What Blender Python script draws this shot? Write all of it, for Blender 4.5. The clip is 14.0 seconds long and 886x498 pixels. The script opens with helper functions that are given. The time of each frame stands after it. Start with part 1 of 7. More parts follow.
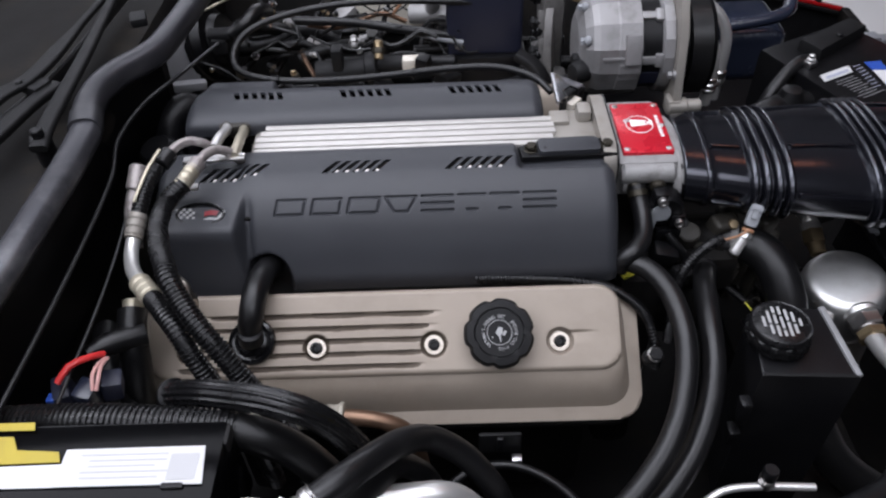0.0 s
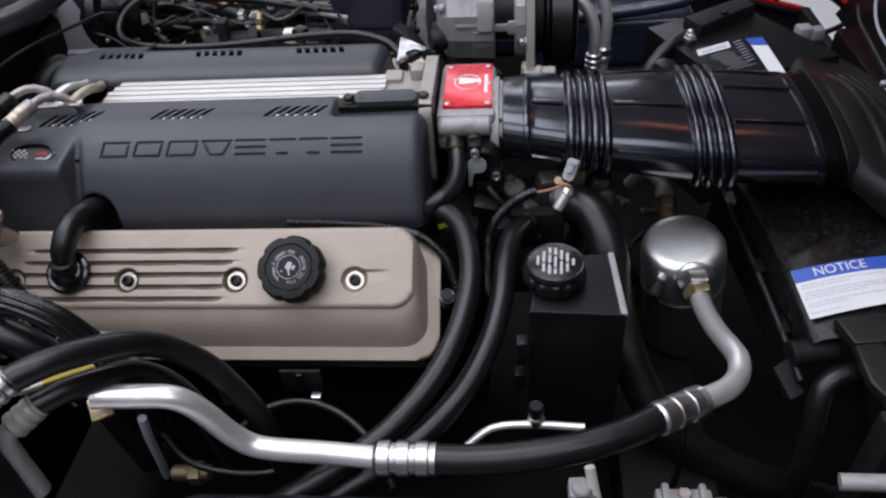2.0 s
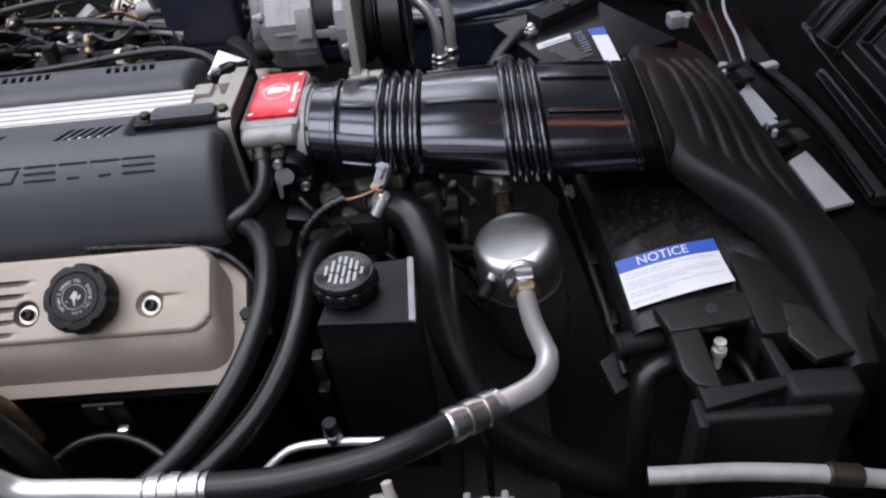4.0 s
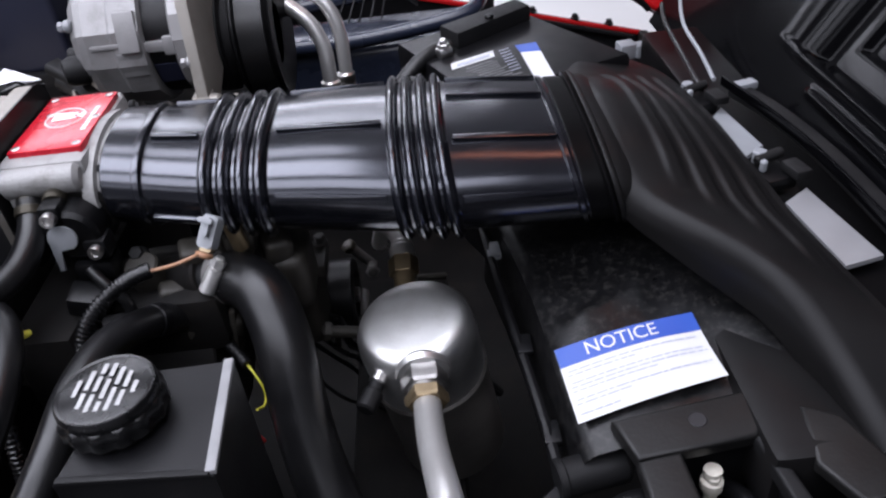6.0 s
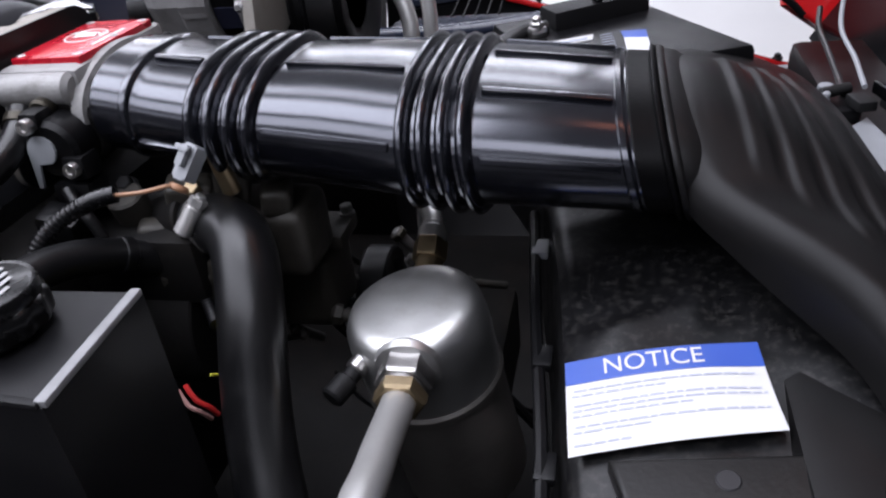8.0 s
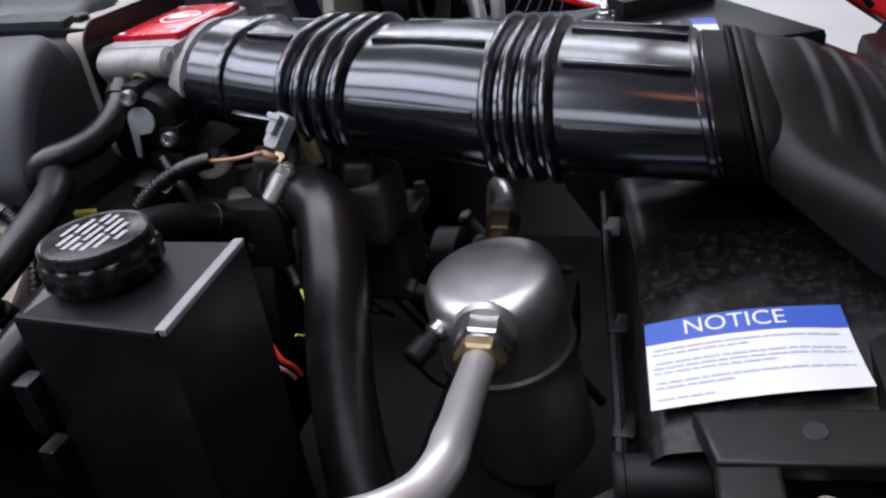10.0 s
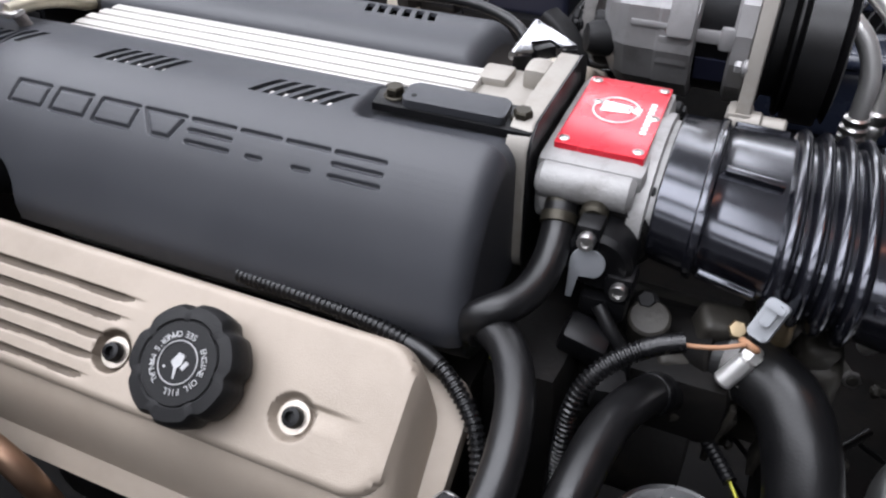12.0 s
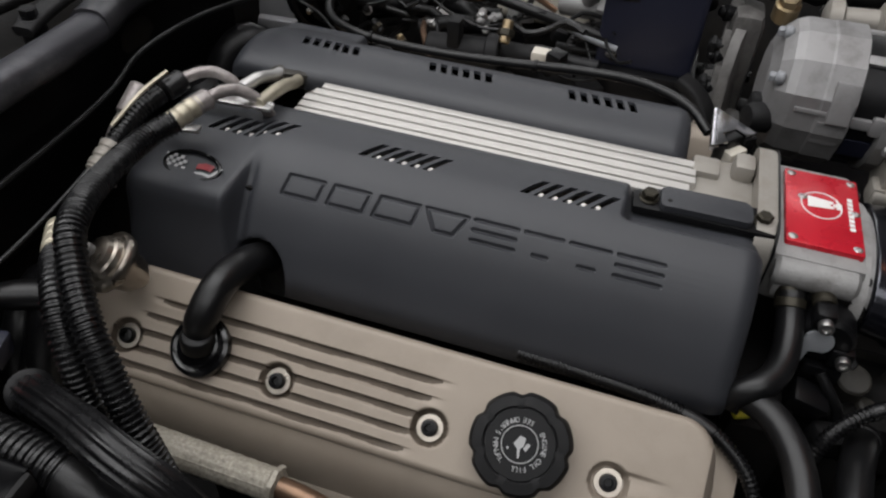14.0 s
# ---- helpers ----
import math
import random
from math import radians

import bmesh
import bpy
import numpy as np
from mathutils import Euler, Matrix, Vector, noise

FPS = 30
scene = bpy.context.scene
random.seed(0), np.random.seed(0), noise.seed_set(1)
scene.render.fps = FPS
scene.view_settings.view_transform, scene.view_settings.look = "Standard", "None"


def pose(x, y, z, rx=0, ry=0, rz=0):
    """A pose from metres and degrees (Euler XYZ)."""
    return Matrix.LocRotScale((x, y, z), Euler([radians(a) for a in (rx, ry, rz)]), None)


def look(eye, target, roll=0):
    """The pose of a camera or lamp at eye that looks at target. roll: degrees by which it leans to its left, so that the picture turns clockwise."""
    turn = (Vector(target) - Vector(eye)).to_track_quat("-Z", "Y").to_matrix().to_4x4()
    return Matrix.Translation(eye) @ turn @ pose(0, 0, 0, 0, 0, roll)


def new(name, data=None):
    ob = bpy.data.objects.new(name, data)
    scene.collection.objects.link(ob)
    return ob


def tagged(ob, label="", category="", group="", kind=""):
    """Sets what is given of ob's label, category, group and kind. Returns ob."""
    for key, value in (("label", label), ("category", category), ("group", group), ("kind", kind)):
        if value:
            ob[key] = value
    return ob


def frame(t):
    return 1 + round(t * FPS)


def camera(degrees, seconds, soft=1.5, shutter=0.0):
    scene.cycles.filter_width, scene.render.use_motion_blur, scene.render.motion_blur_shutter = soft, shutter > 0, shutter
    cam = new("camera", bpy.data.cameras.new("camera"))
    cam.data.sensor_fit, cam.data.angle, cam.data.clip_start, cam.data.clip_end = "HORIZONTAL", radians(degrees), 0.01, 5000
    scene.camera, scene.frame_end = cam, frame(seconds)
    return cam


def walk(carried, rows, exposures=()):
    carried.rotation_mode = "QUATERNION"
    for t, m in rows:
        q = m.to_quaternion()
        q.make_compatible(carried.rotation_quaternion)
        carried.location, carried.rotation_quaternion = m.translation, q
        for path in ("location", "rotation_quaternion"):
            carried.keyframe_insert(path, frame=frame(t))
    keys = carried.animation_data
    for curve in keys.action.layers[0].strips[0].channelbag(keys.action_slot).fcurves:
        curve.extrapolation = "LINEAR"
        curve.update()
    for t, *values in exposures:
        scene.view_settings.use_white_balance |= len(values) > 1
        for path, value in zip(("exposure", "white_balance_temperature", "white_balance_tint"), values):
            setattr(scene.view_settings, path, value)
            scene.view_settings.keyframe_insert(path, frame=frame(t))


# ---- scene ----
cam = camera(61.0, 14.0, soft=2.3)
PATH = [
    (0, (0.025, -0.427, 1.332), (-0.016, 1.011, -0.058), -3.0),
    (0.5, (0.096, -0.445, 1.315), (-0.024, 1.01, -0.052), -4.2),
    (1, (0.168, -0.464, 1.301), (-0.006, 1.003, -0.047), -5.7),
    (1.5, (0.225, -0.481, 1.284), (0.033, 0.998, -0.048), -5.8),
    (2, (0.262, -0.492, 1.276), (0.073, 0.993, -0.05), -5.3),
    (2.5, (0.296, -0.506, 1.275), (0.117, 0.985, -0.046), -5.7),
    (3, (0.345, -0.512, 1.273), (0.175, 0.984, -0.043), -6.4),
    (5.5, (0.466, -0.329, 1.145), (0.398, 1.23, -0.107), -9.0),
    (6, (0.477, -0.287, 1.099), (0.458, 1.32, -0.091), -6.8),
    (6.5, (0.508, -0.251, 1.051), (0.398, 1.408, -0.061), -5.1),
    (7, (0.543, -0.229, 1.022), (0.286, 1.447, -0.039), -5.8),
    (9.5, (0.57, -0.254, 0.984), (0.037, 1.385, -0.031), -6.6),
    (10, (0.546, -0.263, 0.98), (-0.004, 1.388, -0.007), -7.6),
    (10.5, (0.499, -0.239, 1.005), (-0.089, 1.384, -0.006), -8.0),
    (11, (0.432, -0.203, 1.045), (-0.185, 1.355, -0.047), -5.8),
    (11.5, (0.344, -0.187, 1.082), (-0.249, 1.295, -0.122), -1.9),
    (12, (0.28, -0.183, 1.095), (-0.353, 1.234, -0.166), -1.0),
    (12.5, (0.232, -0.186, 1.117), (-0.403, 1.193, -0.185), -0.2),
    (13, (0.193, -0.201, 1.154), (-0.376, 1.184, -0.171), 0.8),
    (13.5, (0.148, -0.234, 1.192), (-0.327, 1.165, -0.157), 1.7),
    (14, (0.079, -0.261, 1.202), (-0.333, 1.157, -0.147), 3.2),
]

EXPOSURES = [(0.0, -0.54, 6250, 12), (3.0, -0.42, 6250, 12), (5.5, -0.03, 6150, 14), (6.5, 0.12, 6150, 14), (7.0, 0.17, 6150, 14), (9.5, -0.16, 6250, 13), (11.0, 0.16, 6250, 13), (11.5, 0.26, 6300, 11), (12.5, 0.0, 6450, 10), (13.0, -0.4, 6650, 9), (13.5, -0.60, 6700, 8), (14.0, -0.95, 6800, 7)]
walk(cam, [(t, look(eye, target, roll)) for t, eye, target, roll in PATH], EXPOSURES)

# ---------------------------------------------------------------- light: a workshop under ceiling strip lights
world = bpy.data.worlds.new("world")
scene.world = world
world.use_nodes = True
world.node_tree.nodes["Background"].inputs[0].default_value = (0.55, 0.6, 0.68, 1)
world.node_tree.nodes["Background"].inputs[1].default_value = 0.012
# both ends in x, y and z of each ceiling light, its width, the power down and up
LAMPS = [(-3.35, 1.4, -2.7, 2.75, 0.6, 22, 11), (-3.35, 1.4, -1.05, 2.75, 1.0, 77, 11), (-3.35, 0.68, 0.2, 2.75, 0.9, 90, 0), (-3.35, 0.62, 1.15, 2.75, 0.42, 30, 10), (-3.35, 0.9, 3.3, 2.75, 0.7, 60, 0), (-3.35, 1.6, 5.3, 2.75, 0.7, 125, 34)]
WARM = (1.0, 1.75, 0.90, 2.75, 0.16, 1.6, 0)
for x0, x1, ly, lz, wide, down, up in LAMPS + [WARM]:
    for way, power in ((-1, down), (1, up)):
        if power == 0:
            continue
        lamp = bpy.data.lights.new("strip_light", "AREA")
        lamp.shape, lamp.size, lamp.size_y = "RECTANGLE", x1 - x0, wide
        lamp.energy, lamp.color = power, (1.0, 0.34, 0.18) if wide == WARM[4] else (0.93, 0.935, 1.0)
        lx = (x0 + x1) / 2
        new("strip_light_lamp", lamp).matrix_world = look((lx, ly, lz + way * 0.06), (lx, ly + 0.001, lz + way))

# ---------------------------------------------------------------- materials
def mat(name, base, rough=0.5, metal=0.0, var=0.15, scale=60.0, bump=0.15, fine=900.0, coat=0.0, tint=None, rvar=0.12,
        spec=0.5, stain=0.0, stain_scale=14.0, stain_col=(0.05, 0.045, 0.04)):
    m = bpy.data.materials.new(name)
    m.use_nodes = True
    nt = m.node_tree
    b = nt.nodes["Principled BSDF"]
    N, L = nt.nodes.new, nt.links.new
    tc = N("ShaderNodeTexCoord")
    n1 = N("ShaderNodeTexNoise")
    n1.inputs["Scale"].default_value = scale
    n1.inputs["Detail"].default_value = 5
    n2 = N("ShaderNodeTexNoise")
    n2.inputs["Scale"].default_value = fine
    n2.inputs["Detail"].default_value = 3
    L(tc.outputs["Object"], n1.inputs["Vector"])
    L(tc.outputs["Object"], n2.inputs["Vector"])
    mix = N("ShaderNodeMix")
    mix.data_type = "RGBA"
    lo = [c * (1 - var) for c in base]
    hi = [min(1, c * (1 + var)) for c in (tint or base)]
    mix.inputs["A"].default_value = (*lo, 1)
    mix.inputs["B"].default_value = (*hi, 1)
    L(n1.outputs["Fac"], mix.inputs["Factor"])
    col = mix.outputs["Result"]
    if stain > 0:
        n3 = N("ShaderNodeTexNoise")
        n3.inputs["Scale"].default_value = stain_scale
        n3.inputs["Detail"].default_value = 8
        n3.inputs["Roughness"].default_value = 0.7
        L(tc.outputs["Object"], n3.inputs["Vector"])
        ramp = N("ShaderNodeMapRange")
        ramp.inputs["From Min"].default_value = 0.5
        ramp.inputs["From Max"].default_value = 0.75
        ramp.inputs["To Max"].default_value = stain
        L(n3.outputs["Fac"], ramp.inputs["Value"])
        mx = N("ShaderNodeMix")
        mx.data_type = "RGBA"
        L(ramp.outputs["Result"], mx.inputs["Factor"])
        L(col, mx.inputs["A"])
        mx.inputs["B"].default_value = (*stain_col, 1)
        col = mx.outputs["Result"]
    L(col, b.inputs["Base Color"])
    rr = N("ShaderNodeMapRange")
    rr.inputs["To Min"].default_value = max(0.02, rough - rvar)
    rr.inputs["To Max"].default_value = min(1, rough + rvar)
    L(n1.outputs["Fac"], rr.inputs["Value"])
    L(rr.outputs["Result"], b.inputs["Roughness"])
    b.inputs["Metallic"].default_value = metal
    b.inputs["Specular IOR Level"].default_value = spec
    b.inputs["Coat Weight"].default_value = coat
    b.inputs["Coat Roughness"].default_value = 0.15
    if bump > 0:
        bp = N("ShaderNodeBump")
        bp.inputs["Strength"].default_value = bump
        bp.inputs["Distance"].default_value = 0.0006
        L(n2.outputs["Fac"], bp.inputs["Height"])
        L(bp.outputs["Normal"], b.inputs["Normal"])
    return m


M_COVER = mat("satin_black_plastic", (0.032, 0.0338, 0.0392), 0.44, var=0.14, scale=22, bump=0.28, fine=1800, rvar=0.07, spec=0.45, stain=0.12, stain_scale=9, stain_col=(0.055, 0.054, 0.055))
M_PLASTIC = mat("black_plastic", (0.004, 0.004, 0.0046), 0.36, spec=0.25, var=0.25, scale=40, bump=0.2, fine=1200, stain=0.15, stain_col=(0.02, 0.019, 0.017))
M_DULL = mat("dull_black_plastic", (0.008, 0.008, 0.0085), 0.55, spec=0.22, var=0.25, scale=35, bump=0.35, fine=900, stain=0.25, stain_col=(0.03, 0.028, 0.026))
M_RUBBER = mat("black_rubber", (0.0055, 0.0055, 0.006), 0.33, spec=0.40, var=0.3, scale=50, bump=0.2, fine=700, stain=0.2, stain_col=(0.03, 0.028, 0.025))
M_DUCT = mat("glossy_black_rubber", (0.004, 0.0042, 0.006), 0.20, spec=0.85, var=0.25, scale=25, bump=0.05, fine=70, rvar=0.08, coat=0.3)
M_DUCT.node_tree.nodes["Principled BSDF"].inputs["Specular Tint"].default_value = (0.86, 0.89, 1.0, 1)
M_BOX = mat("moulded_black_plastic", (0.007, 0.0067, 0.0068), 0.43, spec=0.17, var=0.2, scale=25, bump=0.2, fine=1400, stain=0.1, stain_col=(0.03, 0.027, 0.025))
M_DEEP = mat("grimy_black_iron", (0.006, 0.0056, 0.0054), 0.6, var=0.4, scale=30, bump=0.5, fine=300, stain=0.6, stain_col=(0.024, 0.020, 0.016), spec=0.13)
# darker tan: groove dirt together with the shade inside the recesses
M_TANDIRTSHADE = mat("grimy_shaded_tan_groove", (0.085, 0.066, 0.048), 0.7, var=0.35, scale=90, bump=0.4, fine=700, stain=0.5, stain_scale=30, stain_col=(0.16, 0.13, 0.10))
M_TAN = mat("tan_cast_magnesium", (0.315, 0.267, 0.218), 0.5, metal=0.15, var=0.10, scale=40, bump=0.35, fine=1500, stain=0.5, stain_scale=7, stain_col=(0.19, 0.157, 0.122))
M_ALU = mat("bright_machined_aluminium", (0.60, 0.58, 0.55), 0.42, metal=0.45, var=0.06, scale=50, bump=0.15, fine=900, stain=0.15, stain_col=(0.4, 0.37, 0.34))
M_CAST = mat("cast_aluminium", (0.30, 0.295, 0.29), 0.58, metal=0.3, var=0.3, scale=60, bump=0.6, fine=500, stain=0.75, stain_scale=32, stain_col=(0.09, 0.08, 0.07))
M_CASTW = mat("pale_cast_aluminium", (0.31, 0.29, 0.26), 0.55, metal=0.4, var=0.14, scale=40, bump=0.45, fine=900, stain=0.55, stain_scale=26, stain_col=(0.19, 0.155, 0.12))
M_STEEL = mat("bright_steel", (0.56, 0.55, 0.54), 0.32, metal=1.0, var=0.15, scale=60, bump=0.15, fine=500, stain=0.35, stain_col=(0.24, 0.21, 0.18))
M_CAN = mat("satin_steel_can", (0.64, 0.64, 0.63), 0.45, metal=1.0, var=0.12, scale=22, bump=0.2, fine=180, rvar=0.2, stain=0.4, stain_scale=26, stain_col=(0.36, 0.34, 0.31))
M_TUBE = mat("aluminium_tube", (0.80, 0.79, 0.77), 0.35, metal=0.78, var=0.12, scale=30, bump=0.1, fine=400, stain=0.18, stain_col=(0.3, 0.26, 0.22))
M_BRASS = mat("aged_brass", (0.33, 0.255, 0.155), 0.4, metal=0.9, var=0.25, scale=80, bump=0.2, fine=600, stain=0.4)
M_COPPER = mat("tarnished_copper", (0.24, 0.15, 0.10), 0.4, metal=0.85, var=0.3, scale=40, bump=0.1, fine=500, stain=0.4)
M_RED = mat("red_anodised_plate", (0.62, 0.012, 0.03), 0.28, metal=0.35, var=0.06, scale=40, bump=0.05, fine=900, coat=0.3)
M_EMBLEM = mat("dull_red_emblem", (0.20, 0.008, 0.014), 0.4, var=0.15, scale=60, bump=0.05)
M_CARRED = mat("red_car_paint", (0.5, 0.01, 0.012), 0.2, var=0.05, scale=10, bump=0.0, coat=0.6)
M_WHITE = mat("white_print", (0.75, 0.74, 0.72), 0.5, var=0.05, scale=80, bump=0.0)
M_PAPER = mat("white_label_paper", (0.58, 0.58, 0.585), 0.45, var=0.06, scale=25, bump=0.05, fine=300, stain=0.2, stain_col=(0.40, 0.385, 0.36))
M_BLUE = mat("blue_label_ink", (0.025, 0.075, 0.36), 0.4, var=0.06, scale=30, bump=0.0)
M_YELLOW = mat("yellow_label", (0.40, 0.31, 0.025), 0.5, var=0.12, scale=30, bump=0.0, stain=0.3, stain_scale=40, stain_col=(0.22, 0.18, 0.04))
M_INK = mat("grey_print", (0.36, 0.38, 0.46), 0.5, var=0.1, scale=60, bump=0.0)
M_HOLESHADE = mat("black_hole_shade", (0.01, 0.01, 0.012), 0.5, var=0.1, scale=60, bump=0.0)
M_GREY = mat("grey_plastic_connector", (0.25, 0.26, 0.275), 0.45, var=0.15, scale=60, bump=0.1)
M_ORANGE = mat("orange_wire", (0.34, 0.18, 0.10), 0.4, var=0.1, scale=100, bump=0.0)
M_YWIRE = mat("yellow_wire", (0.55, 0.52, 0.05), 0.4, var=0.1, scale=100, bump=0.0)
M_RWIRE = mat("red_wire", (0.6, 0.03, 0.03), 0.4, var=0.1, scale=100, bump=0.0)
M_PWIRE = mat("pink_wire", (0.6, 0.33, 0.3), 0.4, var=0.1, scale=100, bump=0.0)
M_BRAID = mat("braided_glass_sleeve", (0.40, 0.37, 0.31), 0.55, metal=0.25, var=0.75, scale=420, bump=0.9, fine=1100, stain=0.4, stain_scale=30, stain_col=(0.2, 0.17, 0.13))
M_PAINT = mat("dark_grey_car_paint", (0.012, 0.013, 0.017), 0.32, var=0.2, scale=12, bump=0.05, coat=0.3, stain=0.4, stain_col=(0.06, 0.056, 0.05))
M_COWL = mat("dusty_cowl", (0.006, 0.0055, 0.005), 0.7, spec=0.15, var=0.5, scale=18, bump=0.5, fine=300, stain=0.65, stain_scale=7, stain_col=(0.034, 0.026, 0.017))
M_HOOD = mat("gloss_black_paint", (0.0018, 0.0018, 0.0022), 0.14, spec=0.10, var=0.3, scale=8, bump=0.02, fine=200, rvar=0.04)
M_RAIL = mat("worn_grey_rail", (0.042, 0.042, 0.048), 0.36, metal=0.5, var=0.3, scale=25, bump=0.15, fine=400, stain=0.55, stain_scale=16, stain_col=(0.09, 0.09, 0.092))
M_ELBOW = mat("rough_cast_elbow", (0.34, 0.31, 0.30), 0.45, metal=0.6, var=0.45, scale=160, bump=1.0, fine=350, stain=0.6, stain_scale=70, stain_col=(0.12, 0.10, 0.095))
M_OLDPIPE = mat("stained_pipe", (0.45, 0.41, 0.32), 0.42, metal=0.6, var=0.25, scale=60, bump=0.2, fine=500, stain=0.5, stain_scale=40, stain_col=(0.2, 0.17, 0.1))
M_PRINT = mat("worn_grey_print", (0.36, 0.36, 0.36), 0.5, var=0.25, scale=120, bump=0.0)
M_BRONZE = mat("dark_bronze_bolt", (0.045, 0.040, 0.030), 0.4, metal=0.7, var=0.25, scale=90, bump=0.15)
M_BARE = mat("rubbed_bare_rail", (0.055, 0.055, 0.062), 0.36, metal=0.5, var=0.3, scale=20, bump=0.15, fine=400, stain=0.85, stain_scale=11, stain_col=(0.20, 0.20, 0.205))
M_PLATE = mat("smooth_zinc_plate", (0.42, 0.42, 0.44), 0.2, metal=1.0, var=0.1, scale=40, bump=0.05)
M_SCUFF = mat("scuffed_black_sheet", (0.004, 0.004, 0.0045), 0.36, spec=0.28, var=0.4, scale=60, bump=0.25, fine=120, rvar=0.2, stain=0.7, stain_scale=190, stain_col=(0.045, 0.043, 0.040))
M_TANK = mat("satin_black_tank", (0.005, 0.005, 0.0058), 0.36, spec=0.24, var=0.25, scale=30, bump=0.2, fine=1100, stain=0.2, stain_col=(0.03, 0.028, 0.026))
M_LOOM = mat("glossy_black_conduit", (0.005, 0.005, 0.0055), 0.27, spec=0.42, var=0.25, scale=60, bump=0.08, fine=500, stain=0.1, stain_col=(0.02, 0.019, 0.017))
M_GRIME = mat("grimy_front_casting", (0.030, 0.027, 0.022), 0.55, metal=0.2, var=0.6, scale=50, bump=0.7, fine=260, stain=0.6, stain_scale=40, stain_col=(0.008, 0.007, 0.006))
M_SHIELD = mat("grey_heat_shield", (0.30, 0.30, 0.31), 0.5, metal=0.4, var=0.2, scale=30, bump=0.2)
M_CANLOW = mat("dark_can_body", (0.16, 0.15, 0.14), 0.42, metal=0.8, var=0.3, scale=25, bump=0.2, fine=260, stain=0.5, stain_scale=18, stain_col=(0.05, 0.045, 0.04))
M_RING = mat("worn_cast_ring_metal", (0.42, 0.38, 0.33), 0.3, metal=1.0, var=0.2, scale=60, bump=0.15, fine=400, stain=0.4, stain_scale=50, stain_col=(0.2, 0.17, 0.13))
M_PANELP = mat("pale_grey_print", (0.44, 0.44, 0.45), 0.5, var=0.06, scale=40, bump=0.0)
M_DUSTPL = mat("dusty_black_plastic", (0.008, 0.0078, 0.0076), 0.45, spec=0.3, var=0.35, scale=40, bump=0.25, fine=400, stain=0.35, stain_scale=25, stain_col=(0.022, 0.020, 0.018))
M_GLOSS = mat("glossy_black_rubber", (0.004, 0.004, 0.0045), 0.16, spec=0.5, var=0.2, scale=80, bump=0.05)
M_BEAM = mat("satin_black_support", (0.0022, 0.0021, 0.0023), 0.42, spec=0.08, var=0.4, scale=12, bump=0.15, fine=240)
M_ALTC = mat("grimy_alternator_casting", (0.27, 0.265, 0.265), 0.48, metal=0.5, var=0.25, scale=40, bump=0.2, fine=420, stain=0.6, stain_scale=24, stain_col=(0.055, 0.048, 0.042))
M_DARKC = mat("dark_grimy_casting", (0.13, 0.125, 0.12), 0.55, metal=0.35, var=0.5, scale=70, bump=0.8, fine=420, stain=0.9, stain_scale=45, stain_col=(0.03, 0.027, 0.024))
M_WORN = mat("worn_grey_edge", (0.22, 0.22, 0.225), 0.5, var=0.3, scale=60, bump=0.2)
M_IVORY = mat("ivory_plastic", (0.62, 0.58, 0.5), 0.5, var=0.08, scale=50, bump=0.1)
M_WALL = mat("grey_wall_paint", (0.28, 0.28, 0.285), 0.7, var=0.04, scale=3, bump=0.1, fine=80)
M_FLOOR = mat("pale_concrete", (0.72, 0.71, 0.70), 0.5, var=0.08, scale=4, bump=0.2, fine=60, stain=0.2, stain_scale=2, stain_col=(0.5, 0.49, 0.47))
M_BLUEPL = mat("dark_blue_black_plastic", (0.016, 0.02, 0.035), 0.25, var=0.2, scale=20, bump=0.1, coat=0.2)
M_NAVY = mat("navy_relay_cover", (0.012, 0.014, 0.03), 0.45, var=0.15, scale=20, bump=0.15)


# ---------------------------------------------------------------- mesh helpers
def thing(name, at, label, category, group="", kind=""):
    ob = new(name)
    ob.location = at
    ob.empty_display_size = 0.02
    tagged(ob, label, category, group, kind)
    return ob


def finish(name, bm, material, smooth=True, angle=40):
    me = bpy.data.meshes.new(name)
    bmesh.ops.recalc_face_normals(bm, faces=bm.faces)
    if smooth:
        lim = radians(angle)
        for f in bm.faces:
            f.smooth = True
        for e in bm.edges:
            if len(e.link_faces) == 2 and e.calc_face_angle(0) > lim:
                e.smooth = False
    bm.to_mesh(me)
    bm.free()
    for m in (material if isinstance(material, (list, tuple)) else [material]):
        me.materials.append(m)
    return me


def part(name, bm, material, parent, label="", smooth=True, angle=40):
    ob = new(name, finish(name, bm, material, smooth, angle))
    ob.parent = parent
    if parent.type == "EMPTY":
        ob.matrix_parent_inverse = Matrix.Translation(-Vector(parent.location))
    if label:
        tagged(ob, label)
    return ob


def solo(name, bm, material, label, category, group="", kind="", angle=40):
    ob = new(name, finish(name, bm, material, True, angle))
    return tagged(ob, label, category, group, kind)


def join(*bms):
    out = bmesh.new()
    for b in bms:
        me = bpy.data.meshes.new("tmp")
        b.to_mesh(me)
        b.free()
        out.from_mesh(me)
        bpy.data.meshes.remove(me)
    return out


def spin(axis):
    return Vector((0, 0, 1)).rotation_difference(Vector(axis).normalized()).to_matrix().to_4x4()


def box(c, s, bev=0.002, seg=2, rot=(0, 0, 0)):
    bm = bmesh.new()
    bmesh.ops.create_cube(bm, size=1.0)
    bmesh.ops.scale(bm, vec=s, verts=bm.verts)
    if bev > 0:
        bmesh.ops.bevel(bm, geom=list(bm.edges), offset=min(bev, min(s) * 0.45), segments=seg, profile=0.6, affect="EDGES")
    bmesh.ops.transform(bm, matrix=pose(*c, *rot), verts=bm.verts)
    return bm


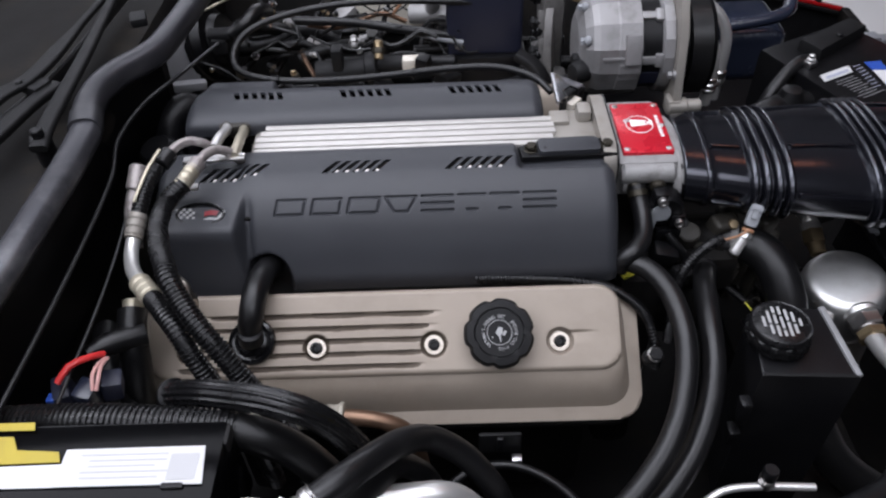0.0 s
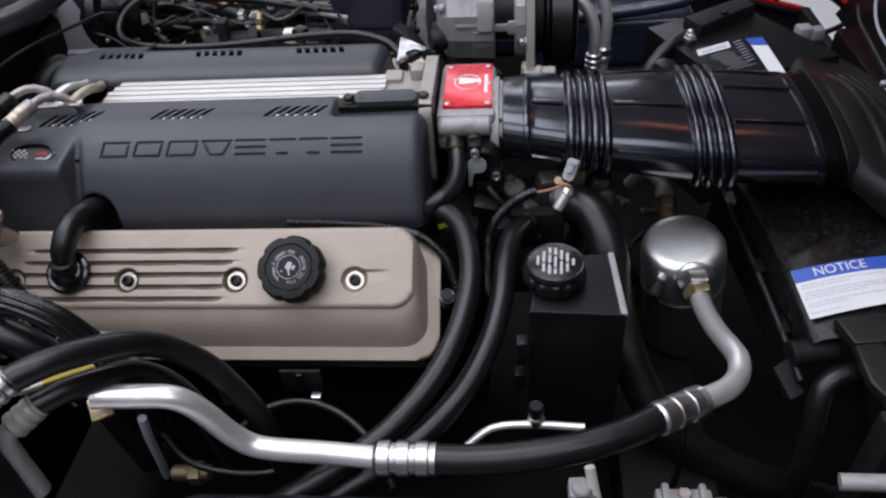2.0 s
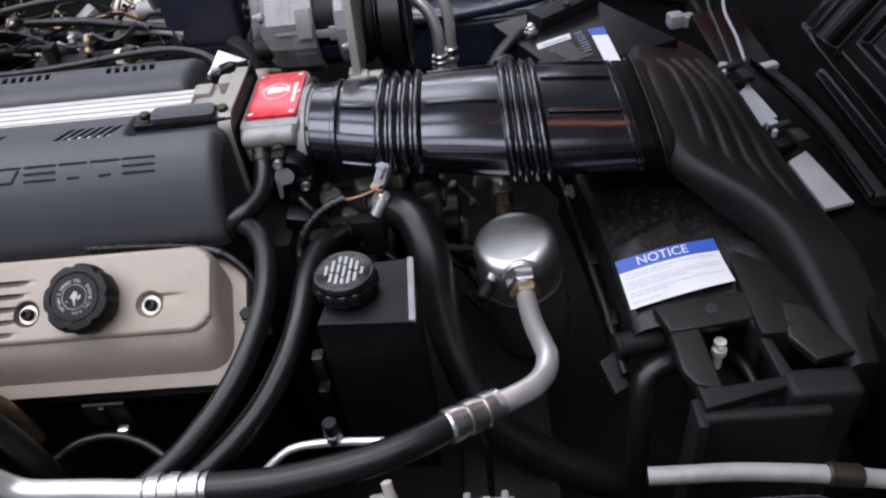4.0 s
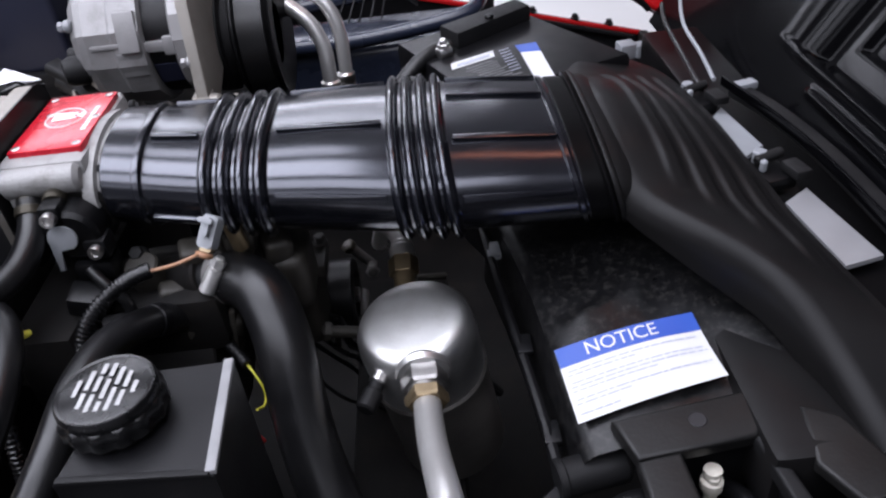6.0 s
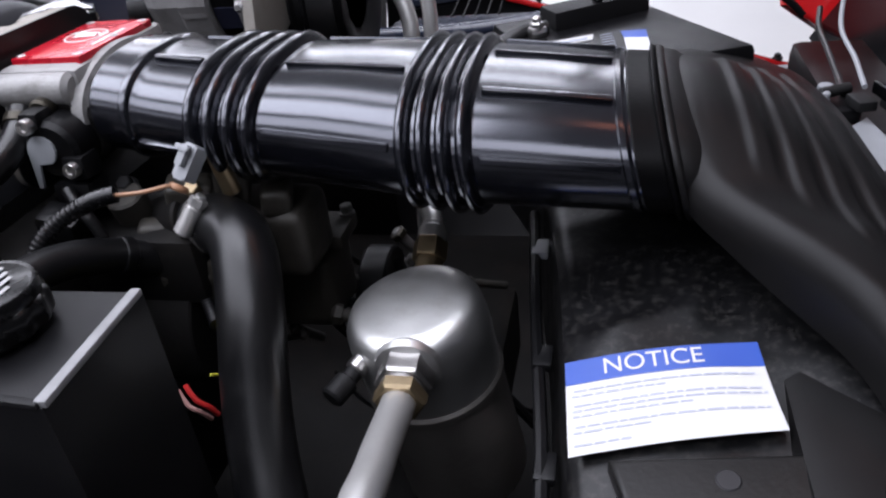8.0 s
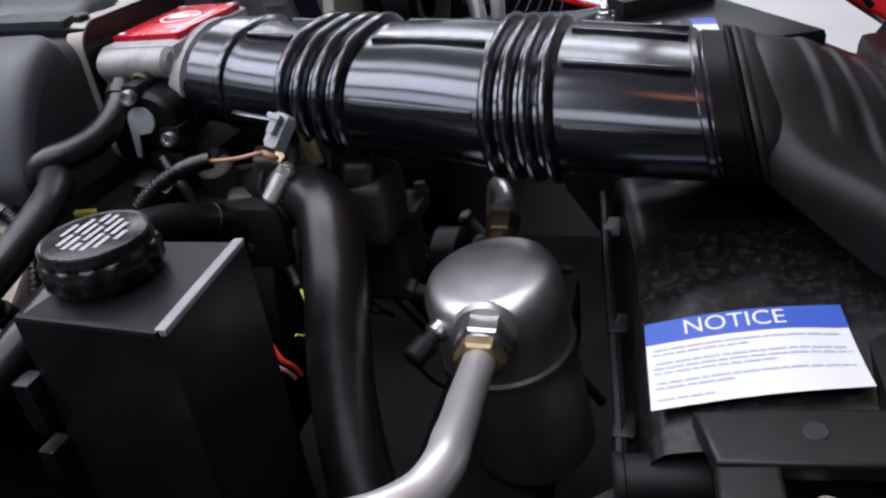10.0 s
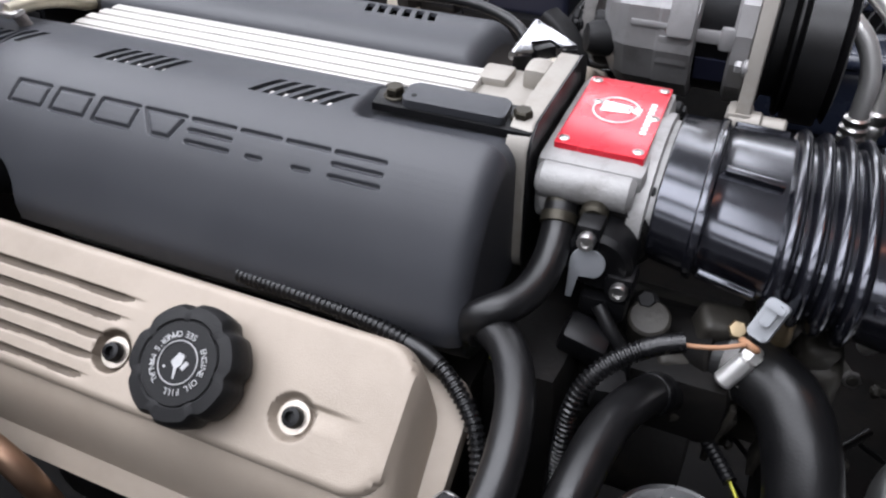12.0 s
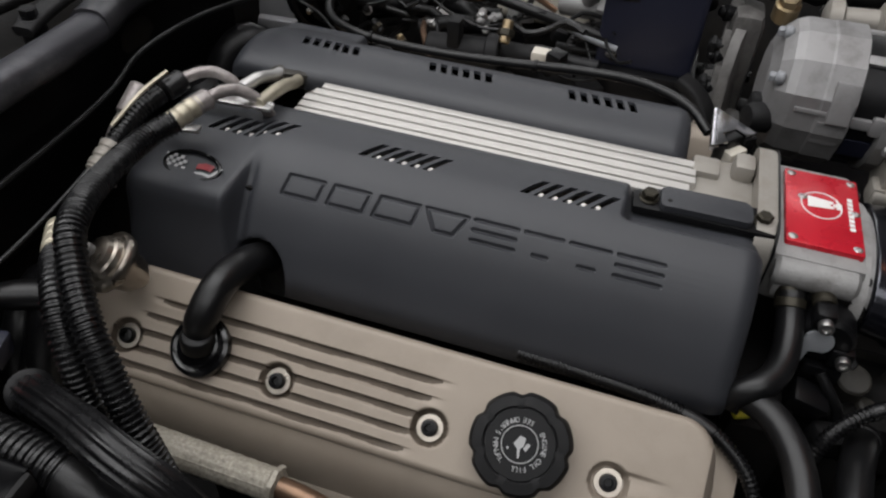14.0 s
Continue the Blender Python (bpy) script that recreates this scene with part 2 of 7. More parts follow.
def lathe(profile, at, axis=(0, 0, 1), seg=32, wob=None):
    """profile: rows of (radius, height along the axis)."""
    bm = bmesh.new()
    rings = []
    for r, h in profile:
        ring = []
        for k in range(seg):
            a = 2 * math.pi * k / seg
            rr = r if wob is None else r * wob(a, h)
            ring.append(bm.verts.new((rr * math.cos(a), rr * math.sin(a), h)))
        rings.append(ring)
    for p, q in zip(rings, rings[1:]):
        for k in range(seg):
            bm.faces.new((p[k], p[(k + 1) % seg], q[(k + 1) % seg], q[k]))
    for ring in (rings[0], rings[-1]):
        try:
            bm.faces.new(ring)
        except ValueError:
            pass
    bmesh.ops.transform(bm, matrix=Matrix.Translation(at) @ spin(axis), verts=bm.verts)
    return bm


def cyl(a, b, r, seg=20, bev=0.0015, r2=None):
    a, b = Vector(a), Vector(b)
    h = (b - a).length
    r2 = r if r2 is None else r2
    bev = min(bev, h * 0.3, r * 0.4)
    return lathe([(max(r - bev, 1e-4), 0), (r, bev), (r2, h - bev), (max(r2 - bev, 1e-4), h)], a, b - a, seg)


def hexa(a, b, r, bev=0.001):
    return cyl(a, b, r, 6, bev)


def curve_points(pts, step=0.006):
    """Points along a smooth curve through pts, about step apart."""
    P = [Vector(p) for p in pts]
    P = [2 * P[0] - P[1]] + P + [2 * P[-1] - P[-2]]
    out = []
    for i in range(1, len(P) - 2):
        p0, p1, p2, p3 = P[i - 1 : i + 3]
        n = max(2, int((p2 - p1).length / step))
        for k in range(n):
            t = k / n
            out.append(0.5 * (2 * p1 + (p2 - p0) * t + (2 * p0 - 5 * p1 + 4 * p2 - p3) * t * t + (3 * p1 - p0 - 3 * p2 + p3) * t ** 3))
    out.append(P[-2])
    return out


def tube(pts, r, seg=14, step=0.006, pitch=0.0, depth=0.08, raw=False, ripple=None):
    """A hose through pts; r: a radius or a function of the share of its length. pitch: corrugation."""
    if pitch > 0:
        step = pitch / 4
    C = [Vector(p) for p in pts] if raw else curve_points(pts, step)
    bm = bmesh.new()
    T = [(C[min(i + 1, len(C) - 1)] - C[max(i - 1, 0)]).normalized() for i in range(len(C))]
    n = T[0].orthogonal().normalized()
    rings, s = [], 0.0
    total = sum((b - a).length for a, b in zip(C, C[1:]))
    for i, c in enumerate(C):
        if i:
            s += (c - C[i - 1]).length
            n = (n - T[i] * n.dot(T[i])).normalized()
        bn = T[i].cross(n)
        rr = r(s / total) if callable(r) else r
        if pitch > 0:
            rr *= 1 + depth * (1 if i % 4 in (0, 1) else -1)
        ring = []
        for k in range(seg):
            a = 2 * math.pi * k / seg
            q = rr * (1 if ripple is None else ripple(a, s))
            ring.append(bm.verts.new(c + n * (q * math.cos(a)) + bn * (q * math.sin(a))))
        rings.append(ring)
    for p, q in zip(rings, rings[1:]):
        for k in range(seg):
            bm.faces.new((p[k], p[(k + 1) % seg], q[(k + 1) % seg], q[k]))
    bm.faces.new(rings[0])
    bm.faces.new(rings[-1])
    return bm


def grid(fn, us, vs, skip=None):
    """A sheet through fn(u, v); skip(i, j) leaves a face out."""
    bm = bmesh.new()
    V = [[bm.verts.new(fn(u, v)) for v in vs] for u in us]
    for i in range(len(us) - 1):
        for j in range(len(vs) - 1):
            if skip is None or not skip(i, j):
                bm.faces.new((V[i][j], V[i + 1][j], V[i + 1][j + 1], V[i][j + 1]))
    bmesh.ops.delete(bm, geom=[v for v in bm.verts if not v.link_faces], context="VERTS")
    return bm


def ribbon(pts, w, h, r=0.003, step=0.006, raw=False):
    """A bar with a rounded w x h section that stays level along pts; w: a width or a function of the share of its length."""
    C = [Vector(p) for p in pts] if raw else curve_points(pts, step)
    bm = bmesh.new()
    rings = []
    for i, c in enumerate(C):
        d = C[min(i + 1, len(C) - 1)] - C[max(i - 1, 0)]
        side = d.cross(Vector((0, 0, 1))).normalized()
        up = side.cross(d).normalized()
        ww = w(i / (len(C) - 1)) if callable(w) else w
        rings.append([bm.verts.new(c + side * x + up * y) for x, y in rrect(ww, h, min(r, ww * 0.45, h * 0.45), 3)])
    n = len(rings[0])
    for p, q in zip(rings, rings[1:]):
        for k in range(n):
            bm.faces.new((p[k], p[(k + 1) % n], q[(k + 1) % n], q[k]))
    bm.faces.new(rings[0])
    bm.faces.new(rings[-1])
    return bm


def prism(poly, depth, m, bev=0.001, seg=2):
    """A polygon in its own xy plane, raised by depth along z, laid by the pose m."""
    bm = bmesh.new()
    lo = [bm.verts.new((x, y, 0)) for x, y in poly]
    hi = [bm.verts.new((x, y, depth)) for x, y in poly]
    n = len(poly)
    bm.faces.new(lo[::-1])
    top = bm.faces.new(hi)
    for k in range(n):
        bm.faces.new((lo[k], lo[(k + 1) % n], hi[(k + 1) % n], hi[k]))
    if bev > 0:
        bmesh.ops.bevel(bm, geom=list(top.edges), offset=bev, segments=seg, profile=0.6, affect="EDGES")
    bmesh.ops.transform(bm, matrix=m, verts=bm.verts)
    return bm


def rrect(w, h, r, n=5, cx=0.0, cy=0.0):
    out = []
    for sx, sy, a0 in ((1, 1, 0), (-1, 1, 90), (-1, -1, 180), (1, -1, 270)):
        for k in range(n + 1):
            a = radians(a0 + 90 * k / n)
            out.append((cx + sx * (w / 2 - r) + r * math.cos(a), cy + sy * (h / 2 - r) + r * math.sin(a)))
    return out


def frame_of(o, ux, uy):
    """A pose with its origin at o, x along ux, y near uy."""
    x = Vector(ux).normalized()
    z = x.cross(Vector(uy)).normalized()
    y = z.cross(x)
    return Matrix(((x.x, y.x, z.x, o[0]), (x.y, y.y, z.y, o[1]), (x.z, y.z, z.z, o[2]), (0, 0, 0, 1)))


def lettering(text, size, m, depth=0.0004, spacing=1.0):
    cu = bpy.data.curves.new("text", "FONT")
    cu.body, cu.size, cu.extrude, cu.align_x, cu.align_y, cu.space_character = text, size, depth, "CENTER", "CENTER", spacing
    ob = bpy.data.objects.new("text", cu)
    scene.collection.objects.link(ob)
    me = bpy.data.meshes.new_from_object(ob.evaluated_get(bpy.context.evaluated_depsgraph_get()))
    bpy.data.objects.remove(ob)
    bpy.data.curves.remove(cu)
    bm = bmesh.new()
    bm.from_mesh(me)
    bpy.data.meshes.remove(me)
    bmesh.ops.transform(bm, matrix=m, verts=bm.verts)
    return bm


def smooth01(t):
    t = max(0.0, min(1.0, t))
    return t * t * (3 - 2 * t)


def lerp_poly(P, s):
    """A point at the length s along the polyline P of (y, z)."""
    for a, b in zip(P, P[1:]):
        d = math.hypot(b[0] - a[0], b[1] - a[1])
        if s <= d or b is P[-1]:
            t = s / d
            return (a[0] + (b[0] - a[0]) * t, a[1] + (b[1] - a[1]) * t)
        s -= d


def spline2(P, n=8):
    return [(v.y, v.z) for v in curve_points([(0, y, z) for y, z in P], 0.004)]

# ---------------------------------------------------------------- the workshop round the car
def slab(name, c, s, material, label, category):
    return solo(name, box(c, s, 0), material, label, category, kind="structure")


slab("floor", (0, 1.5, -0.05), (12, 13, 0.1), M_FLOOR, "pale sealed concrete workshop floor", "floor")
slab("ceiling", (0, 1.5, 3.25), (12, 13, 0.1), M_WALL, "grey workshop ceiling", "ceiling")
slab("wall_north", (0, 8.05, 1.6), (12.2, 0.1, 3.2), M_WALL, "grey painted workshop wall", "wall")
slab("wall_south", (0, -5.05, 1.6), (12.2, 0.1, 3.2), M_WALL, "grey painted workshop wall", "wall")
slab("wall_east", (6.05, 1.5, 1.6), (0.1, 13, 3.2), M_WALL, "grey painted workshop wall", "wall")
slab("wall_west", (-6.05, 1.5, 1.6), (0.1, 13, 3.2), M_WALL, "grey painted workshop wall", "wall")
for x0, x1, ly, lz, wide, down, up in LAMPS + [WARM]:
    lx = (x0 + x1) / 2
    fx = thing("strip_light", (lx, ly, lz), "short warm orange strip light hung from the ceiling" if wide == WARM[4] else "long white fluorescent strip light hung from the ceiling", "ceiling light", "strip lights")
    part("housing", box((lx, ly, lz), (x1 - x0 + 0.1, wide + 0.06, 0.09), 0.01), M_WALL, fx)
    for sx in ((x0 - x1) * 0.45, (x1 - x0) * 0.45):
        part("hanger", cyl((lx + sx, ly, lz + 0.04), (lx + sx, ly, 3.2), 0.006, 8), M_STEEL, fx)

# ---------------------------------------------------------------- engine: covers, plenum, throttle body
MID = 0.2085  # the engine's centre line, y

engine = thing("engine_block", (-0.02, MID, 0.3), "grimy black engine block under the intake and covers", "engine")
part("block", box((-0.04, MID, 0.58), (0.42, 0.3, 0.3), 0.02), M_DEEP, engine)
part("cylinder_head", box((-0.04, 0.035, 0.72), (0.44, 0.12, 0.06), 0.01, rot=(36, 0, 0)), M_DEEP, engine)
part("cylinder_head", box((-0.04, 2 * MID - 0.035, 0.705), (0.44, 0.16, 0.06), 0.01, rot=(-35, 0, 0)), M_DEEP, engine)
part("intake_manifold", box((-0.02, MID, 0.77), (0.36, 0.16, 0.12), 0.012), M_CAST, engine, "cast aluminium intake manifold")
part("front_cover", box((0.205, MID, 0.64), (0.05, 0.26, 0.3), 0.02), M_DEEP, engine)
part("water_pump", join(cyl((0.22, 0.16, 0.70), (0.30, 0.16, 0.70), 0.055), box((0.27, 0.15, 0.755), (0.09, 0.07, 0.05), 0.012)), M_DEEP, engine)

# fuel rail covers: a moulded shell with slots, engraved shapes and a raised end
MAIN = spline2([(0.186, 0.872), (0.184, 0.884), (0.172, 0.8915), (0.150, 0.894), (0.132, 0.8915), (0.112, 0.8825), (0.096, 0.868), (0.083, 0.850), (0.073, 0.832), (0.067, 0.818), (0.068, 0.804)])
BUMP = spline2([(0.186, 0.872), (0.184, 0.884), (0.172, 0.8905), (0.150, 0.893), (0.128, 0.8895), (0.104, 0.8805), (0.089, 0.8768), (0.081, 0.8740), (0.0765, 0.8665), (0.0732, 0.848), (0.067, 0.824), (0.060, 0.800)])


def length_of(P):
    return sum(math.hypot(b[0] - a[0], b[1] - a[1]) for a, b in zip(P, P[1:]))


LM, LB = length_of(MAIN), length_of(BUMP)
X0, X1 = -0.262, 0.176


def cover_point(x, v, notch=1.0, end=X1):
    """The cover's surface: x along the engine, v from 0 (inner edge) to 1 (outer lip)."""
    w = smooth01((-0.173 - x) / 0.009)
    a, b = lerp_poly(MAIN, v * LM), lerp_poly(BUMP, v * LB)
    y, z = a[0] + (b[0] - a[0]) * w, a[1] + (b[1] - a[1]) * w
    edge = max(0.0, min(1.0, (end - x) / 0.014, (x - X0) / 0.014))
    drop = 1 - math.sqrt(max(0.0, 1 - (1 - edge) ** 2))
    c = (0.150, 0.800)
    y, z = y + (c[0] - y) * 0.08 * drop, z - 0.014 * drop * (1 if v < 0.75 else (1 - v) * 4)
    # crease beside the raised end
    y += 0.0055 * (1 - smooth01(abs(x + 0.172) / 0.008)) * smooth01((v - 0.42) / 0.15) * smooth01((0.95 - v) / 0.1)
    # recess round the breather hose
    d = math.hypot((x + 0.1545) / 0.023, (v - 0.93) / 0.17)
    if d < 1:
        y += 0.028 * smooth01((1 - d) * 2.8)
    # notch for the sensor at the front of the inner edge
    z -= 0.010 * notch * smooth01((x - 0.082) / 0.008) * smooth01((0.36 - v) / 0.05)
    return y, z


def seg_dist(px, pv, a, b):
    ax, ay, bx, by = *a, *b
    dx, dy = bx - ax, by - ay
    t = max(0, min(1, ((px - ax) * dx + (pv - ay) * dy) / (dx * dx + dy * dy)))
    return math.hypot(px - ax - t * dx, pv - ay - t * dy)


# engraved plain shapes along the face, in metres along x and along the profile
V_T, V_B = 0.0905, 0.1045
GROOVES = []


def ring(*p):
    for a, b in zip(p, p[1:]):
        GROOVES.append((a, b))


xs0 = -0.147
WID = (0.034, 0.034, 0.036, 0.034, 0.034, 0.030, 0.031, 0.034)
xx = xs0
for k, w in enumerate(WID):
    l, r, m_ = xx + 0.0015, xx + w - 0.0035, (V_T + V_B) / 2
    if k in (0, 1, 2):
        ring((l + 0.003, V_T), (r, V_T), (r - 0.003, V_B), (l, V_B), (l + 0.003, V_T))
    elif k == 3:
        ring((l, V_T), (r, V_T), (r - 0.008, V_B), (l + 0.008, V_B), (l, V_T))
    elif k in (4, 7):
        ring((l, V_T), (r, V_T))
        ring((l, m_), (r, m_))
        ring((l, V_B), (r, V_B))
    else:
        ring((l, V_T), (r, V_T))
        ring((l + 0.008, V_B), (r - 0.008, V_B))
    xx += w

SLOTS = (-0.186, -0.0695, 0.0475)  # centres of the slot groups
SLOT_W, SLOT_P = 0.0058, 0.0096
S_A, S_B, SHEAR = 0.0465, 0.0625, 0.8


def cover_mesh(mirrored):
    us, end = [], 0.120 if mirrored else X1
    step = 0.0008 if not mirrored else 0.004
    cuts = set()
    for c in SLOTS:
        for k in range(6):
            u = c + (k - 2.5) * SLOT_P
            cuts |= {round(u - SLOT_W / 2, 5), round(u + SLOT_W / 2, 5)}
    lo, hi = -0.152, 0.128
    x = X0
    while x < end:
        us.append(round(x, 5))
        near = (x < X0 + 0.016 or x > end - 0.017)
        x += 0.002 if near else step if lo < x < hi else 0.003
    us = sorted(set(us) | cuts | {end})
    us = [u for i, u in enumerate(us) if u in cuts or i == 0 or i == len(us) - 1 or all(abs(u - c) > 0.0003 for c in cuts)]
    vs, s = [], 0.0
    while s < LM - 1e-6:
        vs.append(s)
        s += (0.0007 if not mirrored and V_T - 0.003 < s < V_B + 0.003 else 0.0022)
    vs = sorted(set(vs) | {S_A, S_B, LM})
    vs = [v for v in vs if v in (S_A, S_B) or min(abs(v - S_A), abs(v - S_B)) > 0.0008]

    def shift(s):
        t = (S_A + S_B) / 2 - s
        near = 1 - smooth01((abs(t) - 0.008) / 0.012)
        return -SHEAR * t * near * (-1)

    def fn(u, s):
        fade = smooth01(min((u - X0) / 0.03, (end - u) / 0.03))
        x = u + shift(s) * fade * (0.35 if mirrored else 1)
        y, z = cover_point(x, s / LM, 0.0 if mirrored else 1.0, end)
        if not mirrored and V_T - 0.003 < s < V_B + 0.003 and lo < x < hi:
            d = min(seg_dist(x, s, a, b) for a, b in GROOVES if min(a[0], b[0]) - 0.004 < x < max(a[0], b[0]) + 0.004) if any(
                min(a[0], b[0]) - 0.004 < x < max(a[0], b[0]) + 0.004 for a, b in GROOVES) else 1
            dep = 0.0019 * (1 - smooth01((d - 0.0005) / 0.0009))
            y, z = y + dep * 0.6, z - dep * 0.8
        return (x, 2 * MID - y if mirrored else y, z)

    holes = set()
    for i in range(len(us) - 1):
        m = (us[i] + us[i + 1]) / 2
        for c in SLOTS:
            for k in range(6):
                if abs(m - (c + (k - 2.5) * SLOT_P)) < SLOT_W / 2:
                    holes.add(i)
    js = {j for j in range(len(vs) - 1) if S_A - 1e-6 <= (vs[j] + vs[j + 1]) / 2 <= S_B}
    bm = grid(fn, us, vs, lambda i, j: i in holes and j in js)
    # thickness, turned inwards
    bmesh.ops.recalc_face_normals(bm, faces=bm.faces)
    up = sum((f.normal.z for f in bm.faces), 0.0)
    if up < 0:
        bmesh.ops.reverse_faces(bm, faces=bm.faces)
    bmesh.ops.solidify(bm, geom=list(bm.faces), thickness=0.0025)
    # closed ends
    for xe in (X0, end):
        pts = [fn(xe, s) for s in vs]
        cap = bmesh.new()
        ring_v = [cap.verts.new(p) for p in pts]
        low = [cap.verts.new((xe, p[1], 0.795)) for p in pts]
        for k in range(len(pts) - 1):
            cap.faces.new((ring_v[k], ring_v[k + 1], low[k + 1], low[k]))
        bm = join(bm, cap)
    return bm


near_cover = thing("fuel_rail_cover", (0, 0.12, 0.80), "satin black moulded fuel rail cover with vent slots and engraved shapes", "engine cover")
part("shell", cover_mesh(False), M_COVER, near_cover, angle=50)
far_cover = thing("fuel_rail_cover", (0, 0.30, 0.80), "satin black moulded fuel rail cover behind the plenum", "engine cover")
part("shell", cover_mesh(True), M_COVER, far_cover, angle=50)

# emblem on the raised end of the near cover: plain flag shapes
EM = frame_of((-0.213, 0.098, 0.8785), (1, -0.03, 0), (0.02, 0.9, 0.44))
part("emblem_ring", tube([EM @ Vector((0.022 * math.cos(a), 0.011 * math.sin(a), 0.001)) for a in [k * math.pi / 12 for k in range(25)]], 0.0015, 8, raw=True), M_GLOSS, near_cover, "raised black ring of the emblem")
for k in range(6):
    for j in range(4):
        if (k + j) % 2 == 0:
            part("check", prism(rrect(0.0027, 0.0024, 0.0002, 1, -0.0215 + k * 0.0029 + j * 0.0004, 0.0050 - j * 0.0026 - 0.0001 * (k - 2) ** 2), 0.0006, EM @ pose(0, 0, 0.0008), 0), M_PRINT, near_cover, "white emblem square")
part("emblem_field", prism([(0.004, 0.0025), (0.010, 0.0042), (0.017, 0.0035), (0.0155, -0.0015), (0.010, -0.0005), (0.004, -0.002)], 0.0008, EM @ pose(0, 0, 0.0008), 0.0002), M_EMBLEM, near_cover, "red emblem field")
part("emblem_bar", prism([(0.004, -0.0045), (0.010, -0.0030), (0.016, -0.0040), (0.0215, 0.0030), (0.0238, 0.0030), (0.0180, -0.0062), (0.010, -0.0050), (0.004, -0.0062)], 0.0008, EM @ pose(0, 0, 0.0008), 0.0002), M_PRINT, near_cover, "white emblem bar")
part("emblem_bar", prism([(-0.0190, -0.0090), (-0.010, -0.0112), (-0.009, -0.0100), (-0.0180, -0.0078)], 0.0008, EM @ pose(0, 0, 0.0008), 0.0002), M_PRINT, near_cover, "white emblem bar")
# fuel rail bolts seen through the slots
for c in SLOTS:
    for k in range(1, 6):
        xf = c + (k - 2.5) * SLOT_P - 0.0042
        yf, zf = cover_point(xf, 0.0598 / LM)
        part("rail_fin", cyl((xf, yf + 0.004, zf - 0.014), (xf, yf + 0.0008, zf - 0.0016), 0.0023, 10), M_ALU, near_cover, "bright metal stud below a slot")
part("inner_tray", box((-0.05, 0.135, 0.868), (0.41, 0.07, 0.004), 0.001), M_DEEP, near_cover)
part("inner_tray", box((-0.075, 2 * MID - 0.135, 0.868), (0.36, 0.07, 0.004), 0.001), M_DEEP, far_cover)

# plenum with its ribbed top
plenum = thing("intake_plenum", (-0.03, MID, 0.80), "cast aluminium intake plenum with a ribbed top", "intake")
part("body", box((-0.03, MID, 0.845), (0.312, 0.064, 0.06), 0.006), M_CASTW, plenum)
for k in range(5):
    y = 0.1885 + k * 0.0102
    part("rib", join(box((-0.029 + 0.0015 * k, y, 0.878), (0.308 - 0.004 * abs(k - 2), 0.0080, 0.009), 0.0014)), M_ALU, plenum, "bright machined rib")
part("neck", box((0.148, MID, 0.853), (0.05, 0.088, 0.05), 0.008), M_CASTW, plenum)
part("neck_pad", box((0.134, 0.232, 0.879), (0.02, 0.022, 0.008), 0.003), M_CASTW, plenum)
part("neck_pad", box((0.160, 0.236, 0.882), (0.016, 0.022, 0.018), 0.006), M_CASTW, plenum)
part("flange", prism(rrect(0.118, 0.10, 0.018), 0.013, frame_of((0.1685, MID, 0.842), (0, 1, 0), (0, 0, 1)), 0.002), M_CASTW, plenum)
part("gasket", prism(rrect(0.119, 0.101, 0.018), 0.0015, frame_of((0.1815, MID, 0.842), (0, 1, 0), (0, 0, 1)), 0), M_PLASTIC, plenum)

# throttle body
tb = thing("throttle_body", (0.215, MID, 0.80), "cast aluminium throttle body with a red cover plate", "throttle")
part("housing", join(box((0.214, 0.209, 0.855), (0.06, 0.105, 0.042), 0.007), box((0.213, 0.163, 0.862), (0.054, 0.016, 0.024), 0.006),
                     box((0.213, 0.257, 0.862), (0.054, 0.02, 0.026), 0.005)), M_CAST, tb)
part("front_boss", join(cyl((0.187, 0.1565, 0.8635), (0.2405, 0.1565, 0.8635), 0.0105, 24, 0.003), box((0.199, 0.157, 0.853), (0.02, 0.016, 0.02), 0.005), box((0.232, 0.158, 0.853), (0.016, 0.016, 0.02), 0.005)), M_CAST, tb)
bore = lathe([(0.052, 0), (0.0585, 0.001), (0.0585, 0.009), (0.053, 0.010), (0.052, 0.016), (0.045, 0.016), (0.045, 0.0)], (0, 0, 0), (1, 0, 0), 56)
bmesh.ops.transform(bore, matrix=Matrix.Translation((0.238, 0.2045, 0.8455)) @ Matrix.Diagonal((1, 1, 0.56, 1)), verts=bore.verts)
part("bore_ring", bore, M_CAST, tb)
plate = part("cover_plate", prism(rrect(0.050, 0.086, 0.0015, 2), 0.0045, pose(0.2155, 0.2115, 0.8752), 0.0008), M_RED, tb, "red anodised cover plate")
for x, y in ((0.195, 0.249), (0.236, 0.249), (0.195, 0.174), (0.236, 0.174), (0.237, 0.213), (0.202, 0.222)):
    part("screw", join(lathe([(0.0001, 0), (0.0028, 0), (0.0032, 0.0004), (0.0018, 0.0009), (0.0015, 0.0002), (0.0001, 0.0002)], (x, y, 0.8797), (0, 0, 1), 16)), M_STEEL, plate, "small steel screw")
PL = pose(0.2155, 0.2115, 0.8799, 0, 0, 90)
part("printed_ring", join(*[tube([PL @ Vector((0.004 + 0.015 * math.cos(a), 0.001 + 0.0135 * math.sin(a), 0)) for a in [k * math.pi / 14 for k in range(29)]], 0.0006, 5, raw=True)]), M_WHITE, plate, "white printed ring")
part("printed_shape", prism([(0.000, 0.010), (0.013, 0.010), (0.010, -0.013), (0.003, -0.013)], 0.0002, PL @ pose(0, 0.0, 0), 0), M_WHITE, plate, "white printed shield shape")
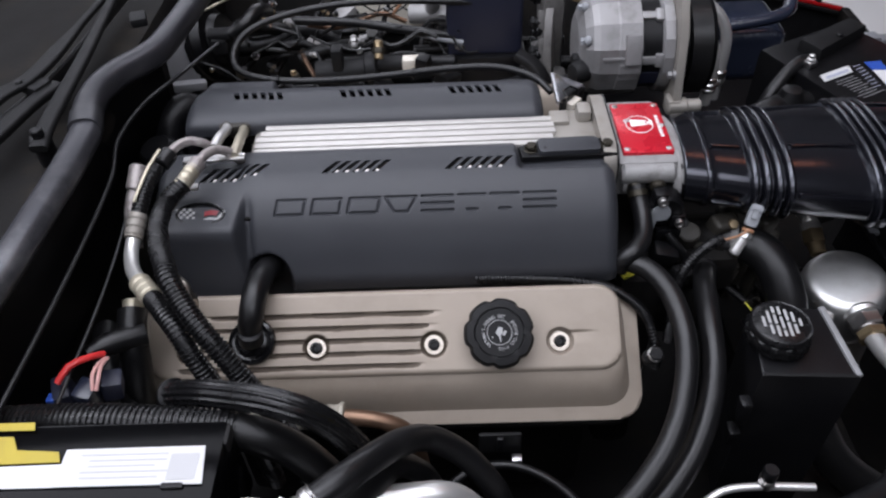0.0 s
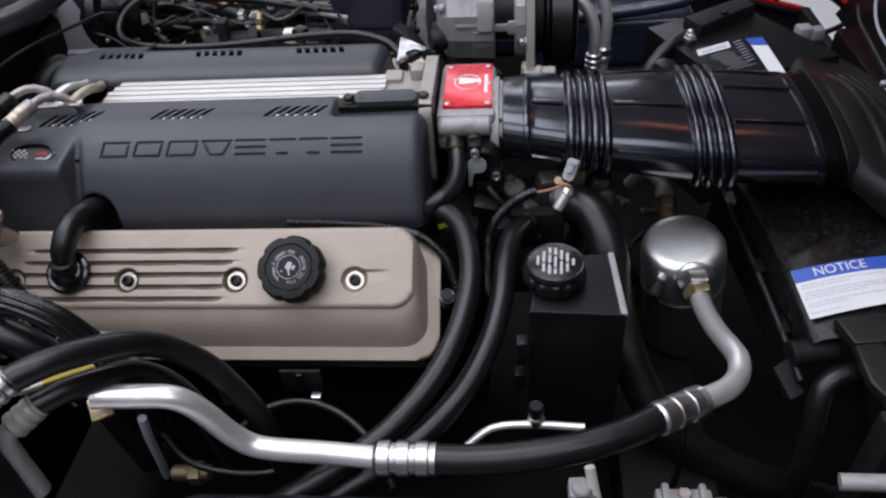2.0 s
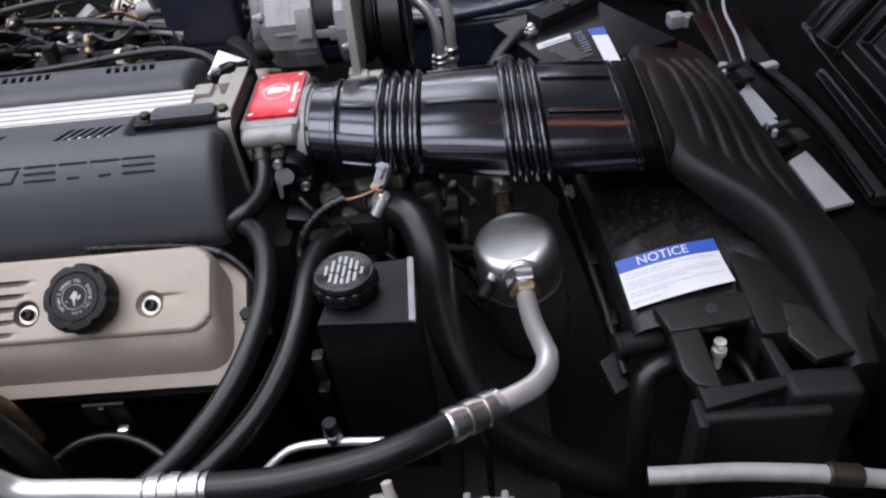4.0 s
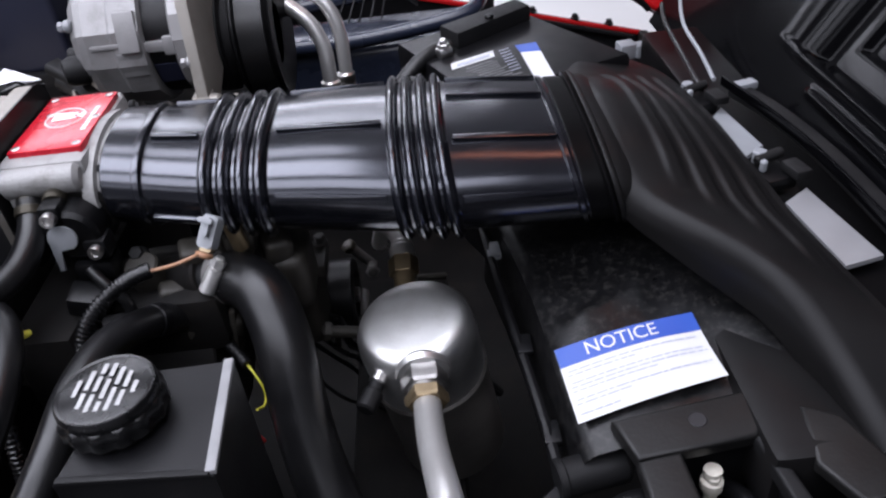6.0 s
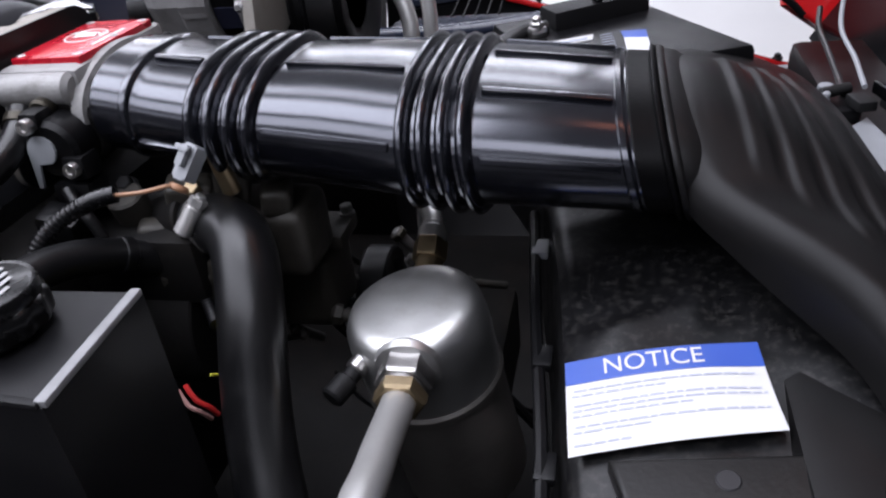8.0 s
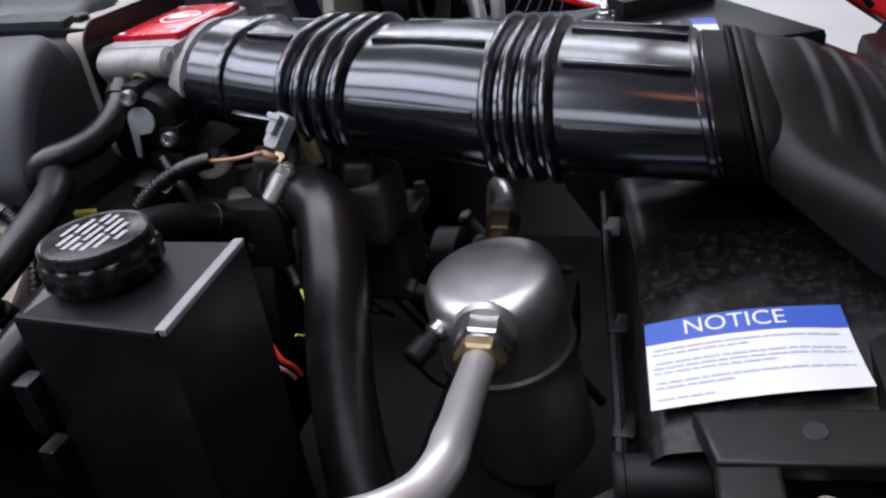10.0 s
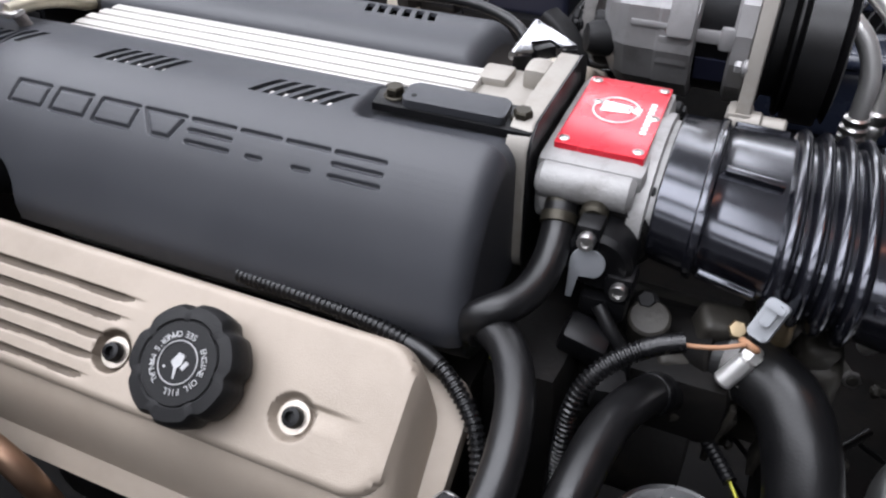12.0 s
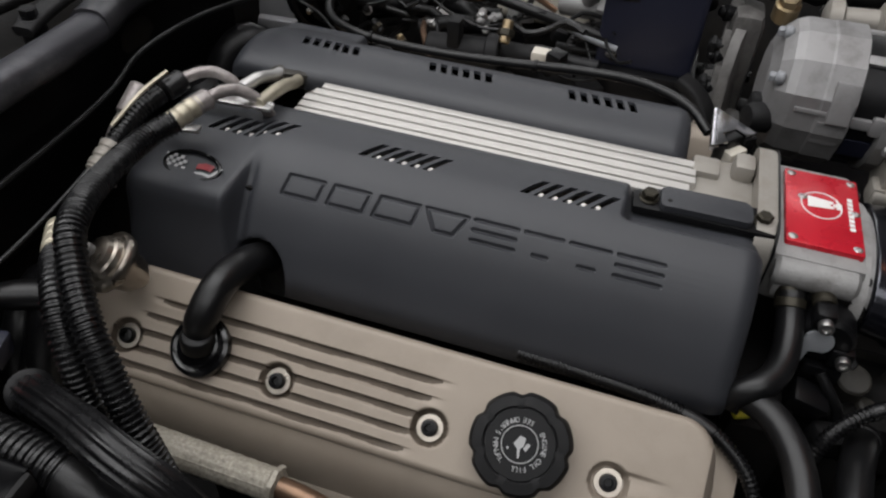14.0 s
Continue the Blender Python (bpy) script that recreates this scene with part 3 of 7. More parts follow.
for k in range(3):
    part("printed_check", prism(rrect(0.0018, 0.0018, 0.0001, 1, 0.004 + 0.003 * k - 0.001, -0.008 + 0.002 * (k % 2)), 0.0002, PL @ pose(0, 0, 0.0003), 0), M_RED, plate)
for k in range(8):
    part("printed_bar", prism(rrect(0.0036, 0.0036, 0.0004, 1, -0.0168 + 0.0048 * k, -0.0185), 0.0002, PL, 0), M_WHITE, plate, "white printed block")
for y in (0.165, 0.262):
    part("end_bolt", join(cyl((0.2415, y, 0.862), (0.2475, y, 0.862), 0.0058, 14), hexa((0.247, y, 0.862), (0.250, y, 0.862), 0.0042)), M_DULL, tb, "dark bolt head")
part("coolant_nipple", cyl((0.201, 0.156, 0.855), (0.203, 0.142, 0.843), 0.0085), M_BRONZE, tb, "dull bronze nipple")
part("vacuum_nipple", cyl((0.221, 0.162, 0.856), (0.223, 0.140, 0.855), 0.0075), M_BRONZE, tb, "dull bronze nipple")
# throttle position sensor
tps = part("position_sensor", join(cyl((0.231, 0.165, 0.835), (0.230, 0.129, 0.834), 0.019, 28, 0.003)), M_PLASTIC, tb, "black plastic throttle sensor")
for piece in (box((0.2235, 0.136, 0.851), (0.014, 0.018, 0.016), 0.004),
                                   box((0.2435, 0.135, 0.823), (0.016, 0.018, 0.016), 0.004)):
    part("sensor_lug", piece, M_PLASTIC, tps)
part("sensor_socket", box((0.2365, 0.136, 0.806), (0.026, 0.02, 0.014), 0.003), M_PLASTIC, tps)
part("shaft_housing", cyl((0.231, 0.175, 0.838), (0.231, 0.150, 0.836), 0.024, 28, 0.003), M_DEEP, tb)
part("sensor_cap", prism([(0.0095 * math.cos(radians(a)), 0.0095 * math.sin(radians(a))) for a in range(-60, 181, 12)] + [(-0.0095, -0.024), (-0.006, -0.024), (-0.004, -0.0085)], 0.002,
                         frame_of((0.2255, 0.1285, 0.835), (1, 0, 0), (0, 0.1, 1)), 0.0004), M_GREY, tps, "pale grey sensor face")
for x, z in ((0.2240, 0.8515), (0.2445, 0.8235)):
    part("sensor_screw", join(lathe([(0.0001, 0.006), (0.0022, 0.006), (0.0026, 0.0075), (0.0044, 0.0075), (0.0048, 0.0065), (0.0048, 0), (0.0001, 0)], (x, 0.1285, z), (0, -1, 0.1), 18)), M_STEEL, tps, "steel socket screw")
# manifold pressure sensor beside the plenum
ms = thing("pressure_sensor", (0.135, 0.168, 0.885), "flat black pressure sensor bolted beside the plenum", "sensor")
MS = frame_of((0.1345, 0.165, 0.8862), (1, 0.08, -0.04), (0, 1, 0.05))
part("base", prism([(-0.047, -0.011), (0.045, -0.013), (0.048, -0.008), (0.047, 0.012), (0.03, 0.013), (-0.035, 0.012), (-0.048, 0.005)], 0.005, MS, 0.001), M_PLASTIC, ms)
part("lid", prism(rrect(0.060, 0.0205, 0.004, cx=0.0, cy=0.0), 0.005, MS @ pose(0, 0, 0.005), 0.0018), M_COVER, ms, "dull grey-black lid")
for x in (-0.037, 0.038):
    part("bolt", join(cyl(MS @ Vector((x, 0, 0.004)), MS @ Vector((x, 0, 0.0065)), 0.0068, 18), hexa(MS @ Vector((x, 0, 0.0065)), MS @ Vector((x, 0, 0.0115)), 0.0055)), M_BRONZE, ms, "dull bronze bolt")
part("rivet", cyl(MS @ Vector((-0.024, -0.004, 0.0098)), MS @ Vector((-0.024, -0.004, 0.0104)), 0.0016, 12), M_DULL, ms)

# ---------------------------------------------------------------- valve cover and what sits on it
# profile of the near valve cover in (y, z): outer lip of the flange, wall, sloping top, inner edge
vc = thing("valve_cover", (-0.05, 0.0, 0.70), "tan cast valve cover with grooves and recessed bolts", "valve cover")
TOP_A, TOP_B = (-0.0205, 0.783), (0.043, 0.828)     # lower and upper edge of the sloping top
SL = math.atan2(TOP_B[1] - TOP_A[1], TOP_B[0] - TOP_A[0])
VX0, VX1 = -0.262, 0.171
SLW = math.hypot(TOP_B[0] - TOP_A[0], TOP_B[1] - TOP_A[1])
BOLTS = (-0.222, -0.107, 0.0, 0.114)
GR = [0.0105 + 0.0117 * k for k in range(5)]


def top_height(x, s):
    """Relief of the sloping top at x and at s metres up the slope."""
    h = 0.0
    for k, g in enumerate(GR):
        d = s - g
        end = -0.004 + 0.004 * k
        fade = smooth01((end - x) / 0.03) * smooth01((x + 0.238 - 0.006 * k) / 0.02)
        # each groove: a sharp step on its upper side, and a long ramp
        if -0.0050 < d < 0.0008:
            prof = min(1.0, (d + 0.0050) / 0.0034) if d < 0 else 1 - d / 0.0008
            h -= 0.0034 * prof * fade
    for b in BOLTS:
        d = math.hypot(x - b, s - S_BOLT)
        h -= 0.006 * (1 - smooth01((d - 0.0098) / 0.003))
        if b == BOLTS[3] and x > b and abs(s - S_BOLT) < 0.011:
            h -= 0.0026 * (1 - smooth01((x - b - 0.01) / 0.028)) * (1 - smooth01((abs(s - S_BOLT) - 0.007) / 0.003)) * smooth01((s - S_BOLT + 0.004) / 0.012)
    return h


S_BOLT = 0.0268
us, x = [], VX0
while x < VX1:
    us.append(x)
    x += 0.0014 if (any(abs(x - b) < 0.017 for b in BOLTS)) else 0.003
us.append(VX1)
vs = [0.0] + [0.0005 * k for k in range(1, int(SLW / 0.0005))] + [SLW]


def vc_top(u, s):
    rx = 0.022
    ex = max(0.0, rx - min(u - VX0, VX1 - u))
    es = max(0.0, rx - min(s, SLW - s))
    # rounded corners of the plan: pull the corner points in
    d = math.hypot(ex, es)
    sx, ss = u, s
    if ex > 0 and es > 0 and d > rx:
        f = rx / d
        sx = (VX0 + rx - ex * f) if u - VX0 < VX1 - u else (VX1 - rx + ex * f)
        ss = (rx - es * f) if s < SLW - s else (SLW - rx + es * f)
    edge = min(min(sx - VX0, VX1 - sx), min(ss, SLW - ss))
    if ex > 0 and es > 0:
        edge = min(edge, rx - min(d, rx))
    e = max(0.0, 1 - edge / 0.005)
    h = top_height(sx, ss) - 0.005 * (1 - math.sqrt(max(0, 1 - e * e)))
    y = TOP_A[0] + ss * math.cos(SL) - h * math.sin(SL)
    z = TOP_A[1] + ss * math.sin(SL) + h * math.cos(SL)
    return (sx, y, z)


top_bm = grid(vc_top, us, vs)
# old oil and dirt, plus painted-in shade, darken the grooves and bolt recesses
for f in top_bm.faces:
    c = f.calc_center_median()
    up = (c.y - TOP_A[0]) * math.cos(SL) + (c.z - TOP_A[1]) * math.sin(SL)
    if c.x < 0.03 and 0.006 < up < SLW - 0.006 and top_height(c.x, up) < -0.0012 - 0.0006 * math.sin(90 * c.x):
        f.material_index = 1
# walls drop from the rim of the top to the flange
rim = [vc_top(u, 0.0) for u in us] + [vc_top(VX1, s) for s in vs[1:]] + [vc_top(u, SLW) for u in us[::-1][1:]] + [vc_top(VX0, s) for s in vs[::-1][1:-1]]
wall_bm = bmesh.new()
cx, cy = (VX0 + VX1) / 2, (TOP_A[0] + TOP_B[0]) / 2
rows_v = []
STEPS = [(0.0, 0.0, 0.0, 0.0, 0.0), (-0.0035, -0.0045, 0.003, -0.004, 0.15), (-0.0085, -0.0150, 0.004, -0.015, 0.4), (-0.0105, -0.030, 0.004, -0.03, 0.7), (-0.0115, -0.043, 0.004, -0.04, 1.0), (-0.0115, -0.056, 0.004, -0.054, 1.0)]
for ny, nz, fy, fz, t in STEPS:
    row = []
    for p in rim:
        ox = 0.010 * t * (1 if p[0] > cx else -1) * smooth01((abs(p[0] - cx) - 0.17) / 0.045)
        k = smooth01((p[1] - TOP_A[0]) / (TOP_B[0] - TOP_A[0]))
        row.append(wall_bm.verts.new((p[0] + ox, p[1] + ny + (fy - ny) * k, p[2] + nz + (fz - nz) * k)))
    rows_v.append(row)
n = len(rim)
for a, b in zip(rows_v, rows_v[1:]):
    for k in range(n):
        wall_bm.faces.new((a[k], a[(k + 1) % n], b[(k + 1) % n], b[k]))
shell = join(top_bm, wall_bm)
bmesh.ops.remove_doubles(shell, verts=shell.verts, dist=0.00005)
part("shell", shell, [M_TAN, M_TANDIRTSHADE], vc, angle=35)
FLG = frame_of((-0.0465, 0.010, 0.766), (1, 0, 0), (0, math.cos(SL), math.sin(SL)))
part("flange", prism(rrect(0.475, 0.120, 0.022), 0.014, FLG @ pose(0, 0.0, -0.014), 0.004, 3), M_TAN, vc)
UPN = Vector((0, -math.sin(SL), math.cos(SL)))


def on_top(x, s, h=0.0):
    return Vector((x, TOP_A[0] + s * math.cos(SL), TOP_A[1] + s * math.sin(SL))) + UPN * h


for b in BOLTS:
    bolt = part("bolt", join(lathe([(0.0001, 0.004), (0.0024, 0.004), (0.0028, 0.0072), (0.0048, 0.0068), (0.0055, 0.005), (0.0055, 0), (0.0001, 0)], on_top(b, S_BOLT, -0.006), UPN, 22)), M_PLASTIC, vc, "black socket-head bolt")
    part("washer", lathe([(0.0056, 0), (0.0086, 0), (0.0089, 0.0008), (0.0086, 0.0016), (0.0058, 0.0016)], on_top(b, S_BOLT, -0.0055), UPN, 26), M_RING, bolt, "bright steel washer")

far_vc = thing("valve_cover", (-0.05, 2 * MID, 0.70), "tan cast valve cover on the far bank", "valve cover")
part("shell", box((-0.045, 2 * MID - 0.014, 0.785), (0.43, 0.11, 0.05), 0.012, 3, rot=(-27.5, 0, 0)), M_TAN, far_vc)

# oil filler cap
cap = thing("oil_filler_cap", on_top(0.0585, 0.034), "black ribbed oil filler cap with white printed ring", "cap")


def lobes(a, h):
    return 1 - 0.075 * max(0.0, math.cos(7 * a)) ** 3 if 0.003 < h < 0.0225 else 1 - 0.02 * max(0, math.cos(7 * a))


part("grip", lathe([(0.024, 0), (0.0275, 0.002), (0.0306, 0.005), (0.0314, 0.012), (0.0306, 0.019), (0.0285, 0.0222), (0.0225, 0.0232), (0.0215, 0.0222), (0.0208, 0.0230), (0.0001, 0.0232)], on_top(0.0585, 0.034, 0.001), UPN, 112, lobes), M_DULL, cap)
part("neck", cyl(on_top(0.0585, 0.034, -0.004), on_top(0.0585, 0.034, 0.003), 0.025, 40), M_TAN, cap)
EX, ES = Vector((1, 0, 0)), Vector((0, math.cos(SL), math.sin(SL)))
CAP = frame_of(on_top(0.0585, 0.034, 0.0245), EX * -0.45 - ES * 0.89, EX * 0.89 - ES * 0.45)
letters = []
for word, mid, turn in (("ENGINE OIL FILL", 90, -1), ("SEE OWNER'S MANUAL", 270, 1)):
    for k, ch in enumerate(word):
        if ch != " ":
            a = mid + turn * (k - (len(word) - 1) / 2) * 9.4
            letters.append(lettering(ch, 0.0044, CAP @ pose(0.0143 * math.cos(radians(a)), 0.0143 * math.sin(radians(a)), 0, 0, 0, a - 90 if turn < 0 else a + 90), 0.0001))
part("printed_words", join(*letters), M_PRINT, cap, "white printed words in a ring", smooth=False)
part("printed_ring", tube([CAP @ Vector((0.0108 * math.cos(a), 0.0108 * math.sin(a), 0)) for a in [k * math.pi / 18 for k in range(37)]], 0.00035, 5, raw=True), M_PRINT, cap)
part("oil_can_print", join(prism([(-0.004, -0.003), (0.002, -0.003), (0.003, 0.0005), (0.007, 0.004), (0.0065, 0.0048), (0.002, 0.002), (-0.001, 0.0025), (-0.005, 0.0005)], 0.0002, CAP, 0),
                           prism(rrect(0.0045, 0.0022, 0.0004, 2, -0.0015, 0.0042), 0.0002, CAP, 0), prism(rrect(0.0014, 0.0014, 0.0006, 3, 0.0062, -0.004), 0.0002, CAP, 0)), M_PRINT, cap, "white oil can symbol", smooth=False)

# breather hose elbow on the valve cover
br = thing("breather_hose", on_top(-0.163, 0.034), "black rubber breather elbow plugged into a grommet", "hose")
BP = on_top(-0.164, 0.034)
part("grommet", lathe([(0.0175, 0), (0.0205, 0.0015), (0.0215, 0.005), (0.0205, 0.0085), (0.0180, 0.0098), (0.0165, 0.0088), (0.0150, 0.0085), (0.0145, 0.0105), (0.0135, 0.0112), (0.0001, 0.0112)], BP - UPN * 0.002, UPN, 40), M_GLOSS, br, "glossy black stepped rubber grommet")
part("elbow", tube([BP + UPN * 0.006 + Vector((0.001, 0.001, 0)), (-0.1625, 0.008, 0.826), (-0.1605, 0.0105, 0.832), (-0.1590, 0.019, 0.839), (-0.1575, 0.033, 0.8435), (-0.1560, 0.052, 0.841), (-0.1555, 0.072, 0.831), (-0.156, 0.088, 0.818)], lambda t: 0.0098 + 0.0016 * smooth01(t * 3.0), 22, 0.003), M_RUBBER, br)
part("collar", lathe([(0.0100, 0), (0.0112, 0.0006), (0.0112, 0.010), (0.0106, 0.0115), (0.0098, 0.012)], BP + UPN * 0.009 + Vector((0.001, 0.0005, 0)), (0.08, 0.0, 1), 28), M_PLASTIC, br)

# throttle cable bracket behind the plenum neck
cb = thing("cable_bracket", (0.15, 0.27, 0.87), "black bent steel throttle cable bracket with a bright top", "bracket")
CA, CL, CR = Vector((0.1366, 0.3075, 0.8860)), Vector((0.1375, 0.2535, 0.8850)), Vector((0.1690, 0.2925, 0.8790))
TOP = frame_of(CL, CR - CL, CA - CL)
run, rise = (CR - CL).length, (TOP.inverted() @ CA)
part("plate", prism([(0, 0), (run * 0.30, 0), (run * 0.36, 0.010), (run * 0.70, 0.010), (run * 0.72, 0), (run, 0), (rise.x, rise.y)], 0.0022, TOP, 0.0006), M_PLATE, cb, "smooth zinc-plated triangular top")
part("side_fold", ribbon([CL + Vector((-0.001, 0, -0.001)), CL.lerp(CA, 0.5) + Vector((-0.001, 0, -0.001)), CA + Vector((-0.001, 0, -0.001))], 0.005, 0.006, 0.0022), M_PLATE, cb, "bright rolled edge")
UP = Vector((0, 0, 1))
for a, b in ((0.0, 0.26), (0.74, 1.0)):
    part("front_leg", prism([(run * a, -0.026), (run * b, -0.026), (run * b, -0.001), (run * a, -0.001)], 0.0022, frame_of(CL, CR - CL, UP), 0.0005), M_PLASTIC, cb, "black folded leg")
mid = CL.lerp(CR, 0.52)
part("stop_clip", box(mid + Vector((-0.004, 0.003, -0.003)), (0.016, 0.010, 0.010), 0.0015, rot=(0, 0, 50)), M_PLASTIC, cb)
part("cable_stop", box(mid + Vector((0.000, -0.002, -0.014)), (0.019, 0.013, 0.016), 0.002, rot=(0, 0, 50)), M_IVORY, cb, "ivory plastic cable stop")
part("cable_end", tube([mid + Vector((-0.010, -0.008, -0.012)), mid + Vector((-0.006, -0.010, -0.020)), mid + Vector((0.001, -0.012, -0.030))], 0.0010, 8), M_PLASTIC, cb)

# ---------------------------------------------------------------- intake duct and air box
duct = thing("intake_duct", (0.41, 0.22, 0.77), "glossy black oval rubber intake duct with two sets of bellows", "duct")
# the duct's oval section along x: centre y and z, half width, half height, lean of the top
DUCT = [(0.250, 0.2045, 0.8455, 0.0555, 0.0300, 0.0), (0.337, 0.2116, 0.8324, 0.0700, 0.0325, -0.04), (0.400, 0.2195, 0.8230, 0.0790, 0.0370, 0.02),
        (0.465, 0.2288, 0.8128, 0.0875, 0.0385, 0.08), (0.520, 0.2355, 0.8060, 0.0890, 0.0385, 0.16), (0.586, 0.2420, 0.7985, 0.0890, 0.0365, 0.24), (0.640, 0.2450, 0.7950, 0.0890, 0.0360, 0.24)]


def duct_section(x):
    i = max(0, min(len(DUCT) - 2, sum(1 for row in DUCT[1:] if x > row[0])))
    p, q = DUCT[i], DUCT[i + 1]
    o, r = DUCT[max(0, i - 1)], DUCT[min(len(DUCT) - 1, i + 2)]
    d, t = q[0] - p[0], min(1.0, (x - p[0]) / (q[0] - p[0]))
    out = []
    for k in range(1, 6):
        m0, m1 = (q[k] - o[k]) / (q[0] - o[0]) * d, (r[k] - p[k]) / (r[0] - p[0]) * d
        out.append(p[k] * (2 * t ** 3 - 3 * t * t + 1) + m0 * (t ** 3 - 2 * t * t + t) + q[k] * (3 * t * t - 2 * t ** 3) + m1 * (t ** 3 - t * t))
    return out


def duct_point(x, a, out=0.0):
    """A point on the duct: a in radians from the top towards the near side, out metres off its surface."""
    y, z, ry, rz, lean = duct_section(x)
    s, c = [math.copysign(abs(v) ** 0.84, v) for v in (math.sin(a), math.cos(a))]
    n = Vector((0, -math.copysign(abs(s) ** 1.38, s) / ry, math.copysign(abs(c) ** 1.38, c) / rz)).normalized()
    h = rz * c + n.z * out
    return Vector((x - lean * h, y - ry * s + n.y * out, z + h))


def sleeve(rows, seg=96):
    """A skin round the duct through rows of (x, metres off the surface)."""
    fine = []
    for (x0, o0), (x1, o1) in zip(rows, rows[1:]):
        n = max(1, int((x1 - x0) / 0.005))
        fine += [(x0 + (x1 - x0) * k / n, o0 + (o1 - o0) * k / n) for k in range(n)]
    rows = fine + [rows[-1]]
    bm = bmesh.new()
    rings = [[bm.verts.new(duct_point(x, 2 * math.pi * k / seg, out)) for k in range(seg)] for x, out in rows]
    for p, q in zip(rings, rings[1:]):
        for k in range(seg):
            bm.faces.new((p[k], p[(k + 1) % seg], q[(k + 1) % seg], q[k]))
    bm.faces.new(rings[0])
    bm.faces.new(rings[-1])
    return bm


def bellows(first, pitch, high):
    rows = []
    for k in range(4):
        for q in range(9):
            rows.append((first + pitch * (k - 0.43 + 0.86 * q / 8), high * math.sin(math.pi * q / 8) ** 0.7))
    return rows


rows = [(0.2505, -0.012), (0.2510, 0.0005), (0.2522, 0.0016), (0.2528, 0.0016), (0.2712, 0.0016), (0.2718, 0.0016), (0.2726, 0.0034), (0.2732, 0.0036), (0.2764, 0.0036), (0.2770, 0.0034), (0.2778, 0.0004), (0.2784, 0.0), (0.3122, 0.0), (0.3130, 0.0)]
rows += bellows(0.3189, 0.0121, 0.0068) + [(0.3612, 0.0), (0.3620, 0.0), (0.40, 0.0), (0.4408, 0.0), (0.4418, 0.0)]
rows += bellows(0.4474, 0.0117, 0.0072) + [(0.4880, 0.0), (0.4888, 0.0), (0.52, 0.0), (0.5694, 0.0), (0.5702, 0.0), (0.5715, 0.0022), (0.5721, 0.0022), (0.5744, 0.0022), (0.5750, 0.0022), (0.5763, 0.0), (0.5769, 0.0), (0.605, 0.0)]
part("tube", sleeve(rows), M_DUCT, duct, angle=60)
for lo, hi, angles in ((0.280, 0.311, (-50, 15, 104, 160)), (0.3640, 0.4395, (-48, 13, 76, 150)), (0.4905, 0.5690, (-40, -7, 28, 79, 150))):
    for deg in angles:
        a = radians(deg)
        c0, c1 = duct_point(lo, a, -0.0006), duct_point(hi, a, -0.0006)
        nrm = (duct_point((lo + hi) / 2, a, 0.01) - duct_point((lo + hi) / 2, a)).normalized()
        fm = frame_of((c0 + c1) / 2, c1 - c0, nrm.cross(c1 - c0))
        part("seam_rib", prism(rrect((c1 - c0).length, 0.0058, 0.0012, 3), 0.0036, fm, 0.0012), M_DUCT, duct)

air = thing("air_box", (0.66, 0.18, 0.70), "moulded matt black air box with long ribs on its lid", "air box")
part("seal_band", sleeve([(0.5775, -0.010), (0.5780, 0.0005), (0.5790, 0.0012), (0.5796, 0.0012), (0.5920, 0.0012), (0.5930, 0.0012), (0.5938, 0.0044), (0.5944, 0.0050), (0.5966, 0.0050), (0.5972, 0.0044), (0.5980, 0.0024)]), M_BEAM, air, "satin rubber seal band")
part("inlet_collar", sleeve([(0.5975, -0.010), (0.5980, 0.0030), (0.5986, 0.0048), (0.5992, 0.0052), (0.6018, 0.0052), (0.6026, 0.0044), (0.6034, 0.0030), (0.6040, 0.0030), (0.610, 0.0022), (0.616, -0.002), (0.624, -0.010), (0.632, -0.022)]), M_BOX, air)
# plan of the lid along y: near edge of its top, right edge, height at that edge
LID = [(-0.06, 0.724, 0.752, 0.722), (-0.02, 0.716, 0.748, 0.742), (0.02, 0.706, 0.742, 0.762), (0.05, 0.696, 0.737, 0.778), (0.07, 0.686, 0.733, 0.7865), (0.09, 0.672, 0.729, 0.7925), (0.11, 0.653, 0.726, 0.7980), (0.13, 0.636, 0.723, 0.8015), (0.14, 0.627, 0.7215, 0.8030),
       (0.15, 0.618, 0.720, 0.8055), (0.160, 0.612, 0.719, 0.8115), (0.170, 0.608, 0.718, 0.8200), (0.187, 0.608, 0.716, 0.8280), (0.21, 0.608, 0.714, 0.8335), (0.242, 0.607, 0.713, 0.8355), (0.27, 0.607, 0.713, 0.8335), (0.30, 0.607, 0.713, 0.8260), (0.325, 0.608, 0.713, 0.8150), (0.36, 0.612, 0.711, 0.8060), (0.40, 0.621, 0.706, 0.7990), (0.43, 0.632, 0.698, 0.7930), (0.455, 0.646, 0.684, 0.7840)]


def lid_at(y):
    for a, b in zip(LID, LID[1:]):
        if y <= b[0]:
            t = (y - a[0]) / (b[0] - a[0])
            return [a[k] + (b[k] - a[k]) * t for k in range(1, 4)]
    return LID[-1][1:]


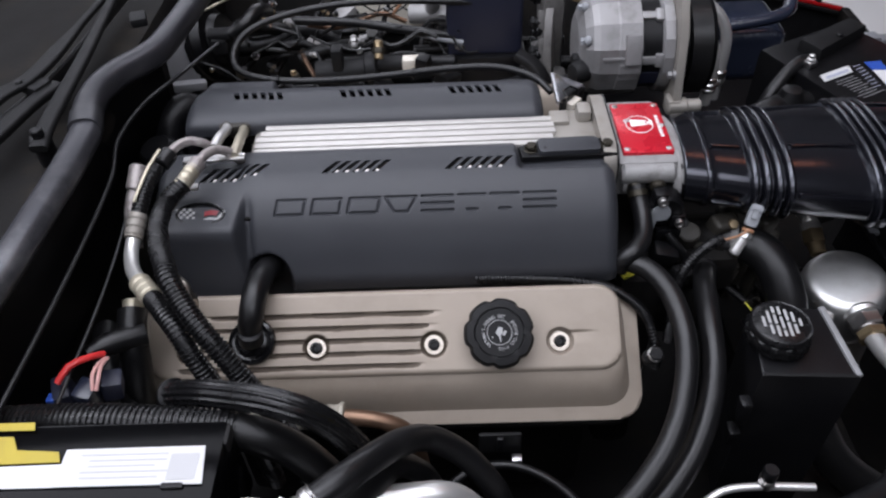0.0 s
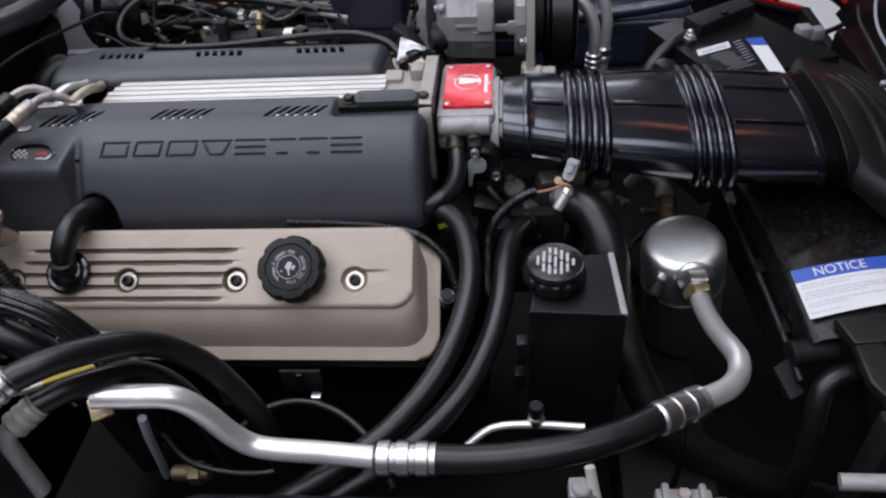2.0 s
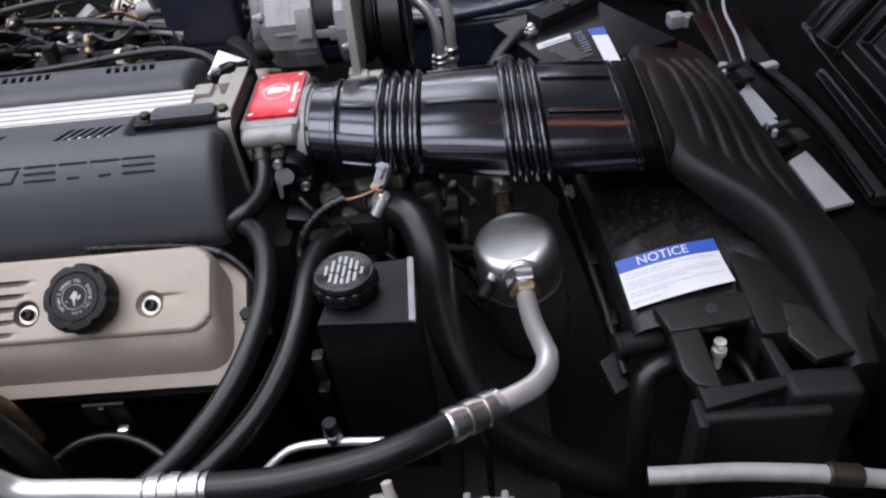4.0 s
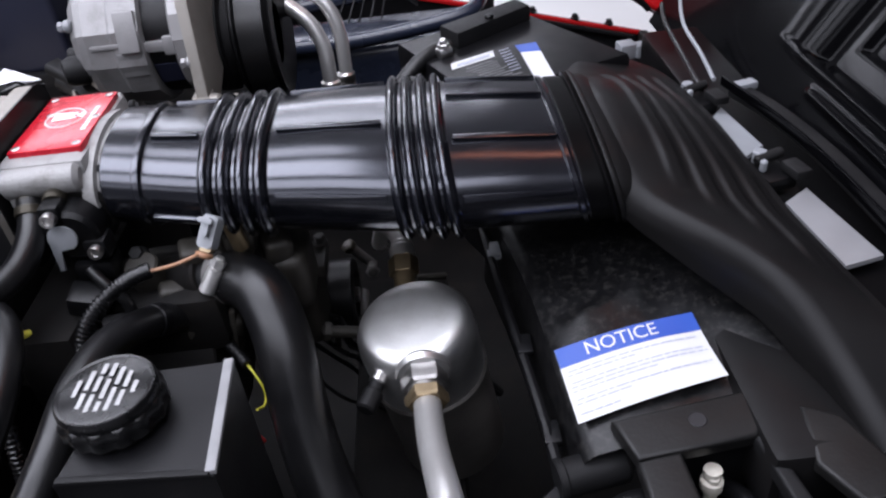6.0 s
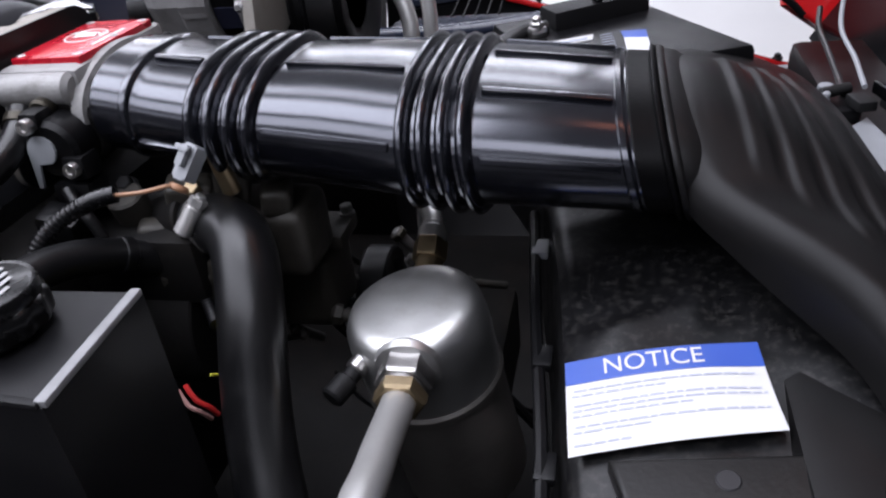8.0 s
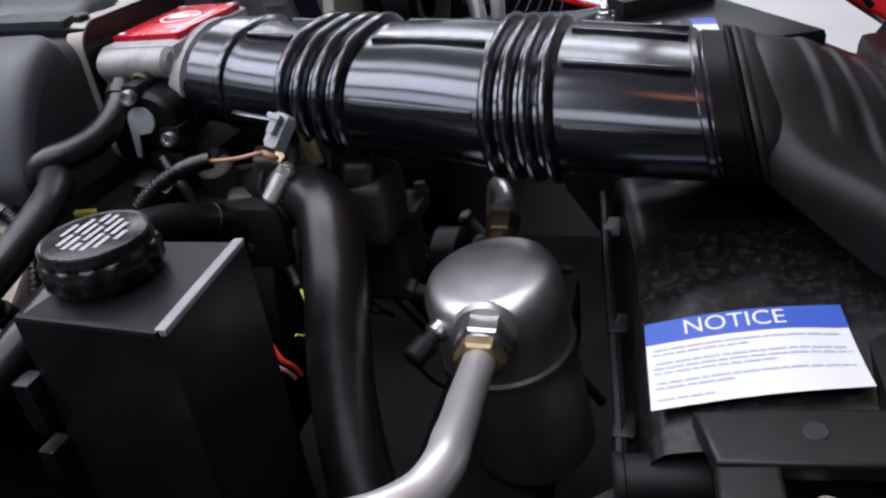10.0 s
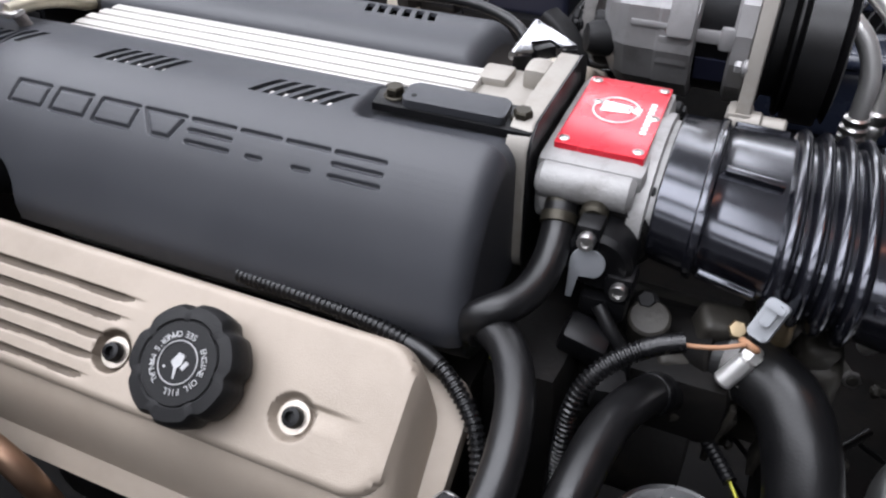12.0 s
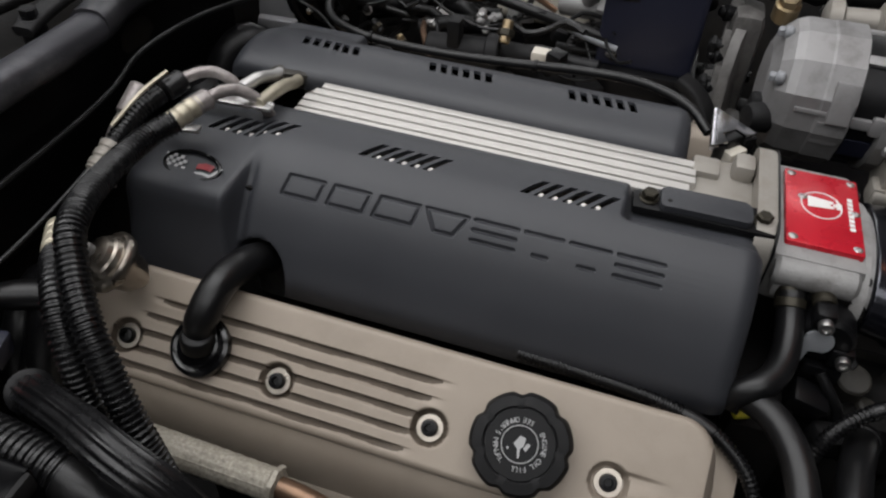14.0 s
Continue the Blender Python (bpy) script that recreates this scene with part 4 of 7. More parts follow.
def lid_point(u, y):
    """u: -1 (foot of the near wall) to 0 (near edge of the top) to 1 (right edge) to 2 (foot of the far wall)."""
    l, r, z = [sum(v) / 5 for v in zip(*(lid_at(min(0.455, max(-0.06, y + d))) for d in (-0.012, -0.006, 0, 0.006, 0.012)))]
    zr = min(z - 0.004, 0.776 + (z - 0.815) * 0.25)
    w = r - l
    R = 0.013 + 0.003 * smooth01((y - 0.07) / 0.06)
    if u < 0:
        t = min(1.0, -u / 0.6)
        a = t * 1.45
        low = min(1.0, max(0.0, (-u - 0.6) / 0.25))
        under = max(0.0, (-u - 0.85) / 0.15)
        tall = 0.028 - 0.016 * smooth01((y - 0.08) / 0.07)
        return (l - R * math.sin(a) + 0.003 * low + 0.040 * under, y + 0.010 * under, z - R * (1 - math.cos(a)) - tall * low - 0.012 * under)
    if u > 1:
        a = (u - 1) * math.pi / 2
        return (r + 0.012 * math.sin(a), y, zr - 0.012 * (1 - math.cos(a)) - 0.09 * max(0, u - 1.3) / 0.7)
    x = l + w * u
    h = z + (zr - z) * u ** 1.5
    # long ribs, level with the right edge
    for k, d in enumerate((0.016, 0.036, 0.056, 0.076, 0.096)):
        lim = smooth01((0.385 - 0.012 * k - y) / 0.02) * smooth01((y - (0.075 + 0.024 * k)) / 0.03) * smooth01((w - d - 0.008) / 0.012)
        h += 0.0031 * lim * (1 - smooth01((abs(r - x - d) - 0.0035) / 0.0050))
    return (x, y, h)


ys = [-0.06 + 0.515 * k / 120 for k in range(121)]
uu = [-1, -0.92, -0.85, -0.8, -0.7, -0.6] + [-0.6 + 0.6 * k / 8 for k in range(1, 8)] + [k / 56 for k in range(57)] + [1 + k / 8 for k in range(1, 9)]
lid = grid(lambda y, u: lid_point(u, y), ys, uu)
ends = []
for y, out in ((ys[0], -0.01), (ys[-1], 0.012)):
    end = bmesh.new()
    fe = [end.verts.new(lid_point(u, y)) for u in uu]
    fl = [end.verts.new((p.co.x, y + out, min(p.co.z - 0.001, 0.66))) for p in fe]
    for k in range(len(fe) - 1):
        end.faces.new((fe[k], fe[k + 1], fl[k + 1], fl[k]))
    ends.append(end)
part("lid", join(lid, *ends), M_BOX, air, angle=45)
part("base", box((0.675, 0.20, 0.705), (0.06, 0.46, 0.06), 0.01), M_BOX, air)

# ---------------------------------------------------------------- radiator cover with the notice label
shroud = thing("radiator_cover", (0.62, 0.12, 0.60), "dusty black plastic radiator cover with a notice label", "cover")
SH = [(-0.03, 0.545, 0.708), (0.02, 0.541, 0.717), (0.05, 0.538, 0.7225), (0.085, 0.535, 0.728), (0.14, 0.530, 0.733), (0.20, 0.522, 0.736), (0.27, 0.510, 0.738)]


def sh_at(y):
    for a, b in zip(SH, SH[1:]):
        if y <= b[0]:
            t = (y - a[0]) / (b[0] - a[0])
            return a[1] + (b[1] - a[1]) * t, a[2] + (b[2] - a[2]) * t
    return SH[-1][1:]


def sh_point(u, y):
    l, z = sh_at(y)
    if u < 0:
        return (l + 0.004 + u * 0.008, y, z - 0.004 + u * 0.09)
    x = l + 0.004 + (0.76 - l) * u
    # a crease in the sheet above the label
    away = abs(y - 0.102 - 0.40 * (x - 0.545)) / 0.032
    z += 0.0055 * max(0.0, 1 - away) * smooth01((x - 0.540) / 0.03) * (1 - smooth01((x - 0.608) / 0.014))
    return (x, y, z - 0.006 + 0.018 * math.sin(min(1, u * 1.3) * math.pi * 0.5) - 0.004 * (1 - smooth01(u / 0.03)) + 0.003 * math.sin(9 * u + 14 * y))


ys = [0.006 + 0.264 * k / 90 for k in range(91)]
uu = [-1, -0.5, -0.1, 0, 0.01, 0.02, 0.035] + [0.05 + 0.95 * k / 60 for k in range(61)]
part("sheet", grid(lambda y, u: sh_point(u, y), ys, uu), M_SCUFF, shroud, "scuffed black plastic sheet", angle=50)
part("side_rail", tube([(0.505, 0.27, 0.715), (0.516, 0.16, 0.705), (0.528, 0.06, 0.69), (0.534, -0.02, 0.68)], 0.004, 8), M_PLASTIC, shroud)
for y, z in ((0.225, 0.712), (0.12, 0.70), (0.045, 0.688)):
    part("clip", box((0.516 + (0.2 - y) * 0.1, y, z), (0.012, 0.02, 0.006), 0.002), M_GREY if y > 0.2 else M_PLASTIC, shroud)
# the notice label, following the sheet
LT, LB_ = (Vector((0.540, 0.081, 0.7285)), Vector((0.636, 0.090, 0.7415))), (Vector((0.545, 0.0235, 0.7195)), Vector((0.644, 0.039, 0.7325)))


def label_point(u, v, h=0.0012):
    a, b = LT[0].lerp(LT[1], u), LB_[0].lerp(LB_[1], u)
    p = a.lerp(b, v)
    return p + Vector((0, 0, h + 0.0035 * math.sin(u * math.pi) * (1 - 0.4 * v) - 0.002 * smooth01((u - 0.7) / 0.3) * math.sin(v * 3)))


def label_patch(u0, u1, v0, v1, h):
    nu, nv = max(2, int((u1 - u0) * 16)), max(1, int((v1 - v0) * 10))
    return grid(lambda u, v: label_point(u, v, h), [u0 + (u1 - u0) * k / nu for k in range(nu + 1)], [v0 + (v1 - v0) * k / nv for k in range(nv + 1)])


label_ob = part("notice_label", label_patch(0, 1, 0, 1, 0.0012), M_PAPER, shroud, "white paper notice label with a blue header")
part("label_header", label_patch(0, 1, 0, 0.27, 0.0015), M_BLUE, label_ob, "blue label header")
w_bm = lettering("NOTICE", 1.0, Matrix.Identity(4), 0.0)
for vtx in w_bm.verts:
    vtx.co = label_point(0.455 + vtx.co.x * 0.142, 0.135 - vtx.co.y * 0.255, 0.0019)
part("label_word", w_bm, M_PAPER, label_ob, "white word on the blue header", smooth=False)
random.seed(5)
for k, (v, a, b) in enumerate(((0.34, 0.04, 0.94), (0.395, 0.03, 0.5), (0.50, 0.04, 0.95), (0.555, 0.03, 0.97), (0.61, 0.03, 0.62), (0.72, 0.04, 0.96), (0.775, 0.03, 0.40), (0.90, 0.03, 0.3))):
    u = a
    while u < b:
        w = random.uniform(0.03, 0.09)
        part("print_bar", label_patch(u, min(u + w, b), v, v + 0.019, 0.0016), M_INK, label_ob)
        u += w + 0.012

# bracket with a square pocket in front of the cover
brk = thing("support_bracket", (0.63, -0.03, 0.55), "black moulded support bracket with a square pocket", "bracket")
BK = frame_of((0.60, -0.02, 0.7275), (1, 0.12, 0.03), (-0.10, 1, 0.10))
part("top_bar", prism([(-0.032, 0.040), (0.064, 0.040), (0.069, 0.034), (0.064, 0.022), (0.046, 0.008), (-0.026, 0.010)], 0.010, BK @ pose(0, 0, -0.010), 0.003, 3), M_DUSTPL, brk)
part("left_arm", prism([(-0.027, 0.0098), (0.000, 0.0098), (-0.003, -0.056), (-0.024, -0.046), (-0.030, -0.030)], 0.010, BK @ pose(0, 0, -0.0105), 0.003, 3), M_DUSTPL, brk)
part("right_arm", prism([(0.045, 0.0078), (0.053, 0.012), (0.058, -0.052), (0.046, -0.054)], 0.010, BK @ pose(0, 0, -0.0105), 0.003, 3), M_DULL, brk)
part("lower_bar", prism([(-0.024, -0.0462), (-0.003, -0.0562), (0.0462, -0.0542), (0.060, -0.052), (0.060, -0.062), (-0.024, -0.070)], 0.012, BK @ pose(0, 0, -0.0125), 0.003, 3), M_DULL, brk)
part("pocket", join(box((0.622, -0.035, 0.668), (0.07, 0.078, 0.004), 0.001), box((0.622, 0.004, 0.695), (0.07, 0.004, 0.05), 0.001), box((0.588, -0.035, 0.692), (0.004, 0.078, 0.05), 0.001), box((0.655, -0.03, 0.692), (0.004, 0.078, 0.05), 0.001)), M_PLASTIC, brk)
part("pocket_rib", tube([(0.632, -0.002, 0.678), (0.640, -0.02, 0.686), (0.644, -0.045, 0.684)], 0.006, 10), M_PLASTIC, brk)
part("front_face", box((0.632, -0.095, 0.63), (0.11, 0.012, 0.17), 0.008, 3), M_DULL, brk)
part("front_return", box((0.580, -0.092, 0.63), (0.010, 0.03, 0.17), 0.004), M_DULL, brk)
part("side_plate", prism([(0.077, 0.018), (0.096, 0.006), (0.112, -0.046), (0.078, -0.048), (0.066, -0.020)], 0.008, BK @ pose(0, 0, -0.002), 0.003, 3), M_DUSTPL, brk, "dusty sloping side plate")
part("side_wall", box((0.684, -0.075, 0.64), (0.06, 0.03, 0.17), 0.008, 3), M_DULL, brk)
# a black disc on the bar stands in for the shade inside a hole
part("hole_shade", cyl(BK @ Vector((0.018, 0.027, -0.002)), BK @ Vector((0.018, 0.027, 0.0006)), 0.0058, 20), M_HOLESHADE, brk)
part("pin", join(cyl((0.620, -0.012, 0.672), (0.620, -0.013, 0.705), 0.0042), lathe([(0.0001, 0), (0.0060, 0), (0.0070, 0.002), (0.0070, 0.008), (0.0048, 0.010), (0.0056, 0.013), (0.0056, 0.017), (0.0001, 0.018)], (0.620, -0.012, 0.690), (0, 0.1, 1), 18)), M_IVORY, brk, "small pale brass stud")
part("side_tube", join(cyl((0.529, 0.006, 0.690), (0.575, 0.014, 0.690), 0.0125, 24, 0.003), cyl((0.528, 0.006, 0.690), (0.534, 0.007, 0.690), 0.0135, 24)), M_DULL, brk)
part("side_ear", prism([(0, 0), (0.018, 0.008), (0.020, -0.03), (0.004, -0.034)], 0.006, frame_of((0.512, -0.002, 0.676), (1, 0.2, 0), (0, 1, 0.3)), 0.002), M_DULL, brk)
vh = thing("vent_hose", (0.545, -0.05, 0.6), "black rubber hose bent down beside the bracket", "hose")
part("hose", tube([(0.600, -0.022, 0.690), (0.582, -0.023, 0.696), (0.564, -0.026, 0.697), (0.549, -0.034, 0.691), (0.543, -0.044, 0.675), (0.541, -0.056, 0.645), (0.540, -0.068, 0.58), (0.540, -0.075, 0.50)], 0.0105, 18), M_RUBBER, vh)
guide = thing("line_guide", (0.40, -0.17, 0.69), "pale cast line guide bolted beside the inner wing", "bracket")
part("bar", join(box((0.399, -0.156, 0.696), (0.046, 0.014, 0.013), 0.003), box((0.384, -0.156, 0.700), (0.006, 0.018, 0.016), 0.002), box((0.414, -0.156, 0.700), (0.006, 0.018, 0.016), 0.002)), M_CAST, guide)
part("arm", box((0.399, -0.176, 0.692), (0.020, 0.034, 0.008), 0.002), M_DARKC, guide)
part("bolt", hexa((0.399, -0.156, 0.702), (0.399, -0.156, 0.707), 0.006), M_STEEL, guide)
lowpipe = thing("cooler_pipe", (0.60, -0.138, 0.60), "dull grey metal pipe low in front of the bracket", "pipe")
part("pipe", tube([(0.530, -0.135, 0.694), (0.56, -0.138, 0.698), (0.60, -0.140, 0.700), (0.66, -0.146, 0.700), (0.72, -0.15, 0.69)], 0.0075, 14), M_CAST, lowpipe)
part("end_cap", cyl((0.664, -0.1465, 0.700), (0.690, -0.1485, 0.697), 0.0098, 16), M_BRONZE, lowpipe)

# ---------------------------------------------------------------- receiver drier can and its pipes
can = thing("receiver_drier", (0.442, 0.138, 0.60), "satin steel air conditioning drier can with a rounded top", "canister")
CX, CY = 0.4425, 0.130
CAX = Vector((-0.13, -0.10, 1)).normalized()
# the body and weld seam are a darker steel than the can's top
part("body", lathe([(0.042, -0.16), (0.0445, -0.155), (0.0445, -0.0645)], (CX, CY, 0.7310), CAX, 64), M_CANLOW, can, "dark steel lower body")
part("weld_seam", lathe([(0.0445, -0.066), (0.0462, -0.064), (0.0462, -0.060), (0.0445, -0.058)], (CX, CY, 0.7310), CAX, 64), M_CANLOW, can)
part("can", lathe([(0.0443, -0.062), (0.0452, -0.030), (0.0450, -0.018), (0.0440, -0.0100), (0.0412, -0.0042), (0.0370, -0.0014), (0.030, -0.0006), (0.012, 0.0), (0.0001, 0.0)], (CX, CY, 0.7310), CAX, 64), M_CAN, can)
ND = Vector((0.05, -0.97, -0.05)).normalized()
N0 = Vector((0.4485, 0.091, 0.712))
part("weld_ring", lathe([(0.018, -0.006), (0.0205, -0.002), (0.0195, 0.003), (0.015, 0.004)], N0, ND, 24), M_CAN, can)
part("union_nut", join(hexa(N0 + ND * 0.001, N0 + ND * 0.017, 0.0172, 0.0018), cyl(N0 + ND * 0.016, N0 + ND * 0.020, 0.0135)), M_STEEL, can, "steel hexagon nut")
part("brass_nut", hexa(N0 + ND * 0.019, N0 + ND * 0.029, 0.0155, 0.0018), M_BRASS, can, "brass hexagon nut")
part("service_valve", join(cyl((0.418, 0.100, 0.708), (0.411, 0.084, 0.704), 0.0055), cyl((0.412, 0.086, 0.7045), (0.405, 0.072, 0.701), 0.0075, 18)), M_DULL, can, "capped black service valve")
part("valve_neck", cyl((0.421, 0.106, 0.710), (0.414, 0.091, 0.7057), 0.0068, 16), M_STEEL, can)
part("rear_nut", join(hexa((0.437, 0.200, 0.716), (0.437, 0.214, 0.723), 0.0125), cyl((0.438, 0.185, 0.712), (0.437, 0.201, 0.717), 0.009)), M_BRASS, can, "brass rear nut")
part("rear_barrel", lathe([(0.007, 0), (0.0105, 0.001), (0.0105, 0.011), (0.0088, 0.013), (0.0088, 0.016), (0.0070, 0.018)], (0.437, 0.2125, 0.7222), (-0.06, 0.9, 0.4), 24), M_TUBE, can, "bright aluminium barrel")
part("rear_pipe", tube([(0.437, 0.212, 0.722), (0.436, 0.228, 0.728), (0.430, 0.245, 0.73), (0.42, 0.27, 0.72), (0.41, 0.30, 0.68)], 0.0075, 14), M_TUBE, can)

pipe = thing("refrigerant_pipe", (0.2, -0.16, 0.74), "bent aluminium refrigerant pipe with a crimped black hose", "pipe")
T0 = N0 + ND * 0.026
part("pipe", tube([T0, (0.4508, 0.0419, 0.7142), (0.4526, 0.0191, 0.7197), (0.4554, -0.0032, 0.7265), (0.4579, -0.0230, 0.7347), (0.4600, -0.0423, 0.7405), (0.4555, -0.0620, 0.7430), (0.4440, -0.0790, 0.7475), (0.4300, -0.0900, 0.7510), (0.415, -0.099, 0.754)], 0.0098, 20, 0.004), M_TUBE, pipe)
part("pipe", tube([(-0.042, -0.177, 0.855), (-0.0175, -0.172, 0.8490), (0.0061, -0.168, 0.8440), (0.0190, -0.166, 0.8345), (0.0300, -0.165, 0.8170), (0.0406, -0.165, 0.7961), (0.0537, -0.165, 0.7803), (0.0712, -0.166, 0.7755), (0.113, -0.167, 0.7730), (0.16, -0.169, 0.77)], 0.0090, 18, 0.004), M_TUBE, pipe)


def ferrule(a, b, r):
    a, b = Vector(a), Vector(b)
    h = (b - a).length
    rows = [(r * 0.8, 0)]
    for k in range(3):
        t0, t1 = h * (0.05 + 0.3 * k), h * (0.05 + 0.3 * k + 0.2)
        rows += [(r * 0.93, t0), (r * 1.04, t0 + 0.001), (r * 1.04, t1), (r * 0.93, t1 + 0.001)]
    rows += [(r, h * 0.97), (r * 0.8, h)]
    return lathe(rows, a, b - a, 28)


part("ferrule", ferrule((0.152, -0.169, 0.77), (0.202, -0.169, 0.77), 0.0132), M_STEEL, pipe, "crimped aluminium ferrule")
part("ferrule", ferrule((0.372, -0.1275, 0.7655), (0.416, -0.098, 0.7535), 0.0135), M_STEEL, pipe, "crimped aluminium ferrule")
part("hose", tube([(0.195, -0.169, 0.77), (0.22, -0.1695, 0.77), (0.26, -0.167, 0.771), (0.31, -0.157, 0.771), (0.35, -0.141, 0.769), (0.378, -0.123, 0.764)], 0.0122, 18), M_RUBBER, pipe)

drop = thing("drop_line", (0.40, -0.115, 0.66), "thin black line hanging below the ferrule", "pipe")
part("line", tube([(0.398, -0.112, 0.748), (0.401, -0.116, 0.73), (0.403, -0.118, 0.70), (0.402, -0.118, 0.64)], 0.0032, 8), M_RUBBER, drop)

# thin second line with its service port
line2 = thing("liquid_line", (0.28, -0.11, 0.72), "thin aluminium line with a black capped service port", "pipe")
part("pipe", tube([(0.215, -0.125, 0.715), (0.235, -0.115, 0.728), (0.25, -0.111, 0.732), (0.28, -0.110, 0.733), (0.32, -0.112, 0.733)], 0.0035, 10), M_TUBE, line2)
part("port", join(cyl((0.279, -0.109, 0.730), (0.279, -0.108, 0.746), 0.0055), hexa((0.279, -0.1085, 0.738), (0.279, -0.1085, 0.743), 0.0075)), M_STEEL, line2)
part("cap", lathe([(0.006, 0), (0.0065, 0.001), (0.0065, 0.011), (0.0055, 0.0125), (0.0001, 0.0125)], (0.279, -0.1085, 0.745), (0, 0.03, 1), 18), M_PLASTIC, line2, "black plastic cap")

# ---------------------------------------------------------------- steering fluid reservoir
res = thing("fluid_reservoir", (0.315, -0.015, 0.60), "black box reservoir with a printed screw cap", "reservoir")
part("tank", prism([(0.274, -0.053), (0.354, -0.058), (0.350, 0.020), (0.286, 0.018)], 0.205, pose(0, 0, 0.607), 0.0025, 3), M_TANK, res)
part("corner_seam", box((0.3503, -0.019, 0.8126), (0.0055, 0.076, 0.0036), 0.001, rot=(0, 0, 3)), M_WORN, res, "worn grey edge")
part("corner_seam", box((0.314, -0.0545, 0.8125), (0.076, 0.004, 0.003), 0.001, rot=(0, 0, -3.5)), M_DULL, res)
part("side_tab", join(box((0.268, -0.055, 0.765), (0.010, 0.012, 0.03), 0.002), box((0.266, -0.056, 0.73), (0.010, 0.014, 0.02), 0.002)), M_PLASTIC, res)
rc = Vector((0.2965, -0.0150, 0.8085))


def grip(a, h):
    return 1 - 0.045 * smooth01(0.5 + math.cos(14 * a)) if 0.0065 < h < 0.0189 else 1


capo = part("screw_cap", lathe([(0.0225, 0), (0.0225, 0.0060), (0.0262, 0.0066), (0.0276, 0.0085), (0.0276, 0.0168), (0.0264, 0.0188), (0.0256, 0.0192), (0.0256, 0.0242), (0.0246, 0.0255), (0.0232, 0.0250), (0.0222, 0.0255), (0.0001, 0.0255)], rc, (0, 0.02, 1), 112, grip), M_LOOM, res, "black screw cap with white print")
RC = frame_of(rc + Vector((0, 0.0005, 0.0259)), (0.06, 1, 0.02), (-1, 0.06, 0))
random.seed(3)
for k, (y, spans) in enumerate((((0.0145), ((-0.005, 0.006),)), ((0.0095), ((-0.013, -0.003), (-0.001, 0.012))), ((0.0045), ((-0.016, -0.004), (-0.002, 0.008), (0.010, 0.017))), ((-0.0005), ((-0.017, -0.009), (-0.007, 0.006), (0.008, 0.017))), ((-0.0055), ((-0.015, 0.0), (0.002, 0.014))), ((-0.0105), ((-0.012, -0.002), (0.0, 0.011))), ((-0.0155), ((-0.004, 0.004),)))):
    for a, b in spans:
        part("print_bar", prism(rrect(b - a, 0.0024, 0.0003, 1, (a + b) / 2, y), 0.0002, RC, 0), M_PRINT, capo, "pale printed bar")

# ---------------------------------------------------------------- coolant hoses, clamp and temperature sensor
uh = thing("radiator_hose", (0.36, 0.08, 0.65), "thick black rubber upper radiator hose", "hose")
part("hose", tube([(0.302, 0.148, 0.774), (0.320, 0.141, 0.778), (0.339, 0.129, 0.776), (0.351, 0.110, 0.766), (0.359, 0.087, 0.745), (0.363, 0.066, 0.715), (0.371, 0.042, 0.682), (0.388, 0.012, 0.645), (0.42, -0.02, 0.60), (0.50, -0.04, 0.55), (0.64, -0.05, 0.49)], 0.0198, 24), M_RUBBER, uh)
part("outlet", cyl((0.27, 0.16, 0.765), (0.306, 0.145, 0.78), 0.02, 24), M_DEEP, uh, "cast water outlet")
part("clamp", lathe([(0.0200, 0), (0.0206, 0.0003), (0.0206, 0.0072), (0.0200, 0.0075)], (0.312, 0.1435, 0.778), (0.86, -0.36, 0.2), 40), M_DARKC, uh, "worm-drive clamp band")
SA, SB = Vector((0.3205, 0.1325, 0.8030)), Vector((0.3060, 0.1215, 0.7815))
part("clamp_screw", join(cyl(SA.lerp(SB, 0.30), SB, 0.0056, 18), hexa(SA.lerp(SB, 0.08), SA.lerp(SB, 0.30), 0.0058), cyl(SA, SA.lerp(SB, 0.1), 0.0035, 12)), M_TUBE, uh, "bright clamp screw")
part("clamp_strap", ribbon([SA.lerp(SB, 0.35) + Vector((0.006, 0.003, -0.003)), SA.lerp(SB, 0.9) + Vector((0.006, 0.003, -0.003))], 0.009, 0.004, 0.001), M_STEEL, uh)
ts = thing("temperature_sensor", (0.322, 0.145, 0.80), "grey plugged temperature sensor with an orange wire", "sensor")
part("body", join(cyl((0.330, 0.152, 0.795), (0.3285, 0.146, 0.825), 0.0060), hexa((0.3295, 0.150, 0.815), (0.329, 0.148, 0.824), 0.0078)), M_BRASS, ts, "brass sensor body")
PG = frame_of((0.3195, 0.131, 0.825), (0.35, 0.55, 0.75), (-0.9, 0.35, 0.1))
part("plug", join(prism(rrect(0.0225, 0.0115, 0.0022), 0.009, PG @ pose(0, 0, -0.005), 0.0018), prism(rrect(0.013, 0.0055, 0.001, cx=0.003), 0.0035, PG @ pose(0, 0, 0.005), 0.001), prism(rrect(0.0035, 0.0105, 0.001, cx=0.007), 0.0028, PG @ pose(0, 0, 0.0075), 0.0006)), M_GREY, ts, "pale grey plug")
part("seal", cyl(PG @ Vector((-0.014, 0, 0)), PG @ Vector((-0.018, 0, 0)), 0.006, 18), M_ORANGE, ts, "orange wire seal")
part("wire", tube([PG @ Vector((-0.016, 0, 0)), (0.311, 0.117, 0.817), (0.300, 0.111, 0.8165), (0.288, 0.107, 0.8165), (0.279, 0.105, 0.817)], 0.0013, 8, 0.003), M_ORANGE, ts, "orange wire")
lm = thing("sensor_loom", (0.25, 0.09, 0.78), "black convoluted wiring loom", "wiring loom")
